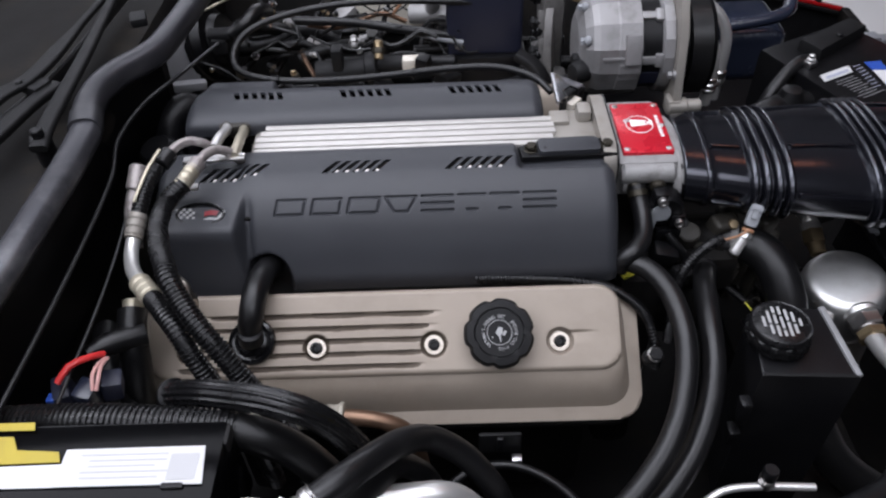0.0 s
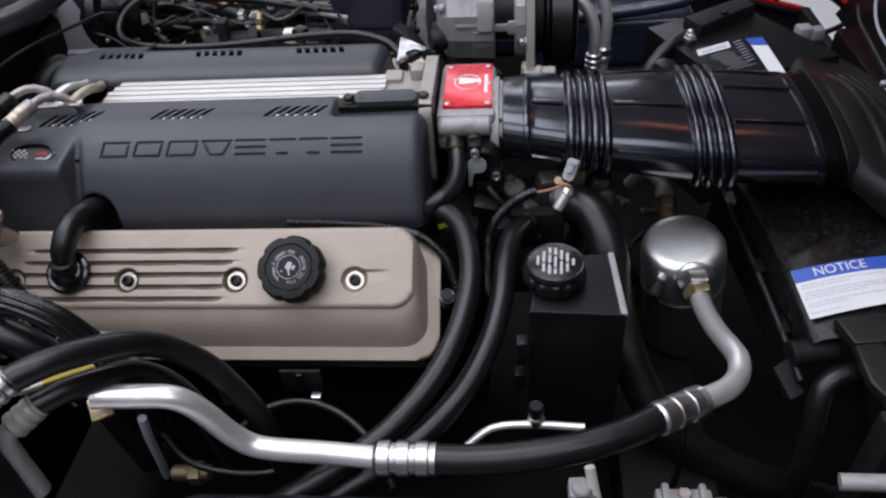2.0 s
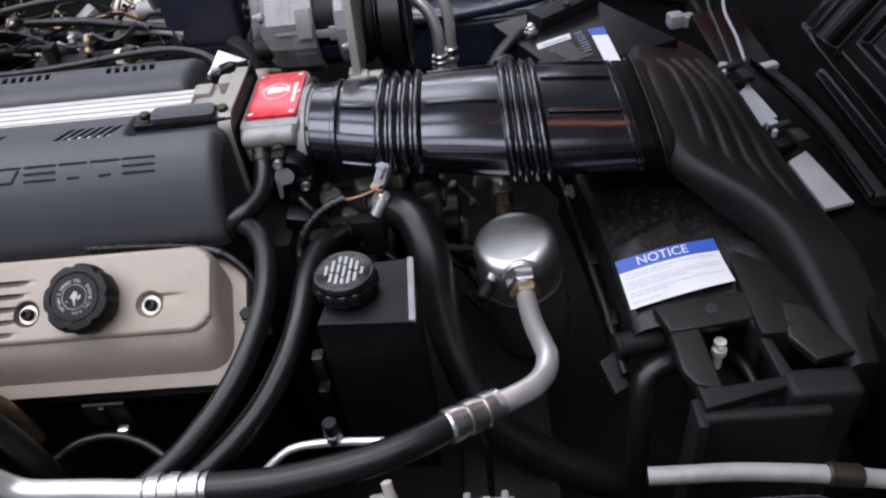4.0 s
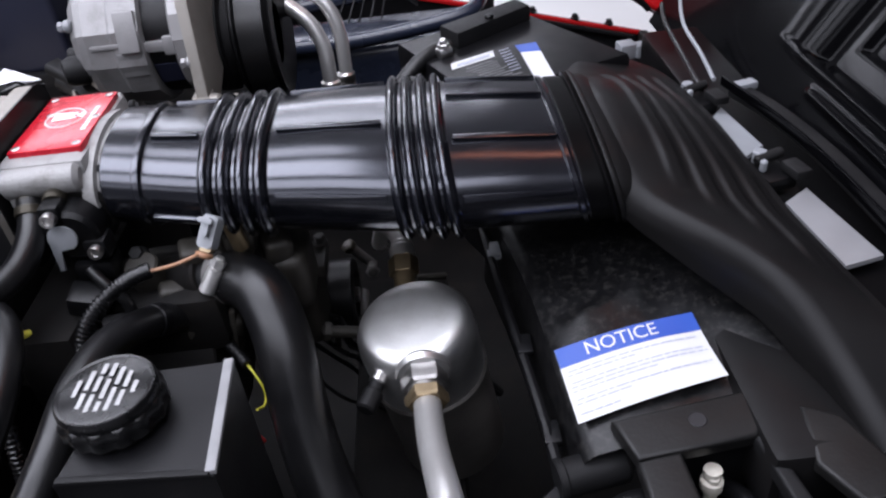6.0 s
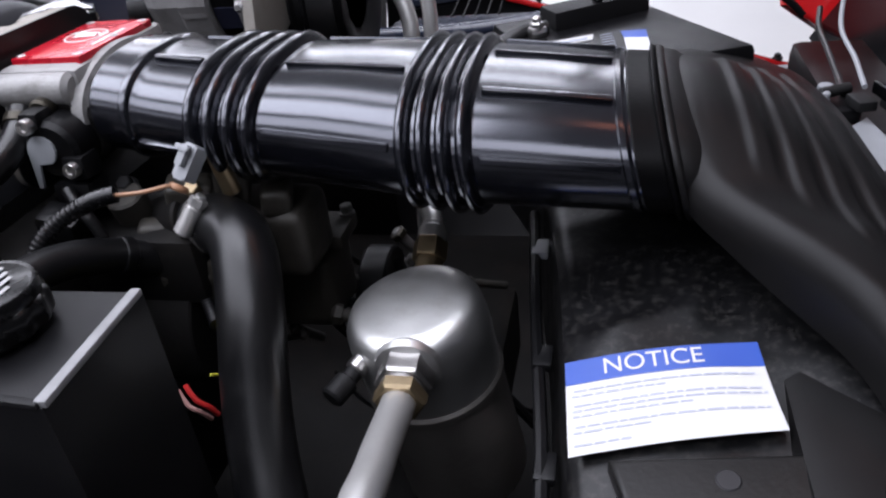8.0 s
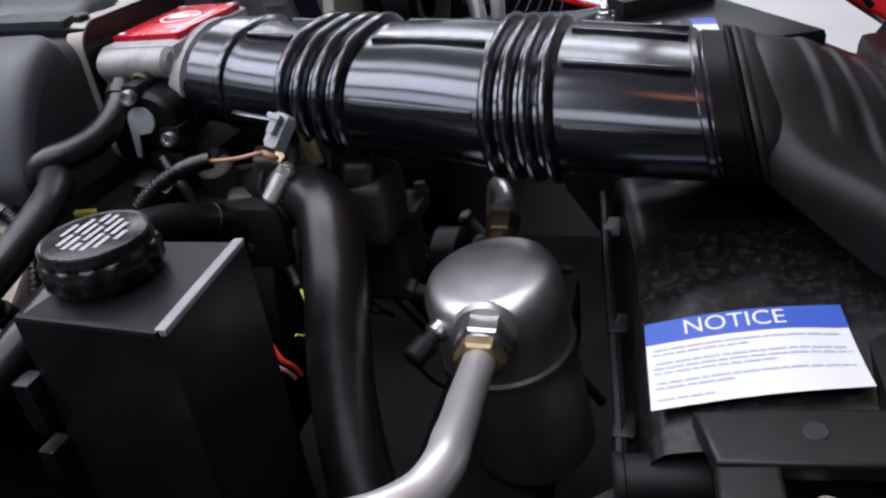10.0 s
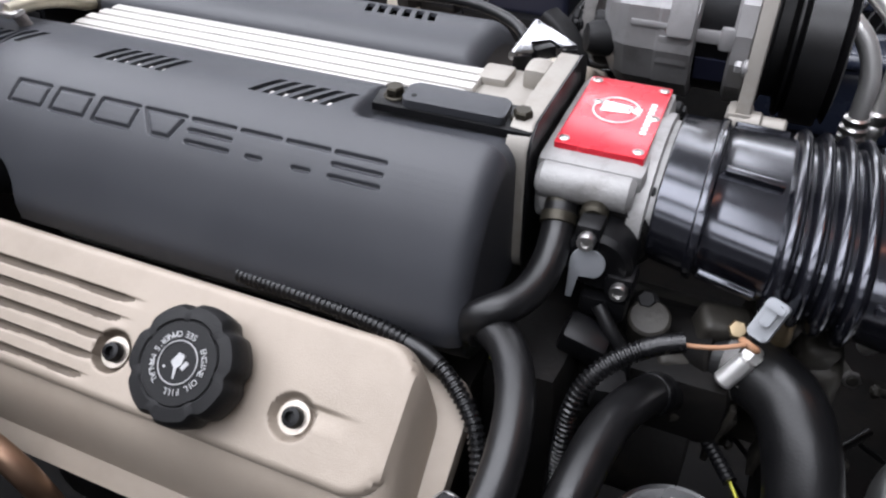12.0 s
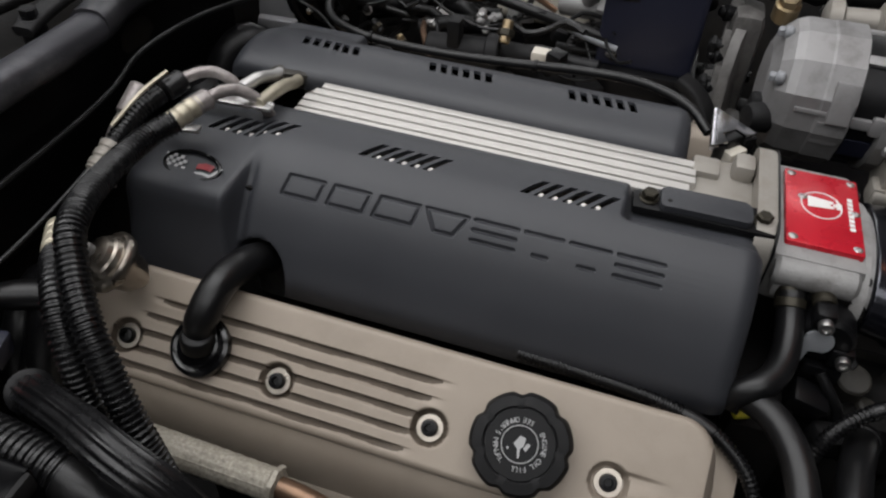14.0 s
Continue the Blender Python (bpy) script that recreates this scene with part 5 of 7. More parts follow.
part("sleeve", tube([(0.279, 0.105, 0.817), (0.266, 0.099, 0.814), (0.252, 0.090, 0.807), (0.242, 0.081, 0.797), (0.237, 0.073, 0.782), (0.236, 0.066, 0.76), (0.236, 0.06, 0.72)], 0.0049, 14, pitch=0.0030, depth=0.1), M_LOOM, lm)
part("tape", tube([(0.283, 0.1065, 0.8173), (0.272, 0.102, 0.8158), (0.264, 0.098, 0.813)], 0.0053, 14), M_LOOM, lm)

ha = thing("coolant_hose", (0.2, 0.11, 0.80), "small black rubber coolant hose from the throttle body", "hose")
part("hose", tube([(0.203, 0.150, 0.852), (0.205, 0.138, 0.843), (0.206, 0.122, 0.836), (0.204, 0.105, 0.831), (0.198, 0.090, 0.829), (0.190, 0.081, 0.828), (0.181, 0.078, 0.822), (0.178, 0.080, 0.812)], 0.0092, 16, 0.004), M_RUBBER, ha)
part("band", lathe([(0.0094, 0), (0.0101, 0.0005), (0.0101, 0.006), (0.0094, 0.0065)], (0.2035, 0.146, 0.849), (0.1, -0.8, -0.6), 22), M_BRONZE, ha)
hb = thing("heater_hose", (0.2, -0.03, 0.70), "black rubber heater hose looping past the valve cover", "hose")
part("hose", tube([(0.172, 0.085, 0.815), (0.190, 0.078, 0.818), (0.206, 0.062, 0.820), (0.218, 0.034, 0.817), (0.2225, -0.005, 0.808), (0.216, -0.045, 0.795), (0.202, -0.080, 0.781), (0.180, -0.110, 0.766), (0.145, -0.140, 0.748), (0.08, -0.18, 0.73), (0.0, -0.21, 0.70)], 0.0098, 18), M_RUBBER, hb)
hc = thing("heater_hose", (0.24, -0.03, 0.70), "black rubber heater hose running down beside the reservoir", "hose")
part("hose", tube([(0.300, 0.145, 0.742), (0.284, 0.125, 0.760), (0.270, 0.095, 0.782), (0.259, 0.060, 0.795), (0.253, 0.022, 0.796), (0.249, -0.018, 0.786), (0.238, -0.055, 0.771), (0.215, -0.095, 0.754), (0.175, -0.135, 0.738), (0.12, -0.17, 0.72), (0.04, -0.21, 0.69)], 0.0108, 18), M_RUBBER, hc)
part("end_band", lathe([(0.0112, 0), (0.0118, 0.0005), (0.0118, 0.007), (0.0112, 0.0075)], (0.180, 0.0825, 0.815), (0.9, -0.4, 0), 22), M_PLASTIC, hb)
part("end_band", lathe([(0.0112, 0), (0.0118, 0.0005), (0.0118, 0.007), (0.0112, 0.0075)], (0.276, 0.108, 0.774), (-0.4, -0.8, 0.5), 22), M_PLASTIC, hc)
ytube = thing("yellow_wire", (0.345, 0.07, 0.66), "black loom with a bare yellow wire end", "wire")
part("sleeve", tube([(0.300, 0.140, 0.735), (0.305, 0.127, 0.733), (0.316, 0.113, 0.731), (0.325, 0.101, 0.729)], 0.004, 10, pitch=0.003), M_PLASTIC, ytube)
part("wire", tube([(0.324, 0.103, 0.729), (0.331, 0.094, 0.724), (0.335, 0.090, 0.716), (0.335, 0.088, 0.708), (0.335, 0.079, 0.709), (0.333, 0.070, 0.716)], 0.0009, 8), M_YWIRE, ytube)
rwire = thing("wire_pigtail", (0.32, 0.04, 0.63), "red and white wire pigtail", "wire")
part("wire", tube([(0.318, 0.064, 0.712), (0.325, 0.060, 0.704), (0.330, 0.062, 0.698), (0.332, 0.066, 0.688)], 0.0016, 8), M_RWIRE, rwire)
part("wire", tube([(0.315, 0.060, 0.711), (0.322, 0.056, 0.703), (0.327, 0.058, 0.697), (0.329, 0.063, 0.687)], 0.0014, 8), M_PWIRE, rwire)

# ---------------------------------------------------------------- front of the engine below the duct
fh = thing("thermostat_housing", (0.33, 0.22, 0.60), "grimy dark cast housing below the intake duct", "housing")
part("body", join(box((0.335, 0.215, 0.690), (0.060, 0.055, 0.060), 0.010, 3), box((0.352, 0.222, 0.727), (0.044, 0.040, 0.012), 0.004)), M_GRIME, fh)
for bx, by in ((0.337, 0.207), (0.368, 0.236)):
    part("bolt", join(cyl((bx, by, 0.732), (bx, by, 0.735), 0.0062, 14), hexa((bx, by, 0.735), (bx, by, 0.741), 0.005)), M_DARKC, fh)
ten = thing("belt_tensioner", (0.36, 0.29, 0.60), "black belt tensioner pulley in front of the engine", "pulley")
part("wheel", lathe([(0.010, -0.012), (0.034, -0.012), (0.036, -0.010), (0.036, 0.010), (0.034, 0.012), (0.026, 0.012), (0.022, 0.006), (0.010, 0.006)], (0.372, 0.275, 0.640), (1, 0, 0), 40), M_PLASTIC, ten)
part("hub_bolt", hexa((0.366, 0.275, 0.640), (0.386, 0.275, 0.640), 0.008), M_STEEL, ten)
part("arm", ribbon([(0.355, 0.275, 0.640), (0.352, 0.25, 0.660), (0.345, 0.22, 0.668)], 0.022, 0.014, 0.004), M_GRIME, ten)
random.seed(52)
for k in range(16):
    c = Vector((random.uniform(0.31, 0.47), random.uniform(0.17, 0.33), random.uniform(0.56, 0.68)))
    d = Vector((random.uniform(-1, 1), random.uniform(-1, 0.2), random.uniform(-0.2, 1))).normalized()
    r = random.uniform(0.003, 0.0055)
    ft = thing("front_fitting", c, "small grimy fitting on the engine front", "pipe fitting", "front fittings")
    part("stem", cyl(c - d * 0.03, c + d * r * 3, r, 12), random.choice((M_GRIME, M_DARKC, M_PLASTIC)), ft)
    part("nut", hexa(c + d * r * 1.2, c + d * r * 2.6, r * 1.6), random.choice((M_GRIME, M_DARKC, M_BRONZE)), ft)
for k in range(10):
    x0, y0, z0 = random.uniform(0.30, 0.44), random.uniform(0.16, 0.30), random.uniform(0.58, 0.70)
    pts = [(x0 + 0.02 * q + random.uniform(-0.008, 0.008), y0 + random.uniform(-0.01, 0.01), z0 - 0.025 * q + random.uniform(-0.006, 0.006)) for q in range(5)]
    wr = thing("front_wire", pts[0], "thin black wire hanging on the engine front", "wire", "front wires")
    part("wire", tube(pts, random.choice((0.0018, 0.0025, 0.004)), 8, 0.008), random.choice((M_RUBBER, M_LOOM, M_PLASTIC)), wr)

# ---------------------------------------------------------------- small brackets and lines below the valve cover
hang = thing("loom_bracket", (0.06, -0.05, 0.68), "small black bracket with a bright clip under the valve cover", "bracket")
part("tab", box((0.058, -0.048, 0.712), (0.040, 0.004, 0.03), 0.002), M_DULL, hang)
part("bar", box((0.058, -0.052, 0.715), (0.006, 0.004, 0.022), 0.001), M_PLASTIC, hang)
part("clip", join(box((0.073, -0.060, 0.702), (0.010, 0.008, 0.008), 0.002), cyl((0.069, -0.063, 0.692), (0.071, -0.061, 0.702), 0.002), cyl((0.077, -0.063, 0.692), (0.075, -0.061, 0.702), 0.002)), M_STEEL, hang, "bright steel clip")
lead = thing("spark_lead", (0.08, -0.08, 0.66), "thin black lead sagging below the valve cover", "cable")
part("lead", tube([(0.0, -0.085, 0.685), (0.03, -0.068, 0.697), (0.065, -0.064, 0.699), (0.10, -0.075, 0.693), (0.13, -0.098, 0.68), (0.15, -0.13, 0.66)], 0.0042, 10), M_RUBBER, lead)
lead2 = thing("spark_lead", (0.02, -0.1, 0.66), "thin black lead looping under the pipe", "cable")
part("lead", tube([(-0.07, -0.10, 0.70), (-0.045, -0.115, 0.675), (-0.01, -0.12, 0.665), (0.03, -0.12, 0.665), (0.06, -0.11, 0.67)], 0.0032, 10), M_RUBBER, lead2)
stay = thing("stay_rod", (-0.04, -0.15, 0.66), "grey steel stay rod with a yellow-zinc union", "rod")
part("rod", tube([(-0.014, -0.176, 0.828), (-0.024, -0.168, 0.79), (-0.036, -0.156, 0.74), (-0.047, -0.146, 0.70)], 0.0035, 8), M_GREY, stay)
part("union", join(cyl((-0.068, -0.113, 0.65), (-0.03, -0.113, 0.652), 0.008, 16), hexa((-0.05, -0.113, 0.651), (-0.038, -0.113, 0.651), 0.0115)), M_BRASS, stay, "yellow-zinc union")
edge_loom = thing("cover_loom", (0.1, 0.07, 0.78), "thin convoluted loom along the valve cover edge", "wiring loom")
part("sleeve", tube([(0.04, 0.068, 0.813), (0.08, 0.067, 0.812), (0.13, 0.064, 0.810), (0.165, 0.057, 0.806), (0.185, 0.046, 0.800), (0.199, 0.034, 0.789), (0.207, 0.018, 0.768), (0.208, 0.008, 0.745)], 0.0045, 10, pitch=0.0032, depth=0.1), M_LOOM, edge_loom)
part("tape", tube([(0.150, 0.0605, 0.808), (0.160, 0.0585, 0.807), (0.170, 0.0548, 0.805)], 0.0052, 12), M_RUBBER, edge_loom)
stud = thing("head_stud", (0.2, 0.0, 0.77), "black hex bolt with a bright collar beside the valve cover", "bolt")
part("bolt", join(hexa((0.199, -0.002, 0.775), (0.2005, -0.008, 0.788), 0.0065), cyl((0.199, 0.004, 0.765), (0.199, -0.002, 0.776), 0.0075)), M_DULL, stud)
part("collar", cyl((0.2, -0.005, 0.782), (0.2003, -0.0065, 0.785), 0.0072, 18), M_STEEL, stud)
frontcast = thing("coolant_outlet", (0.28, 0.16, 0.74), "grimy dark casting in front of the engine with small bolts", "casting")
part("casting", join(box((0.275, 0.165, 0.752), (0.075, 0.07, 0.05), 0.014, 3), box((0.34, 0.18, 0.752), (0.06, 0.05, 0.05), 0.01, 3), cyl((0.262, 0.148, 0.77), (0.262, 0.138, 0.80), 0.012)), M_GRIME, frontcast)
for px3, py3, pz3, sx3, sy3, sz3 in ((0.30, 0.152, 0.79, 0.03, 0.02, 0.03), (0.325, 0.165, 0.80, 0.022, 0.03, 0.026), (0.278, 0.135, 0.772, 0.02, 0.016, 0.022), (0.35, 0.17, 0.785, 0.02, 0.03, 0.02), (0.30, 0.13, 0.745, 0.04, 0.02, 0.02)):
    part("boss", box((px3, py3, pz3), (sx3, sy3, sz3), 0.005, 3, rot=(12, 8, 20)), M_GRIME, frontcast)
for k in range(4):
    part("web", box((0.262 + 0.026 * k, 0.134, 0.735), (0.004, 0.02, 0.05), 0.001, rot=(0, 8, 0)), M_GRIME, frontcast)
for p3, mm in (((0.308, 0.146, 0.799), M_BRASS), ((0.258, 0.150, 0.80), M_DULL), ((0.305, 0.150, 0.752), M_CAST)):
    part("bolt", join(hexa(p3, tuple(Vector(p3) + Vector((0, -0.004, 0.005))), 0.0055), cyl(tuple(Vector(p3) - Vector((0, -0.003, 0.003))), p3, 0.007, 16)), mm, frontcast)
plugs = thing("front_connectors", (0.24, 0.1, 0.77), "small black connectors and pipe stubs behind the loom", "connector")
part("plug", box((0.232, 0.115, 0.792), (0.026, 0.02, 0.018), 0.004, rot=(10, 15, 0)), M_PLASTIC, plugs)
part("plug", box((0.25, 0.10, 0.775), (0.02, 0.02, 0.016), 0.004, rot=(0, 10, 20)), M_DULL, plugs)
part("stub", tube([(0.235, 0.125, 0.81), (0.245, 0.118, 0.80), (0.255, 0.115, 0.785), (0.256, 0.112, 0.76)], 0.004, 10), M_RUBBER, plugs)
part("sliver", box((0.192, 0.09, 0.788), (0.014, 0.006, 0.003), 0.001, rot=(0, 10, 30)), M_YWIRE, plugs, "yellow-green tag")
lowbits = thing("lower_fittings", (0.35, -0.2, 0.64), "pale metal unions low beside the near rail", "pipe fitting")
part("union", join(cyl((0.345, -0.175, 0.69), (0.445, -0.165, 0.69), 0.011, 18), hexa((0.37, -0.173, 0.69), (0.388, -0.171, 0.69), 0.0145), hexa((0.425, -0.167, 0.69), (0.437, -0.166, 0.69), 0.0145)), M_CAST, lowbits)
part("post", join(cyl((0.318, -0.15, 0.66), (0.316, -0.155, 0.712), 0.009, 16), box((0.317, -0.153, 0.70), (0.024, 0.02, 0.016), 0.004)), M_CAST, lowbits)
part("lever", tube([(0.322, -0.145, 0.725), (0.328, -0.160, 0.70), (0.338, -0.18, 0.67)], 0.0045, 10), M_IVORY, lowbits, "ivory lever")

# ---------------------------------------------------------------- far side of the bay: alternator, battery, fuse box, body
alt = thing("alternator", (0.245, 0.395, 0.78), "cast aluminium alternator with a black stator band", "alternator")
AC, AK = Vector((0.197, 0.392, 0.8755)), 1.15


def round_at(a, x, r):
    """A point round the alternator's axis: a degrees from the top towards the near side."""
    return AC + Vector((x, -r * AK * math.sin(radians(a)), r * AK * math.cos(radians(a))))


def alt_body(rows, seg):
    return lathe([(r * AK, x) for r, x in rows], AC, (1, 0, 0), seg)


part("front_housing", alt_body([(0.012, -0.026), (0.030, -0.025), (0.042, -0.019), (0.049, -0.011), (0.0515, -0.004), (0.0520, 0.002), (0.0520, 0.017), (0.0528, 0.019), (0.0528, 0.043), (0.0495, 0.0445)], 13), M_ALTC, alt, angle=12)
part("casting_seam", box(round_at(80, 0.020, 0.0500), (0.042, 0.004, 0.005), 0.001, rot=(80, 0, 0)), M_ALTC, alt)
part("casting_pad", box(round_at(97, 0.030, 0.0490), (0.022, 0.022, 0.006), 0.002, rot=(97, 0, 0)), M_ALTC, alt)
part("stator", alt_body([(0.046, 0.042), (0.046, 0.075)], 40), M_PLASTIC, alt, "black stator band")
for a in (-25, 30, 84):
    part("lug", join(box(round_at(a, 0.056, 0.0470), (0.030, 0.009, 0.006), 0.002, rot=(a, 0, 0)), box(round_at(a, 0.064, 0.0475), (0.010, 0.016, 0.008), 0.003, rot=(a, 0, 0))), M_ALTC, alt)
part("stator_label", box(round_at(112, 0.057, 0.0462), (0.022, 0.02, 0.001), 0, rot=(112, 0, 0)), M_NAVY, alt)
part("rear_housing", alt_body([(0.0490, 0.067), (0.0515, 0.069), (0.0515, 0.080), (0.045, 0.085), (0.0001, 0.086)], 18), M_ALTC, alt, angle=15)
part("bracket_arm", join(prism([(-0.082, -0.064), (-0.060, -0.070), (-0.030, -0.055), (0.03, -0.035), (0.045, 0.04), (0.02, 0.075), (-0.030, 0.075), (-0.060, 0.03), (-0.070, -0.02)], 0.010, frame_of((0.278, 0.39, 0.886), (0, 1, 0), (0, 0, 1)), 0.003), box((0.281, 0.322, 0.832), (0.018, 0.022, 0.020), 0.005), cyl((0.274, 0.318, 0.832), (0.296, 0.318, 0.832), 0.0095), cyl((0.295, 0.318, 0.832), (0.312, 0.318, 0.832), 0.0075)), M_CASTW, alt, "pale cast bracket arm")
part("bracket_bolt", join(cyl((0.280, 0.326, 0.868), (0.275, 0.326, 0.868), 0.006, 16), hexa((0.275, 0.326, 0.868), (0.270, 0.326, 0.868), 0.0045)), M_ALTC, alt)
part("boss", lathe([(0.013, 0), (0.013, 0.012), (0.010, 0.018), (0.0001, 0.019)], (0.180, 0.350, 0.864), (-1, -0.5, 0.1), 20), M_DULL, alt)
part("rear_cap", join(cyl((0.186, 0.372, 0.846), (0.165, 0.372, 0.846), 0.012), cyl((0.186, 0.362, 0.872), (0.165, 0.36, 0.872), 0.008)), M_DULL, alt)
part("housing_step", box(round_at(70, 0.033, 0.0515), (0.018, 0.034, 0.006), 0.002, rot=(70, 0, 0)), M_ALTC, alt)
for a in (8, 58, 108):
    part("through_bolt", join(cyl(round_at(a, -0.014, 0.044), round_at(a, -0.021, 0.044), 0.0055, 14), hexa(round_at(a, -0.021, 0.044), round_at(a, -0.026, 0.044), 0.0045)), M_GREY, alt)
mount = thing("alternator_mount", (0.15, 0.42, 0.78), "grimy cast mounting bracket with studs", "bracket")
part("web", prism([(-0.05, -0.09), (-0.015, -0.09), (0.0, -0.03), (0.03, 0.0), (0.035, 0.035), (0.01, 0.045), (-0.02, 0.03), (-0.04, 0.0)], 0.010, frame_of((0.150, 0.405, 0.885), (0.25, 1, 0.05), (-0.1, -0.1, 1)), 0.002), M_DARKC, mount, "grimy cast web")
for y, z in ((0.370, 0.83), (0.378, 0.865), (0.395, 0.895), (0.42, 0.915)):
    part("rib", box((0.142, y, z), (0.012, 0.005, 0.045), 0.0015, rot=(-18, 0, 0)), M_DARKC, mount)
for y, z in ((0.385, 0.862), (0.40, 0.888), (0.425, 0.922)):
    part("cap", join(cyl((0.145, y, z), (0.132, y - 0.004, z + 0.002), 0.008, 16), cyl((0.133, y - 0.004, z + 0.002), (0.127, y - 0.005, z + 0.003), 0.005, 12)), M_PLASTIC, mount)
part("arm", ribbon([(0.150, 0.35, 0.80), (0.143, 0.352, 0.84), (0.128, 0.362, 0.862), (0.108, 0.372, 0.872)], 0.02, 0.012, 0.004), M_DULL, mount)
part("strip", box((0.128, 0.348, 0.83), (0.003, 0.008, 0.05), 0.001, rot=(0, 8, 0)), M_STEEL, mount, "bright metal strip")
part("stub_hose", tube([(0.15, 0.365, 0.80), (0.14, 0.36, 0.83), (0.13, 0.362, 0.85), (0.115, 0.37, 0.858)], 0.012, 14), M_RUBBER, mount)
part("casting", join(box((0.155, 0.42, 0.875), (0.03, 0.05, 0.12), 0.012), box((0.142, 0.40, 0.84), (0.03, 0.03, 0.06), 0.01), box((0.16, 0.385, 0.81), (0.03, 0.03, 0.06), 0.01)), M_DARKC, mount)
for y, z in ((0.40, 0.90), (0.42, 0.86), (0.39, 0.865)):
    part("stud", join(cyl((0.14, y, z), (0.125, y, z), 0.006, 14), hexa((0.132, y, z), (0.127, y, z), 0.009)), M_DULL, mount)
mount.location += Vector((0, 0.065, -0.033))
compressor = thing("compressor", (0.29, 0.50, 0.80), "pale cast accessory body behind the alternator", "pump")
part("body", join(cyl((0.215, 0.462, 0.912), (0.29, 0.462, 0.917), 0.011, 18), lathe([(0.011, 0), (0.017, 0.003), (0.017, 0.014), (0.011, 0.017)], (0.214, 0.462, 0.912), (1, 0, 0.05), 20), lathe([(0.011, 0), (0.018, 0.003), (0.018, 0.012), (0.011, 0.016)], (0.258, 0.462, 0.915), (1, 0, 0.05), 20), box((0.30, 0.465, 0.915), (0.05, 0.03, 0.03), 0.008)), M_CASTW, compressor)
part("plug", join(cyl((0.178, 0.435, 0.915), (0.178, 0.43, 0.932), 0.011, 16), hexa((0.178, 0.43, 0.93), (0.178, 0.428, 0.938), 0.009)), M_BRASS, compressor, "tan stained plug")
part("ribbed_body", lathe([(0.018 + 0.003 * (k % 2), 0.010 * k) for k in range(14)], (0.14, 0.50, 0.925), (1, 0.05, 0.02), 24), M_DULL, compressor, "grey ribbed body")
pul = thing("drive_pulley", (0.312, 0.42, 0.80), "black grooved drive pulley with a ribbed belt", "pulley")
part("wheel", lathe([(0.02, -0.02), (0.055, -0.02), (0.058, -0.018)] + [(0.054 if k % 2 else 0.058, -0.016 + 0.0028 * k) for k in range(12)] + [(0.058, 0.018), (0.05, 0.02), (0.03, 0.012), (0.0001, 0.012)], (0.322, 0.43, 0.85), (1, 0, 0), 48), M_PLASTIC, pul)
part("hub", lathe([(0.030, -0.052), (0.046, -0.050), (0.050, -0.046), (0.050, -0.032), (0.044, -0.030), (0.044, -0.022), (0.050, -0.020)], (0.322, 0.43, 0.85), (1, 0, 0), 40), M_DULL, pul)
part("belt", lathe([(0.0585, -0.012), (0.0615, -0.012), (0.0615, 0.012), (0.0585, 0.012)], (0.322, 0.43, 0.85), (1, 0, 0), 48), M_RUBBER, pul)

acl = thing("suction_pipe", (0.385, 0.44, 0.74), "pair of bent aluminium suction pipes with a stepped union", "pipe")
part("pipe", tube([(0.386, 0.472, 0.74), (0.388, 0.474, 0.79), (0.388, 0.478, 0.825), (0.380, 0.484, 0.850), (0.362, 0.491, 0.868), (0.33, 0.50, 0.888), (0.28, 0.515, 0.91), (0.23, 0.525, 0.925)], 0.0072, 16), M_TUBE, acl)
part("pipe", tube([(0.371, 0.459, 0.74), (0.372, 0.461, 0.79), (0.371, 0.465, 0.815), (0.362, 0.471, 0.838), (0.345, 0.477, 0.855), (0.315, 0.487, 0.873), (0.27, 0.50, 0.892), (0.22, 0.51, 0.905)], 0.0078, 16), M_TUBE, acl)
part("union", lathe([(0.008, 0), (0.011, 0.002), (0.011, 0.006), (0.009, 0.008), (0.0115, 0.010), (0.0115, 0.014), (0.009, 0.016), (0.0105, 0.018), (0.0105, 0.022), (0.008, 0.024)], (0.3713, 0.4597, 0.758), (0.02, 0.05, 1), 24), M_STEEL, acl)
part("union", lathe([(0.0076, 0), (0.0100, 0.002), (0.0100, 0.008), (0.0085, 0.010), (0.0100, 0.012), (0.0100, 0.020), (0.0076, 0.022)], (0.3868, 0.4727, 0.762), (0.02, 0.05, 1), 24), M_STEEL, acl)
elb = thing("hose_elbow", (0.43, 0.40, 0.74), "black moulded hose elbow behind the duct", "hose")
part("hose", tube([(0.40, 0.36, 0.73), (0.41, 0.375, 0.765), (0.43, 0.385, 0.775), (0.46, 0.40, 0.77), (0.51, 0.42, 0.765)], 0.017, 16), M_RUBBER, elb)
part("ball_end", lathe([(0.0001, -0.018), (0.012, -0.014), (0.018, 0), (0.012, 0.014), (0.0001, 0.018)], (0.455, 0.395, 0.785), (0, 0, 1), 20), M_RUBBER, elb)

# fuse and relay cover
rel = thing("relay_cover", (0.07, 0.50, 0.75), "navy-black plastic relay cover", "cover")
part("cover", box((0.068, 0.505, 0.875), (0.098, 0.08, 0.105), 0.006, 3), M_NAVY, rel)
part("base", box((0.068, 0.50, 0.80), (0.11, 0.09, 0.05), 0.006), M_PLASTIC, rel)

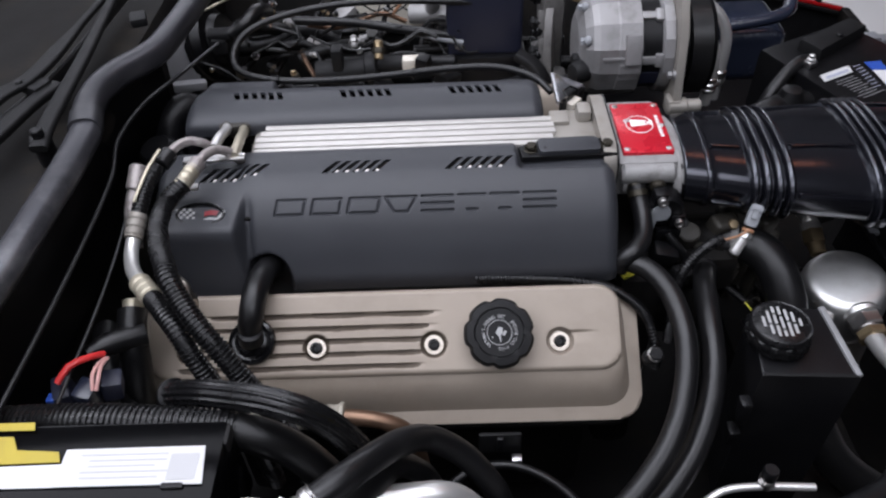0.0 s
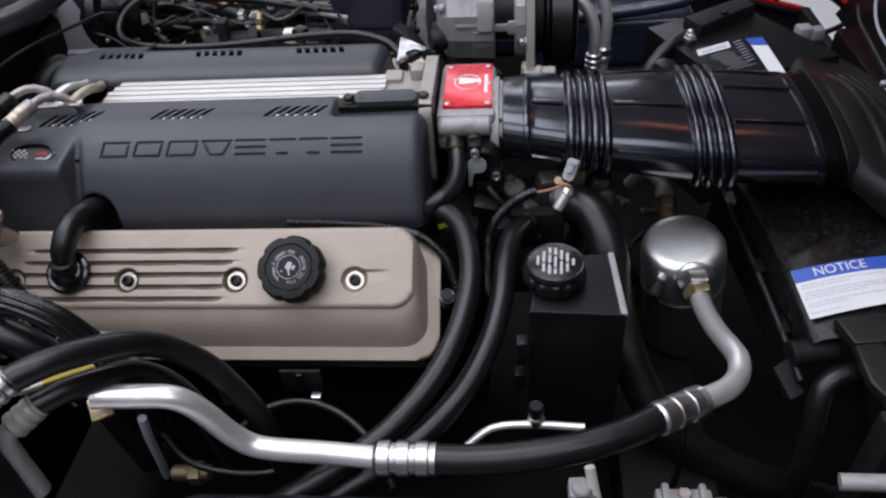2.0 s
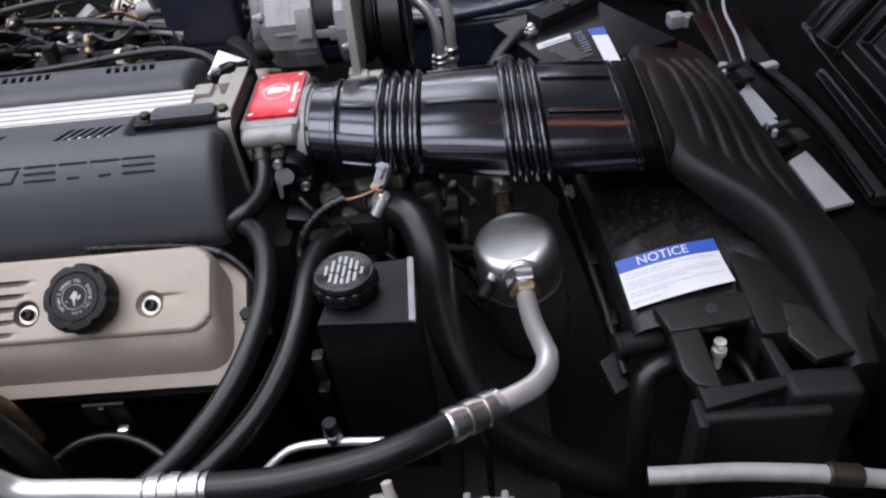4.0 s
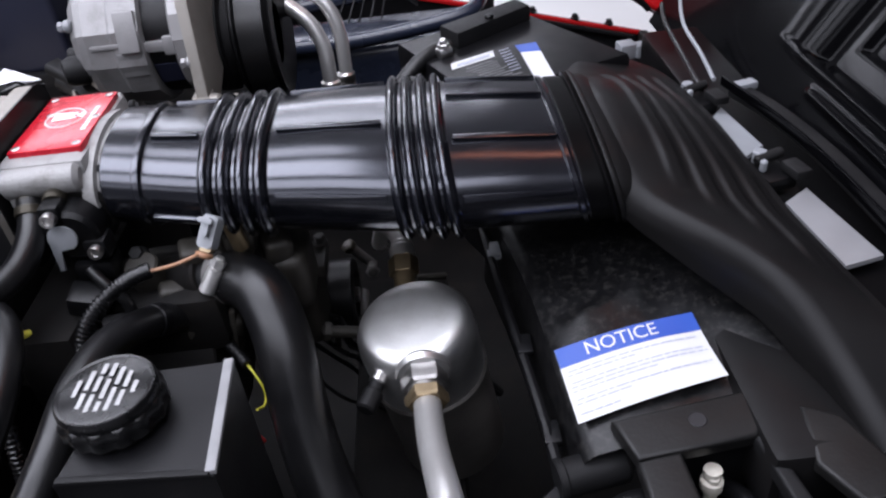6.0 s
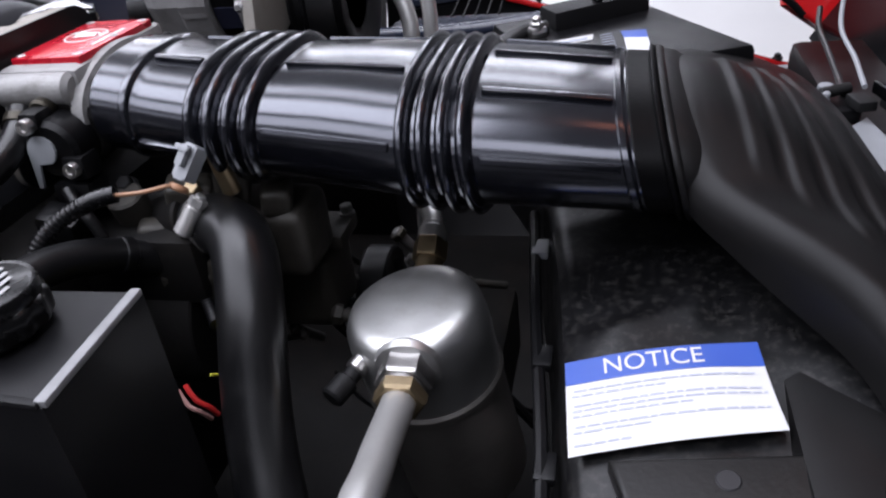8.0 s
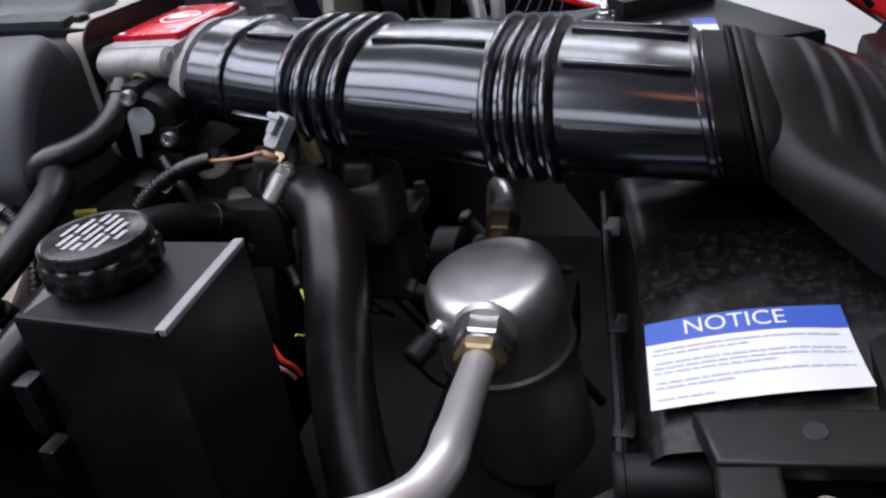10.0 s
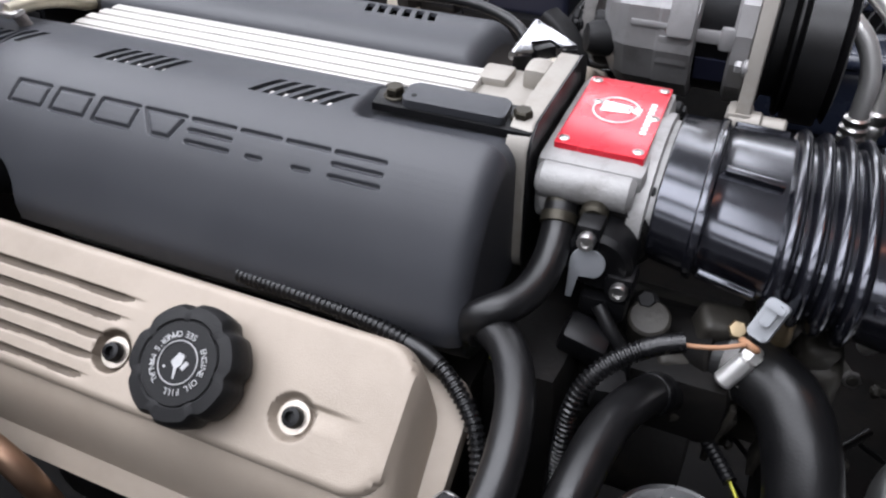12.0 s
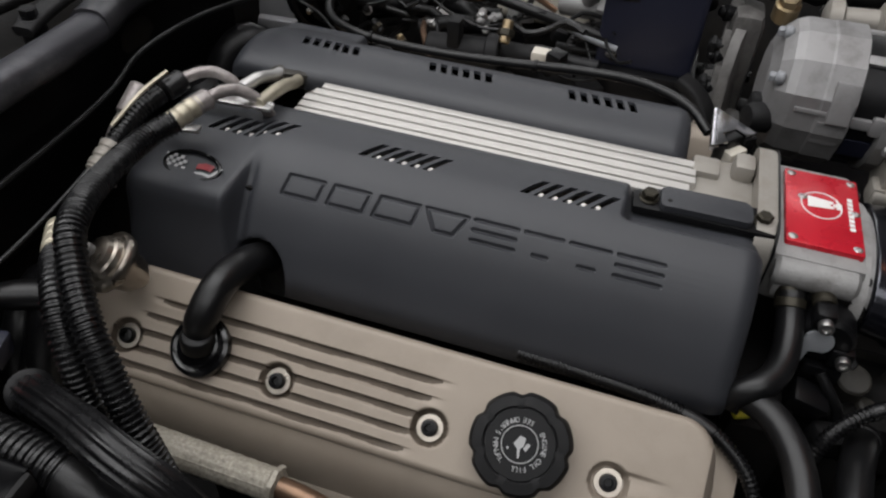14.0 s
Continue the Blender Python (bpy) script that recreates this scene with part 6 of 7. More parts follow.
# battery
bat = thing("battery", (0.57, 0.53, 0.55), "black battery with white and blue labels", "battery")
BL = frame_of((0.545, 0.455, 0.800), (0.86, 0.50, 0), (-0.5, 0.86, 0.0))
part("case", prism([(-0.082, -0.085), (0.082, -0.11), (0.085, 0.075), (-0.066, 0.085)], 0.19, BL @ pose(0, 0, -0.19), 0.006), M_PLASTIC, bat)
part("ledge", prism([(0.509, 0.458), (0.592, 0.519), (0.580, 0.545), (0.492, 0.488)], 0.017, pose(0, 0, 0.800), 0.004), M_DULL, bat, "dusty grey ledge")
part("ledge_boss", cyl((0.545, 0.492, 0.817), (0.545, 0.492, 0.821), 0.005, 14), M_PLASTIC, bat)
flat = pose(0, 0, 0.8001)
part("bar_label", prism([(0.4985, 0.4065), (0.5426, 0.4280), (0.5426, 0.4435), (0.4980, 0.4220)], 0.0006, flat, 0), M_PAPER, bat, "white bar-code label")
part("bar_code", prism([(0.504, 0.4125), (0.538, 0.429), (0.538, 0.4345), (0.504, 0.418)], 0.0004, flat @ pose(0, 0, 0.0006), 0), M_INK, bat)
part("blue_label", prism([(0.5690, 0.4305), (0.5890, 0.4285), (0.5878, 0.4524), (0.5660, 0.4500)], 0.0006, flat, 0), M_BLUE, bat, "blue label")
part("white_label", prism([(0.5741, 0.355), (0.5925, 0.3575), (0.5890, 0.4285), (0.5690, 0.4305)], 0.0006, flat, 0), M_PAPER, bat, "white label")
random.seed(11)
for k in range(9):
    part("print_bar", prism(rrect(0.030 + random.uniform(-0.006, 0.006), 0.0010, 0.0002, 1, random.uniform(-0.003, 0.003), 0), 0.0004, pose(0.5255 + 0.0025 * k, 0.4115 - 0.0046 * k, 0.8001, 0, 0, 26), 0), M_WORN, bat, "grey printed bar")
for k in range(8):
    part("print_bar", prism(rrect(0.012, 0.0010, 0.0002, 1), 0.0004, pose(0.5535 + 0.0008 * k, 0.4430 - 0.0072 * k, 0.8001, 0, 0, 26), 0), M_INK, bat, "grey printed bar")
part("terminal", join(box((0.493, 0.446, 0.804), (0.016, 0.012, 0.010), 0.003, rot=(0, 0, 30)), cyl((0.493, 0.446, 0.80), (0.493, 0.446, 0.818), 0.004), hexa((0.493, 0.446, 0.806), (0.493, 0.446, 0.813), 0.0065)), M_STEEL, bat, "bright battery terminal")
cab = thing("battery_cable", (0.5, 0.45, 0.7), "black rubber covered battery cable", "cable")
part("cable", tube([(0.500, 0.460, 0.801), (0.482, 0.452, 0.802), (0.462, 0.438, 0.794), (0.44, 0.42, 0.775), (0.42, 0.40, 0.74)], 0.009, 12), M_RUBBER, cab)

# tray beyond, far inner wing with its red edge, strut
tray = thing("coolant_tray", (0.42, 0.70, 0.65), "dark glossy moulded tray holding loose wires", "tray")
part("shell", box((0.41, 0.70, 0.70), (0.28, 0.12, 0.09), 0.02, 4), M_BLUEPL, tray)
part("rim", tube([(0.28, 0.64, 0.752), (0.40, 0.635, 0.756), (0.52, 0.64, 0.77), (0.55, 0.67, 0.78), (0.55, 0.74, 0.78), (0.45, 0.765, 0.775), (0.28, 0.765, 0.76)], 0.010, 12), M_BLUEPL, tray)
for k in range(5):
    part("wire", tube([(0.36 + 0.015 * k, 0.70, 0.755), (0.39 + 0.012 * k, 0.72 + 0.008 * (k % 2), 0.80), (0.43 + 0.01 * k, 0.73, 0.79), (0.47, 0.72 + 0.01 * k, 0.762)], 0.0015, 6), M_PLASTIC, tray)
wing = thing("far_inner_wing", (0.4, 0.95, 0.3), "black inner wing panel with a red painted edge", "body panel")
EDGE_A, EDGE_B = Vector((0.20, 0.975, 0.766)), Vector((0.905, 1.157, 0.5115))


def wing_point(u, v):
    """From the painted edge down and inwards to the chassis tray."""
    p = EDGE_A.lerp(EDGE_B, u) + Vector((0, 0, -0.004))
    return p.lerp(Vector((p.x - 0.05 * (1 - u), 0.86, 0.335)), v) + Vector((0, 0.05 * math.sin(v * math.pi), 0))


part("panel", grid(wing_point, [k / 12 for k in range(13)], [k / 10 for k in range(11)]), M_PLASTIC, wing)
part("rear_apron", grid(lambda x, v: (x, 0.86 + 0.10 * v * v, 0.335 + (0.42 + 0.02 * math.sin(9 * x)) * v), [-0.5 + 0.07 * k for k in range(11)], [k / 6 for k in range(7)]), M_DEEP, wing)
part("front_apron", box((0.905, 0.74, 0.42), (0.02, 0.82, 0.20), 0.006), M_DEEP, wing)
part("panel_back", grid(lambda u, v: EDGE_A.lerp(EDGE_B, u) + Vector((0, 0.016, -0.004 - 0.4 * v)), [0, 1], [0, 1]), M_CARRED, wing, "red painted outer side")
part("red_edge", ribbon([EDGE_A, EDGE_A.lerp(EDGE_B, 0.5), EDGE_B], 0.016, 0.008, 0.002, 0.05), M_CARRED, wing, "red painted edge")
part("seal_lip", ribbon([EDGE_A.lerp(EDGE_B, 0.6) + Vector((0, -0.016, -0.004)), EDGE_A.lerp(EDGE_B, 0.97) + Vector((0, -0.016, -0.006))], 0.010, 0.008, 0.002, 0.05), M_DULL, wing)
for k in (0.28, 0.42, 0.55, 0.68, 0.80, 0.90):
    foot = EDGE_A.lerp(EDGE_B, k)
    part("stud", join(cyl(foot, foot + Vector((0, 0, 0.016)), 0.006, 12), hexa(foot + Vector((0, 0, 0.004)), foot + Vector((0, 0, 0.010)), 0.009)), M_PLASTIC, wing)
strut = thing("hood_strut", (0.585, 1.03, 0.6), "black gas strut standing beside the battery", "strut")
part("rod", cyl((0.585, 1.03, 0.60), (0.62, 1.05, 1.35), 0.015, 16), M_PLASTIC, strut)
part("collar", cyl((0.589, 1.032, 0.69), (0.590, 1.033, 0.71), 0.019, 16), M_PLASTIC, strut)
# front: radiator support and lifted bonnet
sup = thing("radiator_support", (0.77, 0.2, 0.5), "black radiator support with pale seal strips", "body panel")
part("beam", box((0.80, 0.06, 0.675), (0.13, 1.06, 0.14), 0.012), M_BEAM, sup)
part("seal", prism([(0.729, 0.33), (0.734, 0.258), (0.757, 0.275), (0.748, 0.352)], 0.004, pose(0, 0, 0.752), 0.001), M_GREY, sup, "grey seal strip")
part("seal", prism([(0.739, 0.187), (0.746, 0.105), (0.776, 0.112), (0.763, 0.204)], 0.004, pose(0, 0, 0.752), 0.001), M_SHIELD, sup, "pale grey seal strip")
part("ledge", ribbon([(0.769, 0.372, 0.762), (0.781, 0.32, 0.764), (0.790, 0.26, 0.764), (0.793, 0.20, 0.764), (0.794, 0.10, 0.764)], 0.017, 0.012, 0.003), M_DULL, sup, "grey ledge strip")
part("ledge_lip", ribbon([(0.759, 0.384, 0.768), (0.770, 0.32, 0.770), (0.779, 0.26, 0.770), (0.783, 0.20, 0.770), (0.785, 0.10, 0.770)], 0.003, 0.010, 0.001), M_HOOD, sup)
part("ledge_end", box((0.774, 0.366, 0.769), (0.022, 0.012, 0.008), 0.002, rot=(0, 0, 15)), M_GREY, sup)
for y, x in ((0.361, 0.727), (0.224, 0.742)):
    part("clamp", box((x, y, 0.758), (0.026, 0.034, 0.012), 0.003, rot=(0, 0, 12)), M_PLASTIC, sup)
    part("clamp_lever", join(box((x + 0.014, y - 0.012, 0.769), (0.014, 0.022, 0.008), 0.002, rot=(0, 0, 12)), cyl((x - 0.012, y + 0.004, 0.770), (x + 0.012, y + 0.012, 0.772), 0.0045, 12)), M_DULL, sup)
    part("clamp_pin", join(hexa((x - 0.006, y + 0.012, 0.764), (x - 0.006, y + 0.012, 0.775), 0.006), cyl((x - 0.008, y - 0.002, 0.764), (x - 0.008, y - 0.002, 0.774), 0.003, 10)), M_GREY, sup, "grey clamp pin")
hood = thing("bonnet", (1.3, 0.2, 0.7), "lifted clamshell bonnet with a gloss black underside and red paint", "bonnet")
BN = frame_of((1.02, 0.1, 1.08), (0, -1, 0), (0.55, 0, 0.84))


def hood_point(u, v):
    """The underside: a shell with a stepped recess."""
    d = min(u + 0.276, 0.40 - u, v + 0.349, 0.34 - v)
    h = -0.022 * smooth01((d - 0.002) / 0.008) - 0.010 * smooth01((d - 0.030) / 0.006) + 0.004 * (1 - smooth01(abs(d) / 0.006))
    h += 0.008 * (1 - smooth01(abs(v + 0.367) / 0.006)) * smooth01((u + 0.24) / 0.02)
    return BN @ Vector((u, v, h))


def fine_steps(lo, hi, marks, coarse=0.03, fine=0.002):
    out, x = [], lo
    while x < hi:
        out.append(x)
        x += fine if any(abs(x - m) < 0.046 for m in marks) else coarse
    return out + [hi]


part("underside", grid(hood_point, fine_steps(-0.60, 0.68, (-0.25, 0.38)), fine_steps(-0.44, 0.43, (-0.345, 0.32))), M_HOOD, hood, "gloss black moulded underside", angle=60)
part("skin", prism(rrect(1.34, 0.9, 0.06), 0.008, BN @ pose(0.04, 0, -0.06), 0.003), M_CARRED, hood, "red painted outer skin")
part("red_corner", prism([(0, 0), (0.034, 0.028), (0.052, 0.13), (-0.055, 0.13), (-0.046, 0.034)], 0.03, frame_of((0.800, 0.704, 0.716), (1, 0.1, 0), (0, 0.3, 1)) @ pose(0, 0, -0.03), 0.006, 3), M_CARRED, hood, "red painted corner")
part("corner_seal", ribbon([(0.704, 0.604, 0.802), (0.722, 0.602, 0.789), (0.738, 0.600, 0.776), (0.747, 0.600, 0.766)], 0.008, 0.007, 0.002), M_PLASTIC, hood)
harn = thing("bonnet_harness", (0.76, 0.5, 0.76), "thin grey wiring running from the bonnet corner to the clamps", "wiring loom")
part("wire", tube([(0.785, 0.60, 0.80), (0.775, 0.57, 0.782), (0.765, 0.52, 0.772), (0.763, 0.46, 0.766), (0.757, 0.40, 0.762)], 0.0022, 8), M_GREY, harn)
part("wire", tube([(0.76, 0.59, 0.775), (0.752, 0.55, 0.768), (0.748, 0.49, 0.764), (0.742, 0.42, 0.762), (0.736, 0.375, 0.765)], 0.0028, 8), M_PLASTIC, harn)
part("plug", join(box((0.778, 0.802, 0.631), (0.026, 0.026, 0.024), 0.004, rot=(0, 0, 8)), box((0.800, 0.799, 0.630), (0.020, 0.022, 0.020), 0.003, rot=(0, 0, 8))), M_GREY, harn, "pale grey connector")
part("lead", tube([(0.808, 0.798, 0.630), (0.826, 0.78, 0.650), (0.828, 0.74, 0.69), (0.812, 0.715, 0.725)], 0.005, 8), M_PLASTIC, harn)

# ---------------------------------------------------------------- jumble behind the far cover
inner = thing("far_wheel_arch", (-0.1, 0.75, 0.4), "black plastic wheel arch liner", "body panel")
part("liner", grid(lambda u, v: (u, 0.62 + 0.16 * v + 0.02 * math.sin(5 * u), 0.62 + 0.34 * math.sin(v * 1.3) + 0.03 * math.sin(7 * u + 3 * v)), [-0.42 + 0.70 * k / 20 for k in range(21)], [k / 12 for k in range(13)]), M_DEEP, inner)
loop = thing("heater_control_cable", (-0.1, 0.36, 0.84), "black cable looping behind the far cover", "cable")
part("cable", tube([(0.06, 0.47, 0.895), (-0.02, 0.46, 0.905), (-0.10, 0.45, 0.910), (-0.17, 0.435, 0.907), (-0.217, 0.412, 0.900), (-0.236, 0.39, 0.885), (-0.228, 0.365, 0.872), (-0.185, 0.348, 0.868), (-0.12, 0.343, 0.868), (-0.05, 0.342, 0.872), (0.02, 0.342, 0.878), (0.075, 0.338, 0.880), (0.115, 0.322, 0.876), (0.135, 0.30, 0.868)], 0.0042, 10), M_RUBBER, loop)
for xa, ya, za in ((-0.18, 0.347, 0.868), (-0.02, 0.342, 0.874)):
    part("tie", lathe([(0.0045, -0.0015), (0.0056, -0.0015), (0.0056, 0.0015), (0.0045, 0.0015)], (xa, ya, za), (1, 0, 0.02), 14), M_PLASTIC, loop)
conn = thing("wire_connector", (-0.03, 0.43, 0.8), "ivory connector on the far wiring", "connector")
part("shell", join(cyl((-0.036, 0.425, 0.838), (-0.008, 0.425, 0.840), 0.010, 16), box((-0.03, 0.42, 0.842), (0.016, 0.016, 0.016), 0.003)), M_IVORY, conn)
part("boot", cyl((-0.075, 0.43, 0.836), (-0.036, 0.426, 0.838), 0.0105, 16), M_DULL, conn)
part("boot", cyl((-0.008, 0.425, 0.84), (0.03, 0.42, 0.842), 0.008, 14), M_PLASTIC, conn)
inj = thing("fuel_pipe_cluster", (-0.05, 0.46, 0.78), "black pipes and valve bodies on the far side", "pipe")
part("body", join(cyl((-0.15, 0.43, 0.825), (-0.085, 0.43, 0.83), 0.016, 20), cyl((-0.085, 0.43, 0.83), (-0.07, 0.43, 0.832), 0.021, 20), box((-0.12, 0.425, 0.85), (0.014, 0.02, 0.03), 0.004)), M_DULL, inj)
part("pipe", tube([(-0.18, 0.50, 0.865), (-0.10, 0.485, 0.866), (-0.03, 0.475, 0.858), (0.03, 0.47, 0.85)], 0.006, 12), M_RUBBER, inj)
part("pipe", tube([(-0.06, 0.485, 0.862), (0.0, 0.47, 0.85), (0.04, 0.465, 0.843)], 0.004, 10), M_GREY, inj)
part("tee", join(cyl((-0.03, 0.52, 0.858), (0.02, 0.51, 0.862), 0.013, 16), cyl((-0.0, 0.515, 0.86), (0.002, 0.50, 0.89), 0.010, 14), hexa((0.012, 0.511, 0.862), (0.022, 0.509, 0.862), 0.017)), M_CAST, inj, "cast metal tee")
part("stud", cyl((-0.094, 0.45, 0.845), (-0.094, 0.444, 0.848), 0.004, 10), M_WHITE, inj, "white cap")
part("copper_wire", tube([(-0.05, 0.50, 0.87), (-0.04, 0.495, 0.885), (-0.035, 0.50, 0.89), (-0.03, 0.505, 0.88)], 0.002, 6), M_ORANGE, inj)
boost = thing("brake_servo", (-0.30, 0.45, 0.80), "black brake servo drum with a grey heat shield", "servo")
part("drum", lathe([(0.02, -0.03), (0.040, -0.028), (0.044, -0.022), (0.046, -0.012), (0.0495, -0.010), (0.0495, -0.004), (0.046, -0.002), (0.044, 0.010), (0.034, 0.014), (0.032, 0.024), (0.012, 0.026), (0.011, 0.034), (0.0001, 0.034)], (-0.285, 0.455, 0.862), (0.95, -0.1, 0.2), 40), M_PLASTIC, boost)
part("nozzle", join(cyl((-0.275, 0.43, 0.885), (-0.245, 0.425, 0.888), 0.009, 14), box((-0.262, 0.43, 0.875), (0.02, 0.03, 0.02), 0.004)), M_DULL, boost)
part("shield", prism([(-0.022, -0.050), (0.012, -0.042), (0.026, -0.01), (0.024, 0.042), (0.002, 0.046), (-0.014, 0.012)], 0.003, frame_of((-0.318, 0.405, 0.868), (0.8, 0.5, 0.25), (0.2, 0.3, 0.9)), 0.001), M_SHIELD, boost, "grey heat shield")
part("shield_tab", box((-0.30, 0.385, 0.842), (0.04, 0.012, 0.012), 0.003, rot=(0, 8, 20)), M_SHIELD, boost)
part("hose", tube([(-0.245, 0.425, 0.888), (-0.225, 0.43, 0.90), (-0.215, 0.45, 0.905), (-0.21, 0.48, 0.89)], 0.009, 12), M_RUBBER, boost)
part("wire", tube([(-0.29, 0.46, 0.90), (-0.26, 0.455, 0.915), (-0.235, 0.46, 0.922), (-0.215, 0.47, 0.912)], 0.0018, 6), M_OLDPIPE, boost, "pale yellow wire")
lid2 = thing("washer_bottle", (-0.06, 0.62, 0.75), "pale plastic washer bottle", "bottle")
part("bottle", box((-0.07, 0.66, 0.80), (0.12, 0.05, 0.06), 0.015, 3), M_IVORY, lid2)
rearcan = thing("rear_elbow", (-0.27, 0.3, 0.8), "black rubber elbow at the rear of the plenum", "hose")
part("elbow", tube([(-0.262, 0.295, 0.86), (-0.275, 0.29, 0.872), (-0.288, 0.275, 0.865), (-0.292, 0.262, 0.84), (-0.29, 0.255, 0.80)], 0.017, 18), M_PLASTIC, rearcan)
part("bellows", lathe([(0.016 + 0.005 * (k % 2), 0.006 * k) for k in range(9)], (-0.285, 0.235, 0.82), (-0.2, -0.2, 1), 28), M_PLASTIC, rearcan)
random.seed(21)
for k in range(26):
    x0, y0 = random.uniform(-0.30, 0.10), random.uniform(0.38, 0.58)
    z0 = 0.80 + 0.10 * (y0 - 0.38) + random.uniform(-0.04, 0.02)
    ln = random.uniform(0.06, 0.2)
    a = random.uniform(-0.5, 0.5) if random.random() < 0.7 else 1.4
    pts = [(x0 + ln * t * math.cos(a), y0 + ln * t * math.sin(a) * 0.6 + random.uniform(-0.008, 0.008), z0 + random.uniform(-0.012, 0.012)) for t in (0, 0.33, 0.66, 1)]
    r = random.choice((0.003, 0.0045, 0.006, 0.010, 0.014))
    hz = thing("bay_hose", pts[0], "black rubber hose in the far wiring jumble", "hose", "far hoses")
    part("hose", tube(pts, r, 10, 0.012), random.choice((M_RUBBER, M_RUBBER, M_PLASTIC, M_DULL)), hz)
for k in range(14):
    c = (random.uniform(-0.28, 0.12), random.uniform(0.40, 0.56), random.uniform(0.80, 0.855))
    d = (random.uniform(0.014, 0.035), random.uniform(0.012, 0.025), random.uniform(0.012, 0.03))
    bx = thing("bay_connector", c, "small black wiring connector in the far jumble", "connector", "far connectors")
    part("shell", box(c, d, 0.003, rot=(random.uniform(-30, 30), random.uniform(-30, 30), random.uniform(0, 90))), random.choice((M_PLASTIC, M_DULL, M_DULL, M_CAST)), bx)

random.seed(34)
for k in range(40):
    x0, y0 = random.uniform(-0.31, 0.06), random.uniform(0.385, 0.60)
    z0 = 0.83 + 0.12 * (y0 - 0.38) + random.uniform(-0.015, 0.02)
    ln, a = random.uniform(0.04, 0.15), random.choice((random.uniform(-0.6, 0.6), random.uniform(1.0, 2.1)))
    pts = [(x0 + ln * t * math.cos(a), y0 + ln * t * math.sin(a) * 0.7 + random.uniform(-0.006, 0.006), z0 + random.uniform(-0.010, 0.012)) for t in (0, 0.25, 0.5, 0.75, 1)]
    wr = thing("bay_wire", pts[0], "thin wire in the far wiring jumble", "wire", "far wires")
    part("wire", tube(pts, random.choice((0.0012, 0.0018, 0.0025, 0.0035)), 7, 0.008), random.choice((M_RUBBER, M_RUBBER, M_PLASTIC, M_PLASTIC, M_RUBBER, M_DULL, M_COPPER)), wr)
for k in range(26):
    c = Vector((random.uniform(-0.30, 0.10), random.uniform(0.39, 0.58), 0))
    c.z = 0.835 + 0.12 * (c.y - 0.38) + random.uniform(-0.02, 0.015)
    d = Vector((random.uniform(-1, 1), random.uniform(-1, 1), random.uniform(0.2, 1))).normalized()
    r = random.uniform(0.0025, 0.006)
    fx2 = thing("bay_fitting", c, "small metal fitting in the far wiring jumble", "pipe fitting", "far fittings")
    part("stem", cyl(c, c + d * r * 4, r, 12), random.choice((M_STEEL, M_CAST, M_BRASS, M_CAST, M_PLASTIC)), fx2)
    part("nut", hexa(c + d * r * 1.2, c + d * r * 2.4, r * 1.5), random.choice((M_STEEL, M_CAST, M_BRONZE)), fx2)

# ---------------------------------------------------------------- rear and near side: cowl, wipers, air conditioning hoses
cowl = thing("cowl_panel", (-0.40, 0.2, 0.6), "dark grey painted cowl rail with a dusty gutter", "body panel")
RAIL = [(-0.255, 0.85, 0.944), (-0.259, 0.60, 0.944), (-0.266, 0.47, 0.944), (-0.2705, 0.40, 0.944), (-0.279, 0.32, 0.944), (-0.285, 0.288, 0.944), (-0.297, 0.266, 0.944), (-0.313, 0.243, 0.944), (-0.3225, 0.215, 0.944), (-0.3225, 0.185, 0.943), (-0.316, 0.158, 0.942)]
LOWRAIL = [(-0.3165, 0.160, 0.942), (-0.3115, 0.142, 0.943), (-0.309, 0.115, 0.9445), (-0.308, 0.08, 0.9455), (-0.3095, 0.04, 0.9455), (-0.313, -0.02, 0.944), (-0.320, -0.10, 0.939), (-0.330, -0.26, 0.928)]
part("rail", ribbon(RAIL, 0.025, 0.026, 0.009), M_RAIL, cowl, "worn dark grey painted rail")
part("lower_rail", ribbon(LOWRAIL, lambda t: 0.027 - 0.004 * t, 0.024, 0.0105), M_BARE, cowl, "rubbed lower rail with bare patches")
part("rail_wall", ribbon([(x - 0.004, y, z - 0.062) for x, y, z in RAIL[5:] + LOWRAIL[2:]], 0.010, 0.105, 0.004), M_BEAM, cowl, "black wall under the rail")
part("joint", ribbon([(-0.3195, 0.170, 0.9435), (-0.3150, 0.154, 0.9435), (-0.3125, 0.144, 0.9440)], 0.029, 0.027, 0.0115), M_RAIL, cowl)
part("gutter", box((-0.47, 0.25, 0.900), (0.30, 1.3, 0.03), 0.01, rot=(0, -5, 0)), M_COWL, cowl)
part("firewall", box((-0.345, 0.25, 0.66), (0.04, 1.3, 0.46), 0.01), M_DEEP, cowl)
part("lip_wire", tube([(-0.30, -0.2, 0.90), (-0.300, -0.05, 0.895), (-0.298, 0.06, 0.897), (-0.298, 0.13, 0.902), (-0.305, 0.18, 0.908), (-0.295, 0.235, 0.912), (-0.272, 0.28, 0.915), (-0.25, 0.38, 0.90)], 0.0022, 8), M_RUBBER, cowl)
part("lip_wire", tube([(-0.285, -0.2, 0.86), (-0.283, -0.08, 0.862), (-0.281, 0.02, 0.868), (-0.282, 0.10, 0.88), (-0.288, 0.16, 0.89)], 0.0016, 8), M_RUBBER, cowl)
ws = thing("windscreen", (-0.75, 0.25, 0.95), "dark windscreen above the cowl", "windscreen")
part("glass", box((-0.80, 0.25, 1.06), (0.5, 1.3, 0.008), 0.002, rot=(0, 30, 0)), M_BLUEPL, ws)
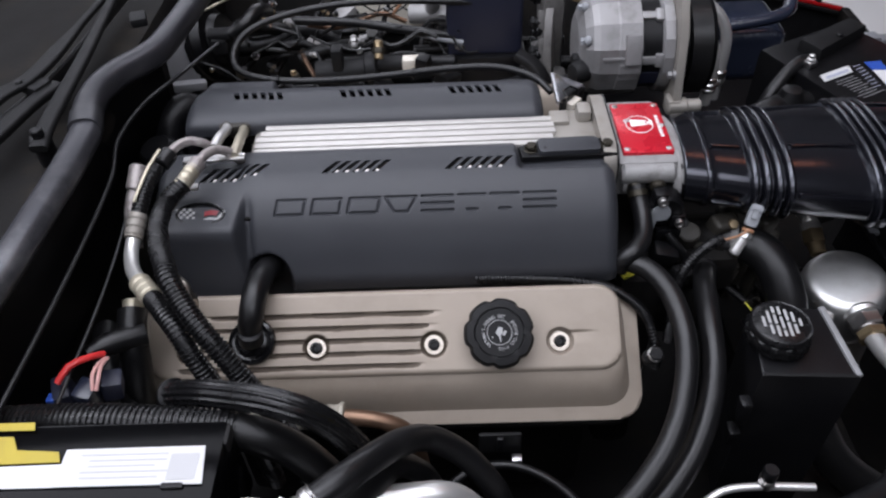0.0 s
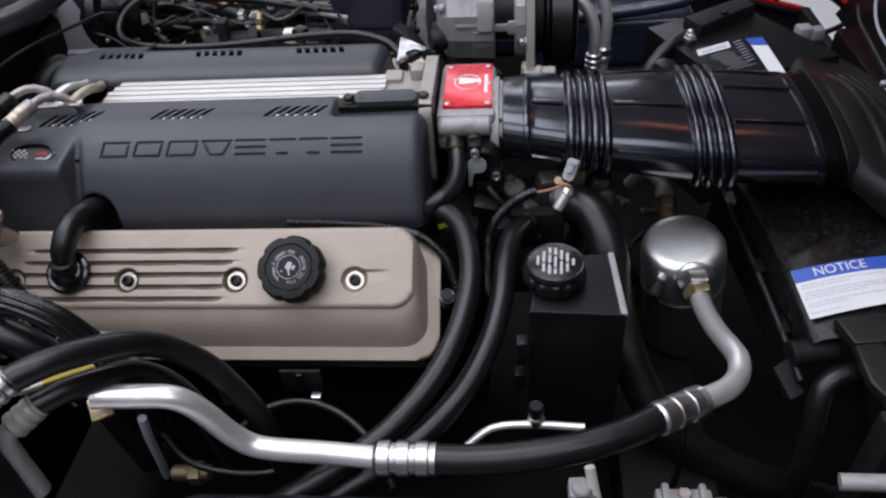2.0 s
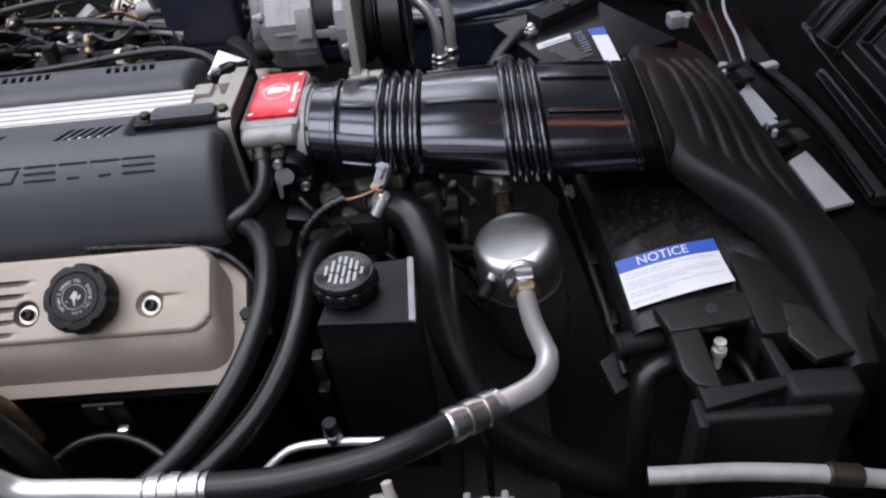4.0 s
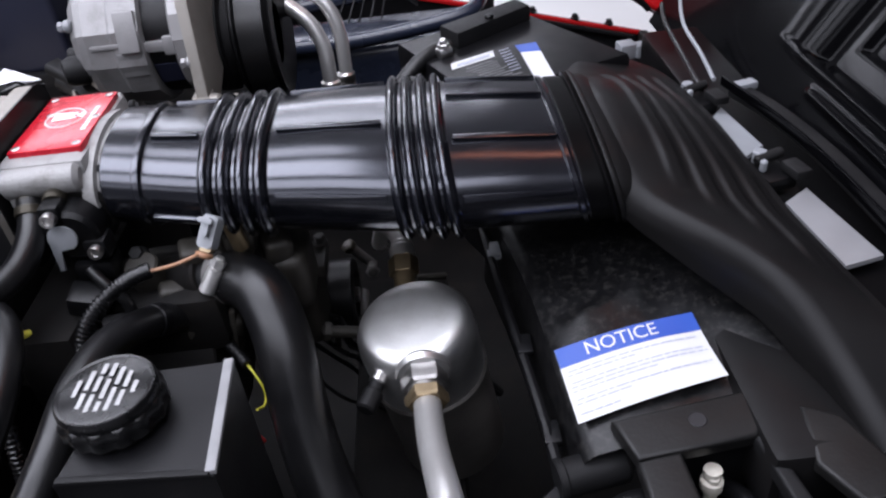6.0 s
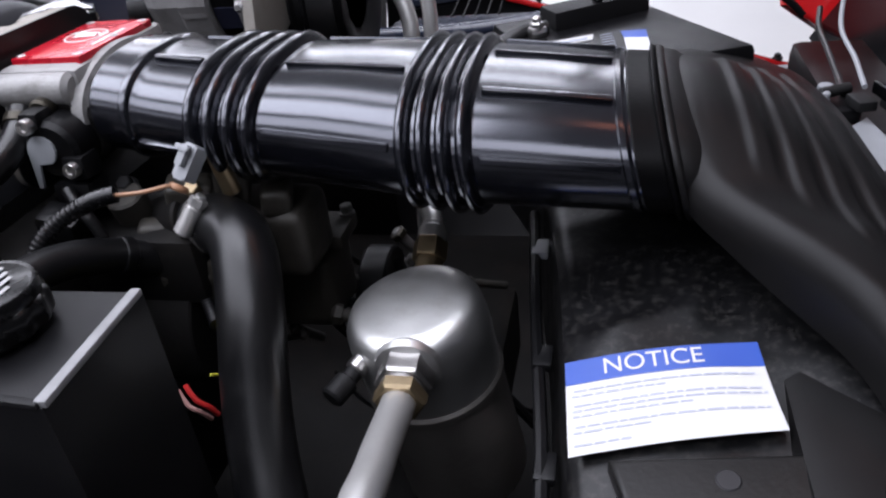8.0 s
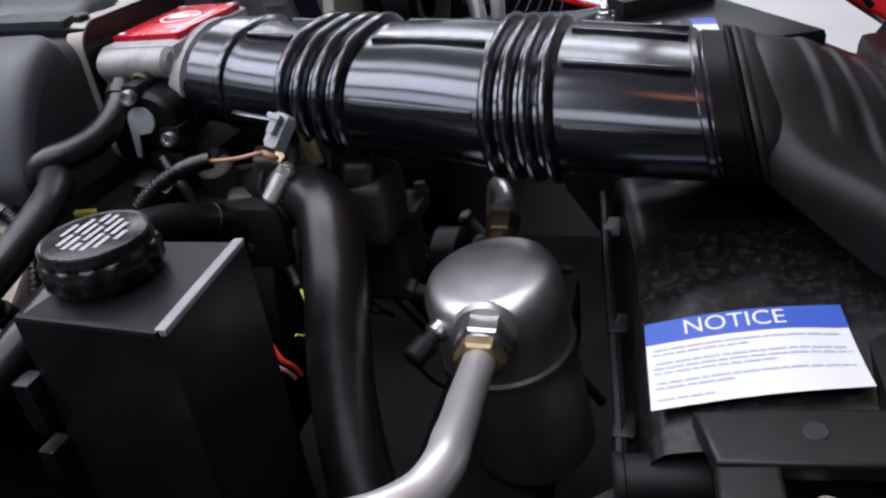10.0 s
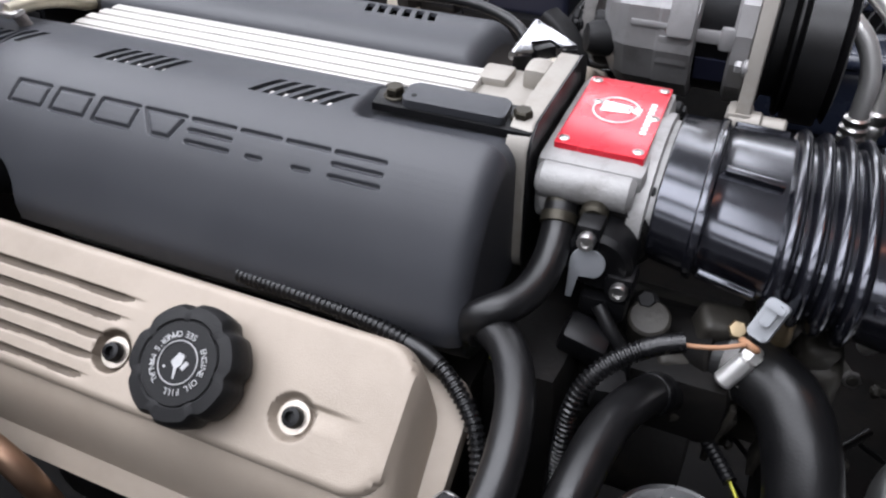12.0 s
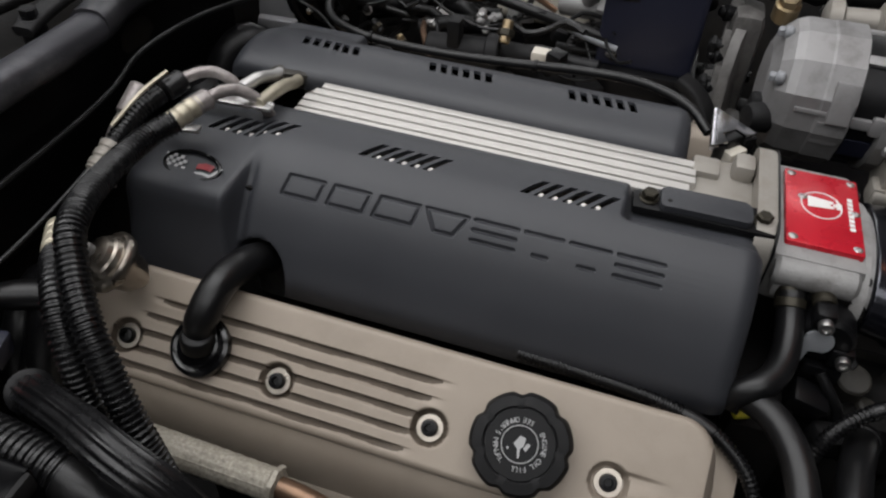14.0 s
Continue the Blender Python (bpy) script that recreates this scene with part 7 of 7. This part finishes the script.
wp = thing("wiper_arm", (-0.385, 0.22, 0.915), "black flat wiper arm with its blade, resting on the cowl", "wiper", "wiper arms")
part("arm", ribbon([(-0.418, 0.165, 0.950), (-0.406, 0.192, 0.955), (-0.386, 0.222, 0.957), (-0.377, 0.292, 0.957), (-0.370, 0.380, 0.957), (-0.364, 0.47, 0.955)], lambda t: 0.017 if t < 0.35 else max(0.008, 0.017 - 0.05 * (t - 0.35)), 0.007, 0.0025), M_DULL, wp)
part("bracket", ribbon([(-0.402, 0.105, 0.944), (-0.388, 0.140, 0.948), (-0.374, 0.190, 0.949), (-0.362, 0.218, 0.949)], lambda t: 0.018 - 0.004 * t, 0.009, 0.003), M_DULL, wp)
part("clip", box((-0.381, 0.213, 0.9515), (0.024, 0.020, 0.010), 0.002, rot=(0, 0, -28)), M_DULL, wp)
part("pin", hexa((-0.392, 0.207, 0.952), (-0.392, 0.207, 0.962), 0.004), M_PLASTIC, wp)
part("blade", ribbon([(-0.412, 0.15, 0.936), (-0.392, 0.205, 0.939), (-0.377, 0.25, 0.941), (-0.368, 0.33, 0.942), (-0.360, 0.44, 0.942)], 0.006, 0.012, 0.002), M_RUBBER, wp)
wp2 = thing("wiper_arm", (-0.343, 0.127, 0.915), "black flat wiper arm bolted to a pivot on the cowl", "wiper", "wiper arms")
part("arm", ribbon([(-0.341, 0.112, 0.949), (-0.3425, 0.135, 0.953), (-0.3435, 0.169, 0.955), (-0.348, 0.262, 0.956), (-0.3575, 0.3745, 0.956), (-0.365, 0.46, 0.955)], lambda t: 0.016 - 0.007 * t, 0.008, 0.003), M_DULL, wp2)
part("pivot", join(cyl((-0.343, 0.124, 0.88), (-0.343, 0.124, 0.955), 0.009, 20), hexa((-0.343, 0.124, 0.955), (-0.343, 0.124, 0.962), 0.006)), M_PLASTIC, wp2)
part("nozzle", box((-0.318, 0.345, 0.952), (0.018, 0.024, 0.010), 0.003, rot=(0, 0, 20)), M_DULL, wp2)

ah = thing("refrigerant_hose", (-0.23, 0.05, 0.70), "black convoluted refrigerant hose with a cast aluminium elbow", "hose", "rear refrigerant hoses")
part("sleeve", tube([(-0.2195, 0.099, 0.914), (-0.231, 0.082, 0.909), (-0.230, 0.052, 0.911), (-0.217, 0.015, 0.921), (-0.203, -0.015, 0.930), (-0.194, -0.034, 0.930), (-0.184, -0.048, 0.921), (-0.173, -0.061, 0.912), (-0.161, -0.072, 0.902), (-0.150, -0.080, 0.888), (-0.140, -0.087, 0.873), (-0.129, -0.093, 0.855), (-0.118, -0.098, 0.83), (-0.11, -0.10, 0.79), (-0.108, -0.10, 0.73)], 0.0080, 20, pitch=0.0034, depth=0.07), M_LOOM, ah)
part("ferrule", ferrule((-0.2215, 0.0955, 0.9138), (-0.2135, 0.119, 0.9175), 0.0072), M_OLDPIPE, ah, "stained stepped ferrule")
part("collar", cyl((-0.2155, 0.114, 0.9165), (-0.2105, 0.128, 0.918), 0.0074, 20), M_ELBOW, ah)
part("end_pipe", tube([(-0.211, 0.126, 0.918), (-0.207, 0.137, 0.9185), (-0.200, 0.147, 0.916), (-0.191, 0.153, 0.909), (-0.185, 0.157, 0.90), (-0.183, 0.16, 0.89)], 0.0044, 16, 0.003, ripple=lambda a, s: 1 + 0.07 * math.sin(3 * a + 310 * s) * math.sin(190 * s)), M_ELBOW, ah, "rough cast elbow")
ah2 = thing("refrigerant_hose", (-0.26, 0.08, 0.70), "black refrigerant hose with a bare aluminium section and crimped ends", "hose", "rear refrigerant hoses")
part("sleeve", tube([(-0.250, 0.127, 0.913), (-0.2565, 0.108, 0.908), (-0.259, 0.090, 0.901), (-0.2605, 0.078, 0.895)], 0.0068, 16, pitch=0.0034, depth=0.07), M_LOOM, ah2)
part("pipe", tube([(-0.2605, 0.080, 0.895), (-0.2625, 0.062, 0.886), (-0.261, 0.045, 0.882), (-0.254, 0.026, 0.884), (-0.243, 0.008, 0.891), (-0.230, -0.010, 0.898)], 0.0062, 14, 0.004), M_TUBE, ah2, "bare aluminium pipe")
part("ferrule", ferrule((-0.2605, 0.082, 0.897), (-0.2625, 0.060, 0.886), 0.0080), M_CASTW, ah2, "crimped ferrule")
part("sleeve", tube([(-0.218, -0.026, 0.903), (-0.205, -0.043, 0.908), (-0.190, -0.061, 0.905), (-0.180, -0.073, 0.894), (-0.171, -0.081, 0.879), (-0.163, -0.087, 0.861), (-0.152, -0.094, 0.838), (-0.142, -0.097, 0.80), (-0.138, -0.098, 0.74)], 0.0076, 18, pitch=0.0034, depth=0.07), M_LOOM, ah2)
part("ferrule", ferrule((-0.236, -0.003, 0.896), (-0.214, -0.031, 0.905), 0.0084), M_OLDPIPE, ah2, "stained crimped ferrule")
part("collar", cyl((-0.2485, 0.130, 0.9135), (-0.242, 0.145, 0.917), 0.0084, 20), M_RUBBER, ah2)
part("end_pipe", tube([(-0.243, 0.142, 0.917), (-0.2365, 0.153, 0.9185), (-0.227, 0.161, 0.9175), (-0.216, 0.165, 0.911), (-0.207, 0.167, 0.90)], 0.0042, 16, 0.003, ripple=lambda a, s: 1 + 0.07 * math.sin(3 * a + 290 * s) * math.sin(210 * s)), M_ELBOW, ah2, "rough cast elbow")
part("strip", ribbon([(-0.246, 0.134, 0.928), (-0.254, 0.112, 0.921), (-0.262, 0.085, 0.908)], 0.003, 0.002, 0.0005), M_OLDPIPE, ah2, "thin stained metal strip")
fit = thing("pipe_block", (-0.2, 0.22, 0.86), "grimy union block with two stained pipes", "pipe")
part("block", join(box((-0.206, 0.236, 0.880), (0.034, 0.016, 0.012), 0.004, rot=(0, 0, 12)), cyl((-0.197, 0.230, 0.879), (-0.197, 0.243, 0.879), 0.0075, 18), cyl((-0.215, 0.234, 0.880), (-0.215, 0.246, 0.880), 0.0075, 18)), M_GRIME, fit)
part("pipe", tube([(-0.186, 0.150, 0.905), (-0.187, 0.175, 0.902), (-0.190, 0.20, 0.894), (-0.194, 0.22, 0.884), (-0.197, 0.234, 0.880)], 0.0050, 14, 0.004), M_OLDPIPE, fit)
part("pipe", tube([(-0.208, 0.164, 0.906), (-0.208, 0.190, 0.901), (-0.211, 0.218, 0.888), (-0.215, 0.236, 0.881)], 0.0050, 14, 0.004), M_TUBE, fit)
part("bracket", box((-0.205, 0.150, 0.904), (0.058, 0.010, 0.003), 0.001, rot=(0, 0, 4)), M_STEEL, fit, "bright bracket strip")
part("bracket", box((-0.228, 0.112, 0.899), (0.03, 0.008, 0.003), 0.001, rot=(0, 0, 10)), M_STEEL, fit, "bright bracket strip")
port2 = thing("service_port", (-0.262, 0.11, 0.85), "dull metal service port with a grey cap beside the hose", "pipe fitting")
part("stem", tube([(-0.272, 0.075, 0.86), (-0.275, 0.095, 0.885), (-0.272, 0.118, 0.902)], 0.006, 12), M_ELBOW, port2)
part("cap", cyl((-0.272, 0.112, 0.898), (-0.269, 0.132, 0.912), 0.0085, 16), M_ELBOW, port2, "grey cap")
knob = thing("transfer_valve", (-0.24, 0.0, 0.80), "pale bronze vacuum valve disc with stepped rings", "valve")
part("disc", lathe([(0.005, -0.03), (0.012, -0.022), (0.015, -0.010), (0.0205, -0.006), (0.0215, -0.003), (0.0215, 0.0), (0.020, 0.002), (0.0165, 0.0025), (0.0155, 0.006), (0.0135, 0.007), (0.0125, 0.0105), (0.008, 0.012), (0.0001, 0.0125)], (-0.226, 0.012, 0.858), (-0.42, -0.36, 0.78), 40), M_RING, knob)
part("nipple", cyl((-0.231, 0.0075, 0.868), (-0.234, 0.005, 0.874), 0.004, 12), M_CAST, knob)
vhose = thing("vacuum_hose", (-0.258, -0.02, 0.74), "black hose with a pale collar beside the connectors", "hose")
part("hose", tube([(-0.258, 0.006, 0.852), (-0.257, -0.010, 0.843), (-0.256, -0.026, 0.82), (-0.258, -0.036, 0.79), (-0.258, -0.04, 0.73)], 0.0125, 16), M_RUBBER, vhose)
part("collar", cyl((-0.2585, 0.014, 0.857), (-0.2578, 0.002, 0.850), 0.0085, 16), M_OLDPIPE, vhose, "pale metal collar")

# braided tube and copper pipe under the valve cover
dip = thing("air_tube", (-0.15, -0.03, 0.66), "copper air tube in a braided heat sleeve", "pipe")
part("sleeve", tube([(-0.27, -0.05, 0.772), (-0.20, -0.0515, 0.771), (-0.155, -0.052, 0.770), (-0.084, -0.053, 0.769)], 0.0108, 44, 0.0016, ripple=lambda a, s: 1 + 0.05 * math.sin(9 * a + s * 1500) * math.sin(9 * a - s * 1500)), M_BRAID, dip, "woven silver heat sleeve")
part("pipe", tube([(-0.09, -0.053, 0.769), (-0.07, -0.0535, 0.768), (-0.048, -0.055, 0.764), (-0.03, -0.056, 0.752), (-0.02, -0.056, 0.73), (-0.016, -0.055, 0.69)], 0.0074, 16), M_COPPER, dip, "tarnished copper pipe")
part("frayed_end", lathe([(0.0108, 0), (0.0126, 0.002), (0.0124, 0.005), (0.0085, 0.006)], (-0.0855, -0.053, 0.769), (1, -0.02, -0.02), 22, lambda a, h: 1 + 0.08 * math.sin(7 * a)), M_BRAID, dip)

# near side hoses
f1 = thing("wiring_trunk", (-0.2, -0.12, 0.80), "thick black sleeved wiring trunk with a taped end", "wiring loom")
part("sleeve", tube([(-0.42, -0.112, 0.85), (-0.34, -0.118, 0.868), (-0.291, -0.122, 0.876), (-0.250, -0.126, 0.882), (-0.215, -0.129, 0.884), (-0.181, -0.132, 0.884), (-0.150, -0.134, 0.882), (-0.132, -0.135, 0.878)], 0.0128, 24, pitch=0.0042, depth=0.05), M_LOOM, f1)
part("tape", tube([(-0.135, -0.135, 0.879), (-0.118, -0.136, 0.872), (-0.102, -0.136, 0.857), (-0.088, -0.135, 0.832), (-0.075, -0.133, 0.79), (-0.065, -0.13, 0.70)], 0.0134, 18), M_RUBBER, f1, "smooth taped end")
f2 = thing("sleeved_hose", (-0.13, -0.09, 0.80), "black fluted hose lying over the rear hoses", "hose")
part("sleeve", tube([(-0.215, -0.074, 0.80), (-0.206, -0.082, 0.838), (-0.194, -0.094, 0.866), (-0.168, -0.105, 0.883), (-0.142, -0.114, 0.892), (-0.105, -0.128, 0.902), (-0.078, -0.131, 0.888), (-0.060, -0.131, 0.860), (-0.048, -0.129, 0.82), (-0.042, -0.127, 0.75)], 0.0096, 78, 0.004, ripple=lambda a, s: 1 + 0.07 * math.sin(13 * a)), M_LOOM, f2)
part("band", lathe([(0.0118, 0), (0.0126, 0.0005), (0.0126, 0.004), (0.0118, 0.0045)], (-0.194, -0.094, 0.866), (0.55, -0.3, 0.6), 24), M_PLASTIC, f2)
f3 = thing("servo_hose", (-0.05, -0.17, 0.78), "black rubber hose arching over the near side with a silver end", "hose", "servo hoses")
part("hose", tube([(-0.072, -0.206, 0.905), (-0.053, -0.190, 0.905), (-0.035, -0.169, 0.895), (-0.018, -0.147, 0.878), (-0.002, -0.130, 0.855), (0.018, -0.125, 0.830), (0.034, -0.128, 0.808), (0.052, -0.134, 0.77), (0.06, -0.138, 0.70)], 0.0098, 18), M_RUBBER, f3)
part("ferrule", ferrule((-0.083, -0.216, 0.900), (-0.066, -0.200, 0.906), 0.0105), M_STEEL, f3, "pale crimped end fitting")
part("elbow", tube([(-0.082, -0.215, 0.900), (-0.09, -0.223, 0.893), (-0.092, -0.226, 0.87), (-0.09, -0.225, 0.80)], 0.008, 12), M_CAST, f3)
f4 = thing("servo_hose", (-0.05, -0.19, 0.78), "black rubber hose under its twin with a stained end", "hose", "servo hoses")
part("hose", tube([(-0.068, -0.204, 0.875), (-0.051, -0.189, 0.875), (-0.036, -0.169, 0.865), (-0.025, -0.148, 0.848), (-0.012, -0.135, 0.82), (0.0, -0.13, 0.78), (0.01, -0.13, 0.70)], 0.0090, 18), M_RUBBER, f4)
part("ferrule", ferrule((-0.078, -0.214, 0.868), (-0.062, -0.199, 0.876), 0.0098), M_CASTW, f4, "stained end fitting")
part("elbow", tube([(-0.076, -0.213, 0.869), (-0.083, -0.219, 0.86), (-0.084, -0.22, 0.80)], 0.007, 12), M_CAST, f4)
tag = thing("cable_tag", (-0.045, -0.175, 0.86), "pale yellow plastic tag between the servo hoses", "tag")
part("tag", ribbon([(-0.066, -0.190, 0.884), (-0.052, -0.178, 0.880), (-0.04, -0.163, 0.872)], 0.006, 0.0025, 0.001), M_YELLOW, tag)
part("tie", ribbon([(-0.074, -0.197, 0.886), (-0.062, -0.187, 0.883)], 0.007, 0.004, 0.001), M_IVORY, tag)
tabs = thing("tie_strap", (-0.05, -0.17, 0.82), "brass-toned strap end under the hoses", "strap")
part("strap", box((-0.045, -0.172, 0.835), (0.016, 0.018, 0.004), 0.001, rot=(20, 0, 30)), M_BRASS, tabs)

tank = thing("coolant_tank", (-0.105, -0.236, 0.6), "dark plastic tank with a round white stained cap", "tank")
part("body", lathe([(0.022, -0.30), (0.024, -0.29), (0.024, -0.02), (0.022, -0.01)], (-0.105, -0.237, 0.912), (0, 0, 1), 40), M_DULL, tank)
tcap = part("cap", lathe([(0.030, -0.018), (0.033, -0.016), (0.034, -0.006), (0.0325, -0.002), (0.028, 0.0), (0.024, 0.0), (0.0235, -0.0015), (0.0145, -0.002), (0.0135, 0.0005), (0.0085, 0.001), (0.008, -0.0008), (0.0001, -0.0008)], (-0.105, -0.237, 0.914), (0.05, -0.05, 1), 72), M_PAPER, tank, "white round cap with a raised centre")
part("tab", box((-0.0875, -0.2125, 0.9115), (0.014, 0.012, 0.006), 0.002, rot=(0, 0, 45)), M_PAPER, tcap)
part("stain", lathe([(0.0001, 0), (0.0025, 0.0004), (0.0001, 0.0006)], (-0.105, -0.237, 0.9132), (0.05, -0.05, 1), 14), M_COPPER, tcap, "rust-brown spot")

lb = thing("labelled_box", (-0.21, -0.17, 0.7), "black module box with a white and yellow label", "module")
part("case", box((-0.222, -0.178, 0.873), (0.185, 0.060, 0.08), 0.004), M_HOOD, lb)
part("rim", box((-0.15, -0.158, 0.906), (0.045, 0.016, 0.012), 0.003), M_DULL, lb)
part("label", prism([(-0.229, -0.195), (-0.1365, -0.195), (-0.140, -0.1685), (-0.229, -0.169)], 0.0008, pose(0, 0, 0.9145), 0), M_PAPER, lb, "white paper label")
part("label", prism([(-0.29, -0.195), (-0.2292, -0.195), (-0.2292, -0.179), (-0.29, -0.180)], 0.0006, pose(0, 0, 0.9142), 0), M_PAPER, lb, "white paper label")
part("label", prism([(-0.31, -0.1785), (-0.231, -0.1775), (-0.234, -0.170), (-0.262, -0.168), (-0.268, -0.158), (-0.31, -0.158)], 0.0006, pose(0, 0, 0.9142), 0), M_YELLOW, lb, "yellow paper label")
part("label", prism([(-0.31, -0.1535), (-0.256, -0.1535), (-0.258, -0.1475), (-0.31, -0.1475)], 0.0006, pose(0, 0, 0.9142), 0), M_YELLOW, lb, "yellow paper strip")
part("sheet_edge", box((-0.155, -0.1955, 0.913), (0.014, 0.004, 0.005), 0.001), M_PLASTIC, lb)
for k in range(5):
    part("print_bar", box((-0.190 + 0.003 * (k % 2), -0.1735 - 0.004 * k, 0.9154), (0.056 - 0.007 * (k % 3), 0.0010, 0.0003), 0), M_PANELP, lb)
part("print_panel", prism(rrect(0.018, 0.018, 0.001, 2, -0.151, -0.183), 0.0003, pose(0, 0, 0.9153), 0), M_PANELP, lb, "pale grey printed panel", smooth=False)

cn = thing("connector_cluster", (-0.28, -0.06, 0.78), "dark blue connectors with red and pink wires", "connector")
part("plug", box((-0.292, -0.074, 0.845), (0.014, 0.022, 0.022), 0.003, rot=(10, 0, 20)), M_NAVY, cn, "dark blue plug")
part("plug", box((-0.274, -0.075, 0.842), (0.016, 0.02, 0.024), 0.003, rot=(0, 10, -10)), M_BLUEPL, cn)
part("plug", box((-0.259, -0.062, 0.838), (0.016, 0.018, 0.02), 0.003, rot=(0, 10, 15)), M_NAVY, cn)
part("latch", box((-0.296, -0.084, 0.852), (0.006, 0.008, 0.004), 0.001), M_BLUE, cn, "blue latch")
part("boot", tube([(-0.283, -0.040, 0.851), (-0.274, -0.032, 0.850), (-0.262, -0.022, 0.846), (-0.245, -0.012, 0.842)], lambda t: 0.0062 + 0.004 * smooth01(t * 2.5), 18), M_RUBBER, cn)
part("wire", tube([(-0.290, -0.077, 0.862), (-0.282, -0.066, 0.869), (-0.270, -0.055, 0.866), (-0.265, -0.046, 0.858)], 0.0028, 8), M_RWIRE, cn, "red wire")
part("wire", tube([(-0.259, -0.082, 0.858), (-0.258, -0.074, 0.864), (-0.260, -0.062, 0.863), (-0.262, -0.048, 0.855)], 0.0016, 8), M_PWIRE, cn, "pink wire")
part("wire", tube([(-0.262, -0.082, 0.858), (-0.263, -0.072, 0.865), (-0.263, -0.060, 0.863), (-0.264, -0.048, 0.855)], 0.0016, 8), M_PWIRE, cn, "pink wire")
for kx, ky, kz, rr in ((-0.290, -0.030, 0.80, 0.012), (-0.268, -0.045, 0.785, 0.013)):
    dk = thing("bay_hose", (kx, ky, kz - 0.1), "black rubber hose dropping past the connectors", "hose", "rear drop hoses")
    part("hose", tube([(kx - 0.01, ky + 0.05, kz + 0.01), (kx, ky + 0.02, kz + 0.012), (kx + 0.005, ky - 0.005, kz - 0.02), (kx, ky - 0.01, kz - 0.1)], rr, 14), M_RUBBER, dk)

# near chassis rail that closes the bay towards the camera
nr = thing("near_inner_wing", (0.2, -0.3, 0.3), "dark grey rounded inner wing rail", "body panel")
part("rail", box((0.32, -0.236, 0.70), (0.66, 0.10, 0.115), 0.028, 5), M_PAINT, nr)
part("inner_flange", box((0.32, -0.183, 0.655), (0.66, 0.008, 0.10), 0.003), M_DEEP, nr, "black inner flange")
under = thing("chassis_floor", (0.1, 0.2, 0.2), "black chassis members below the engine", "chassis")
part("tray", box((0.22, 0.25, 0.325), (1.46, 1.26, 0.03), 0.005), M_DEEP, under)
part("near_side", box((0.15, -0.32, 0.5), (1.2, 0.03, 0.36), 0.005), M_DEEP, under)
part("cross_member", box((0.42, 0.05, 0.52), (0.1, 0.7, 0.08), 0.01), M_DEEP, under)
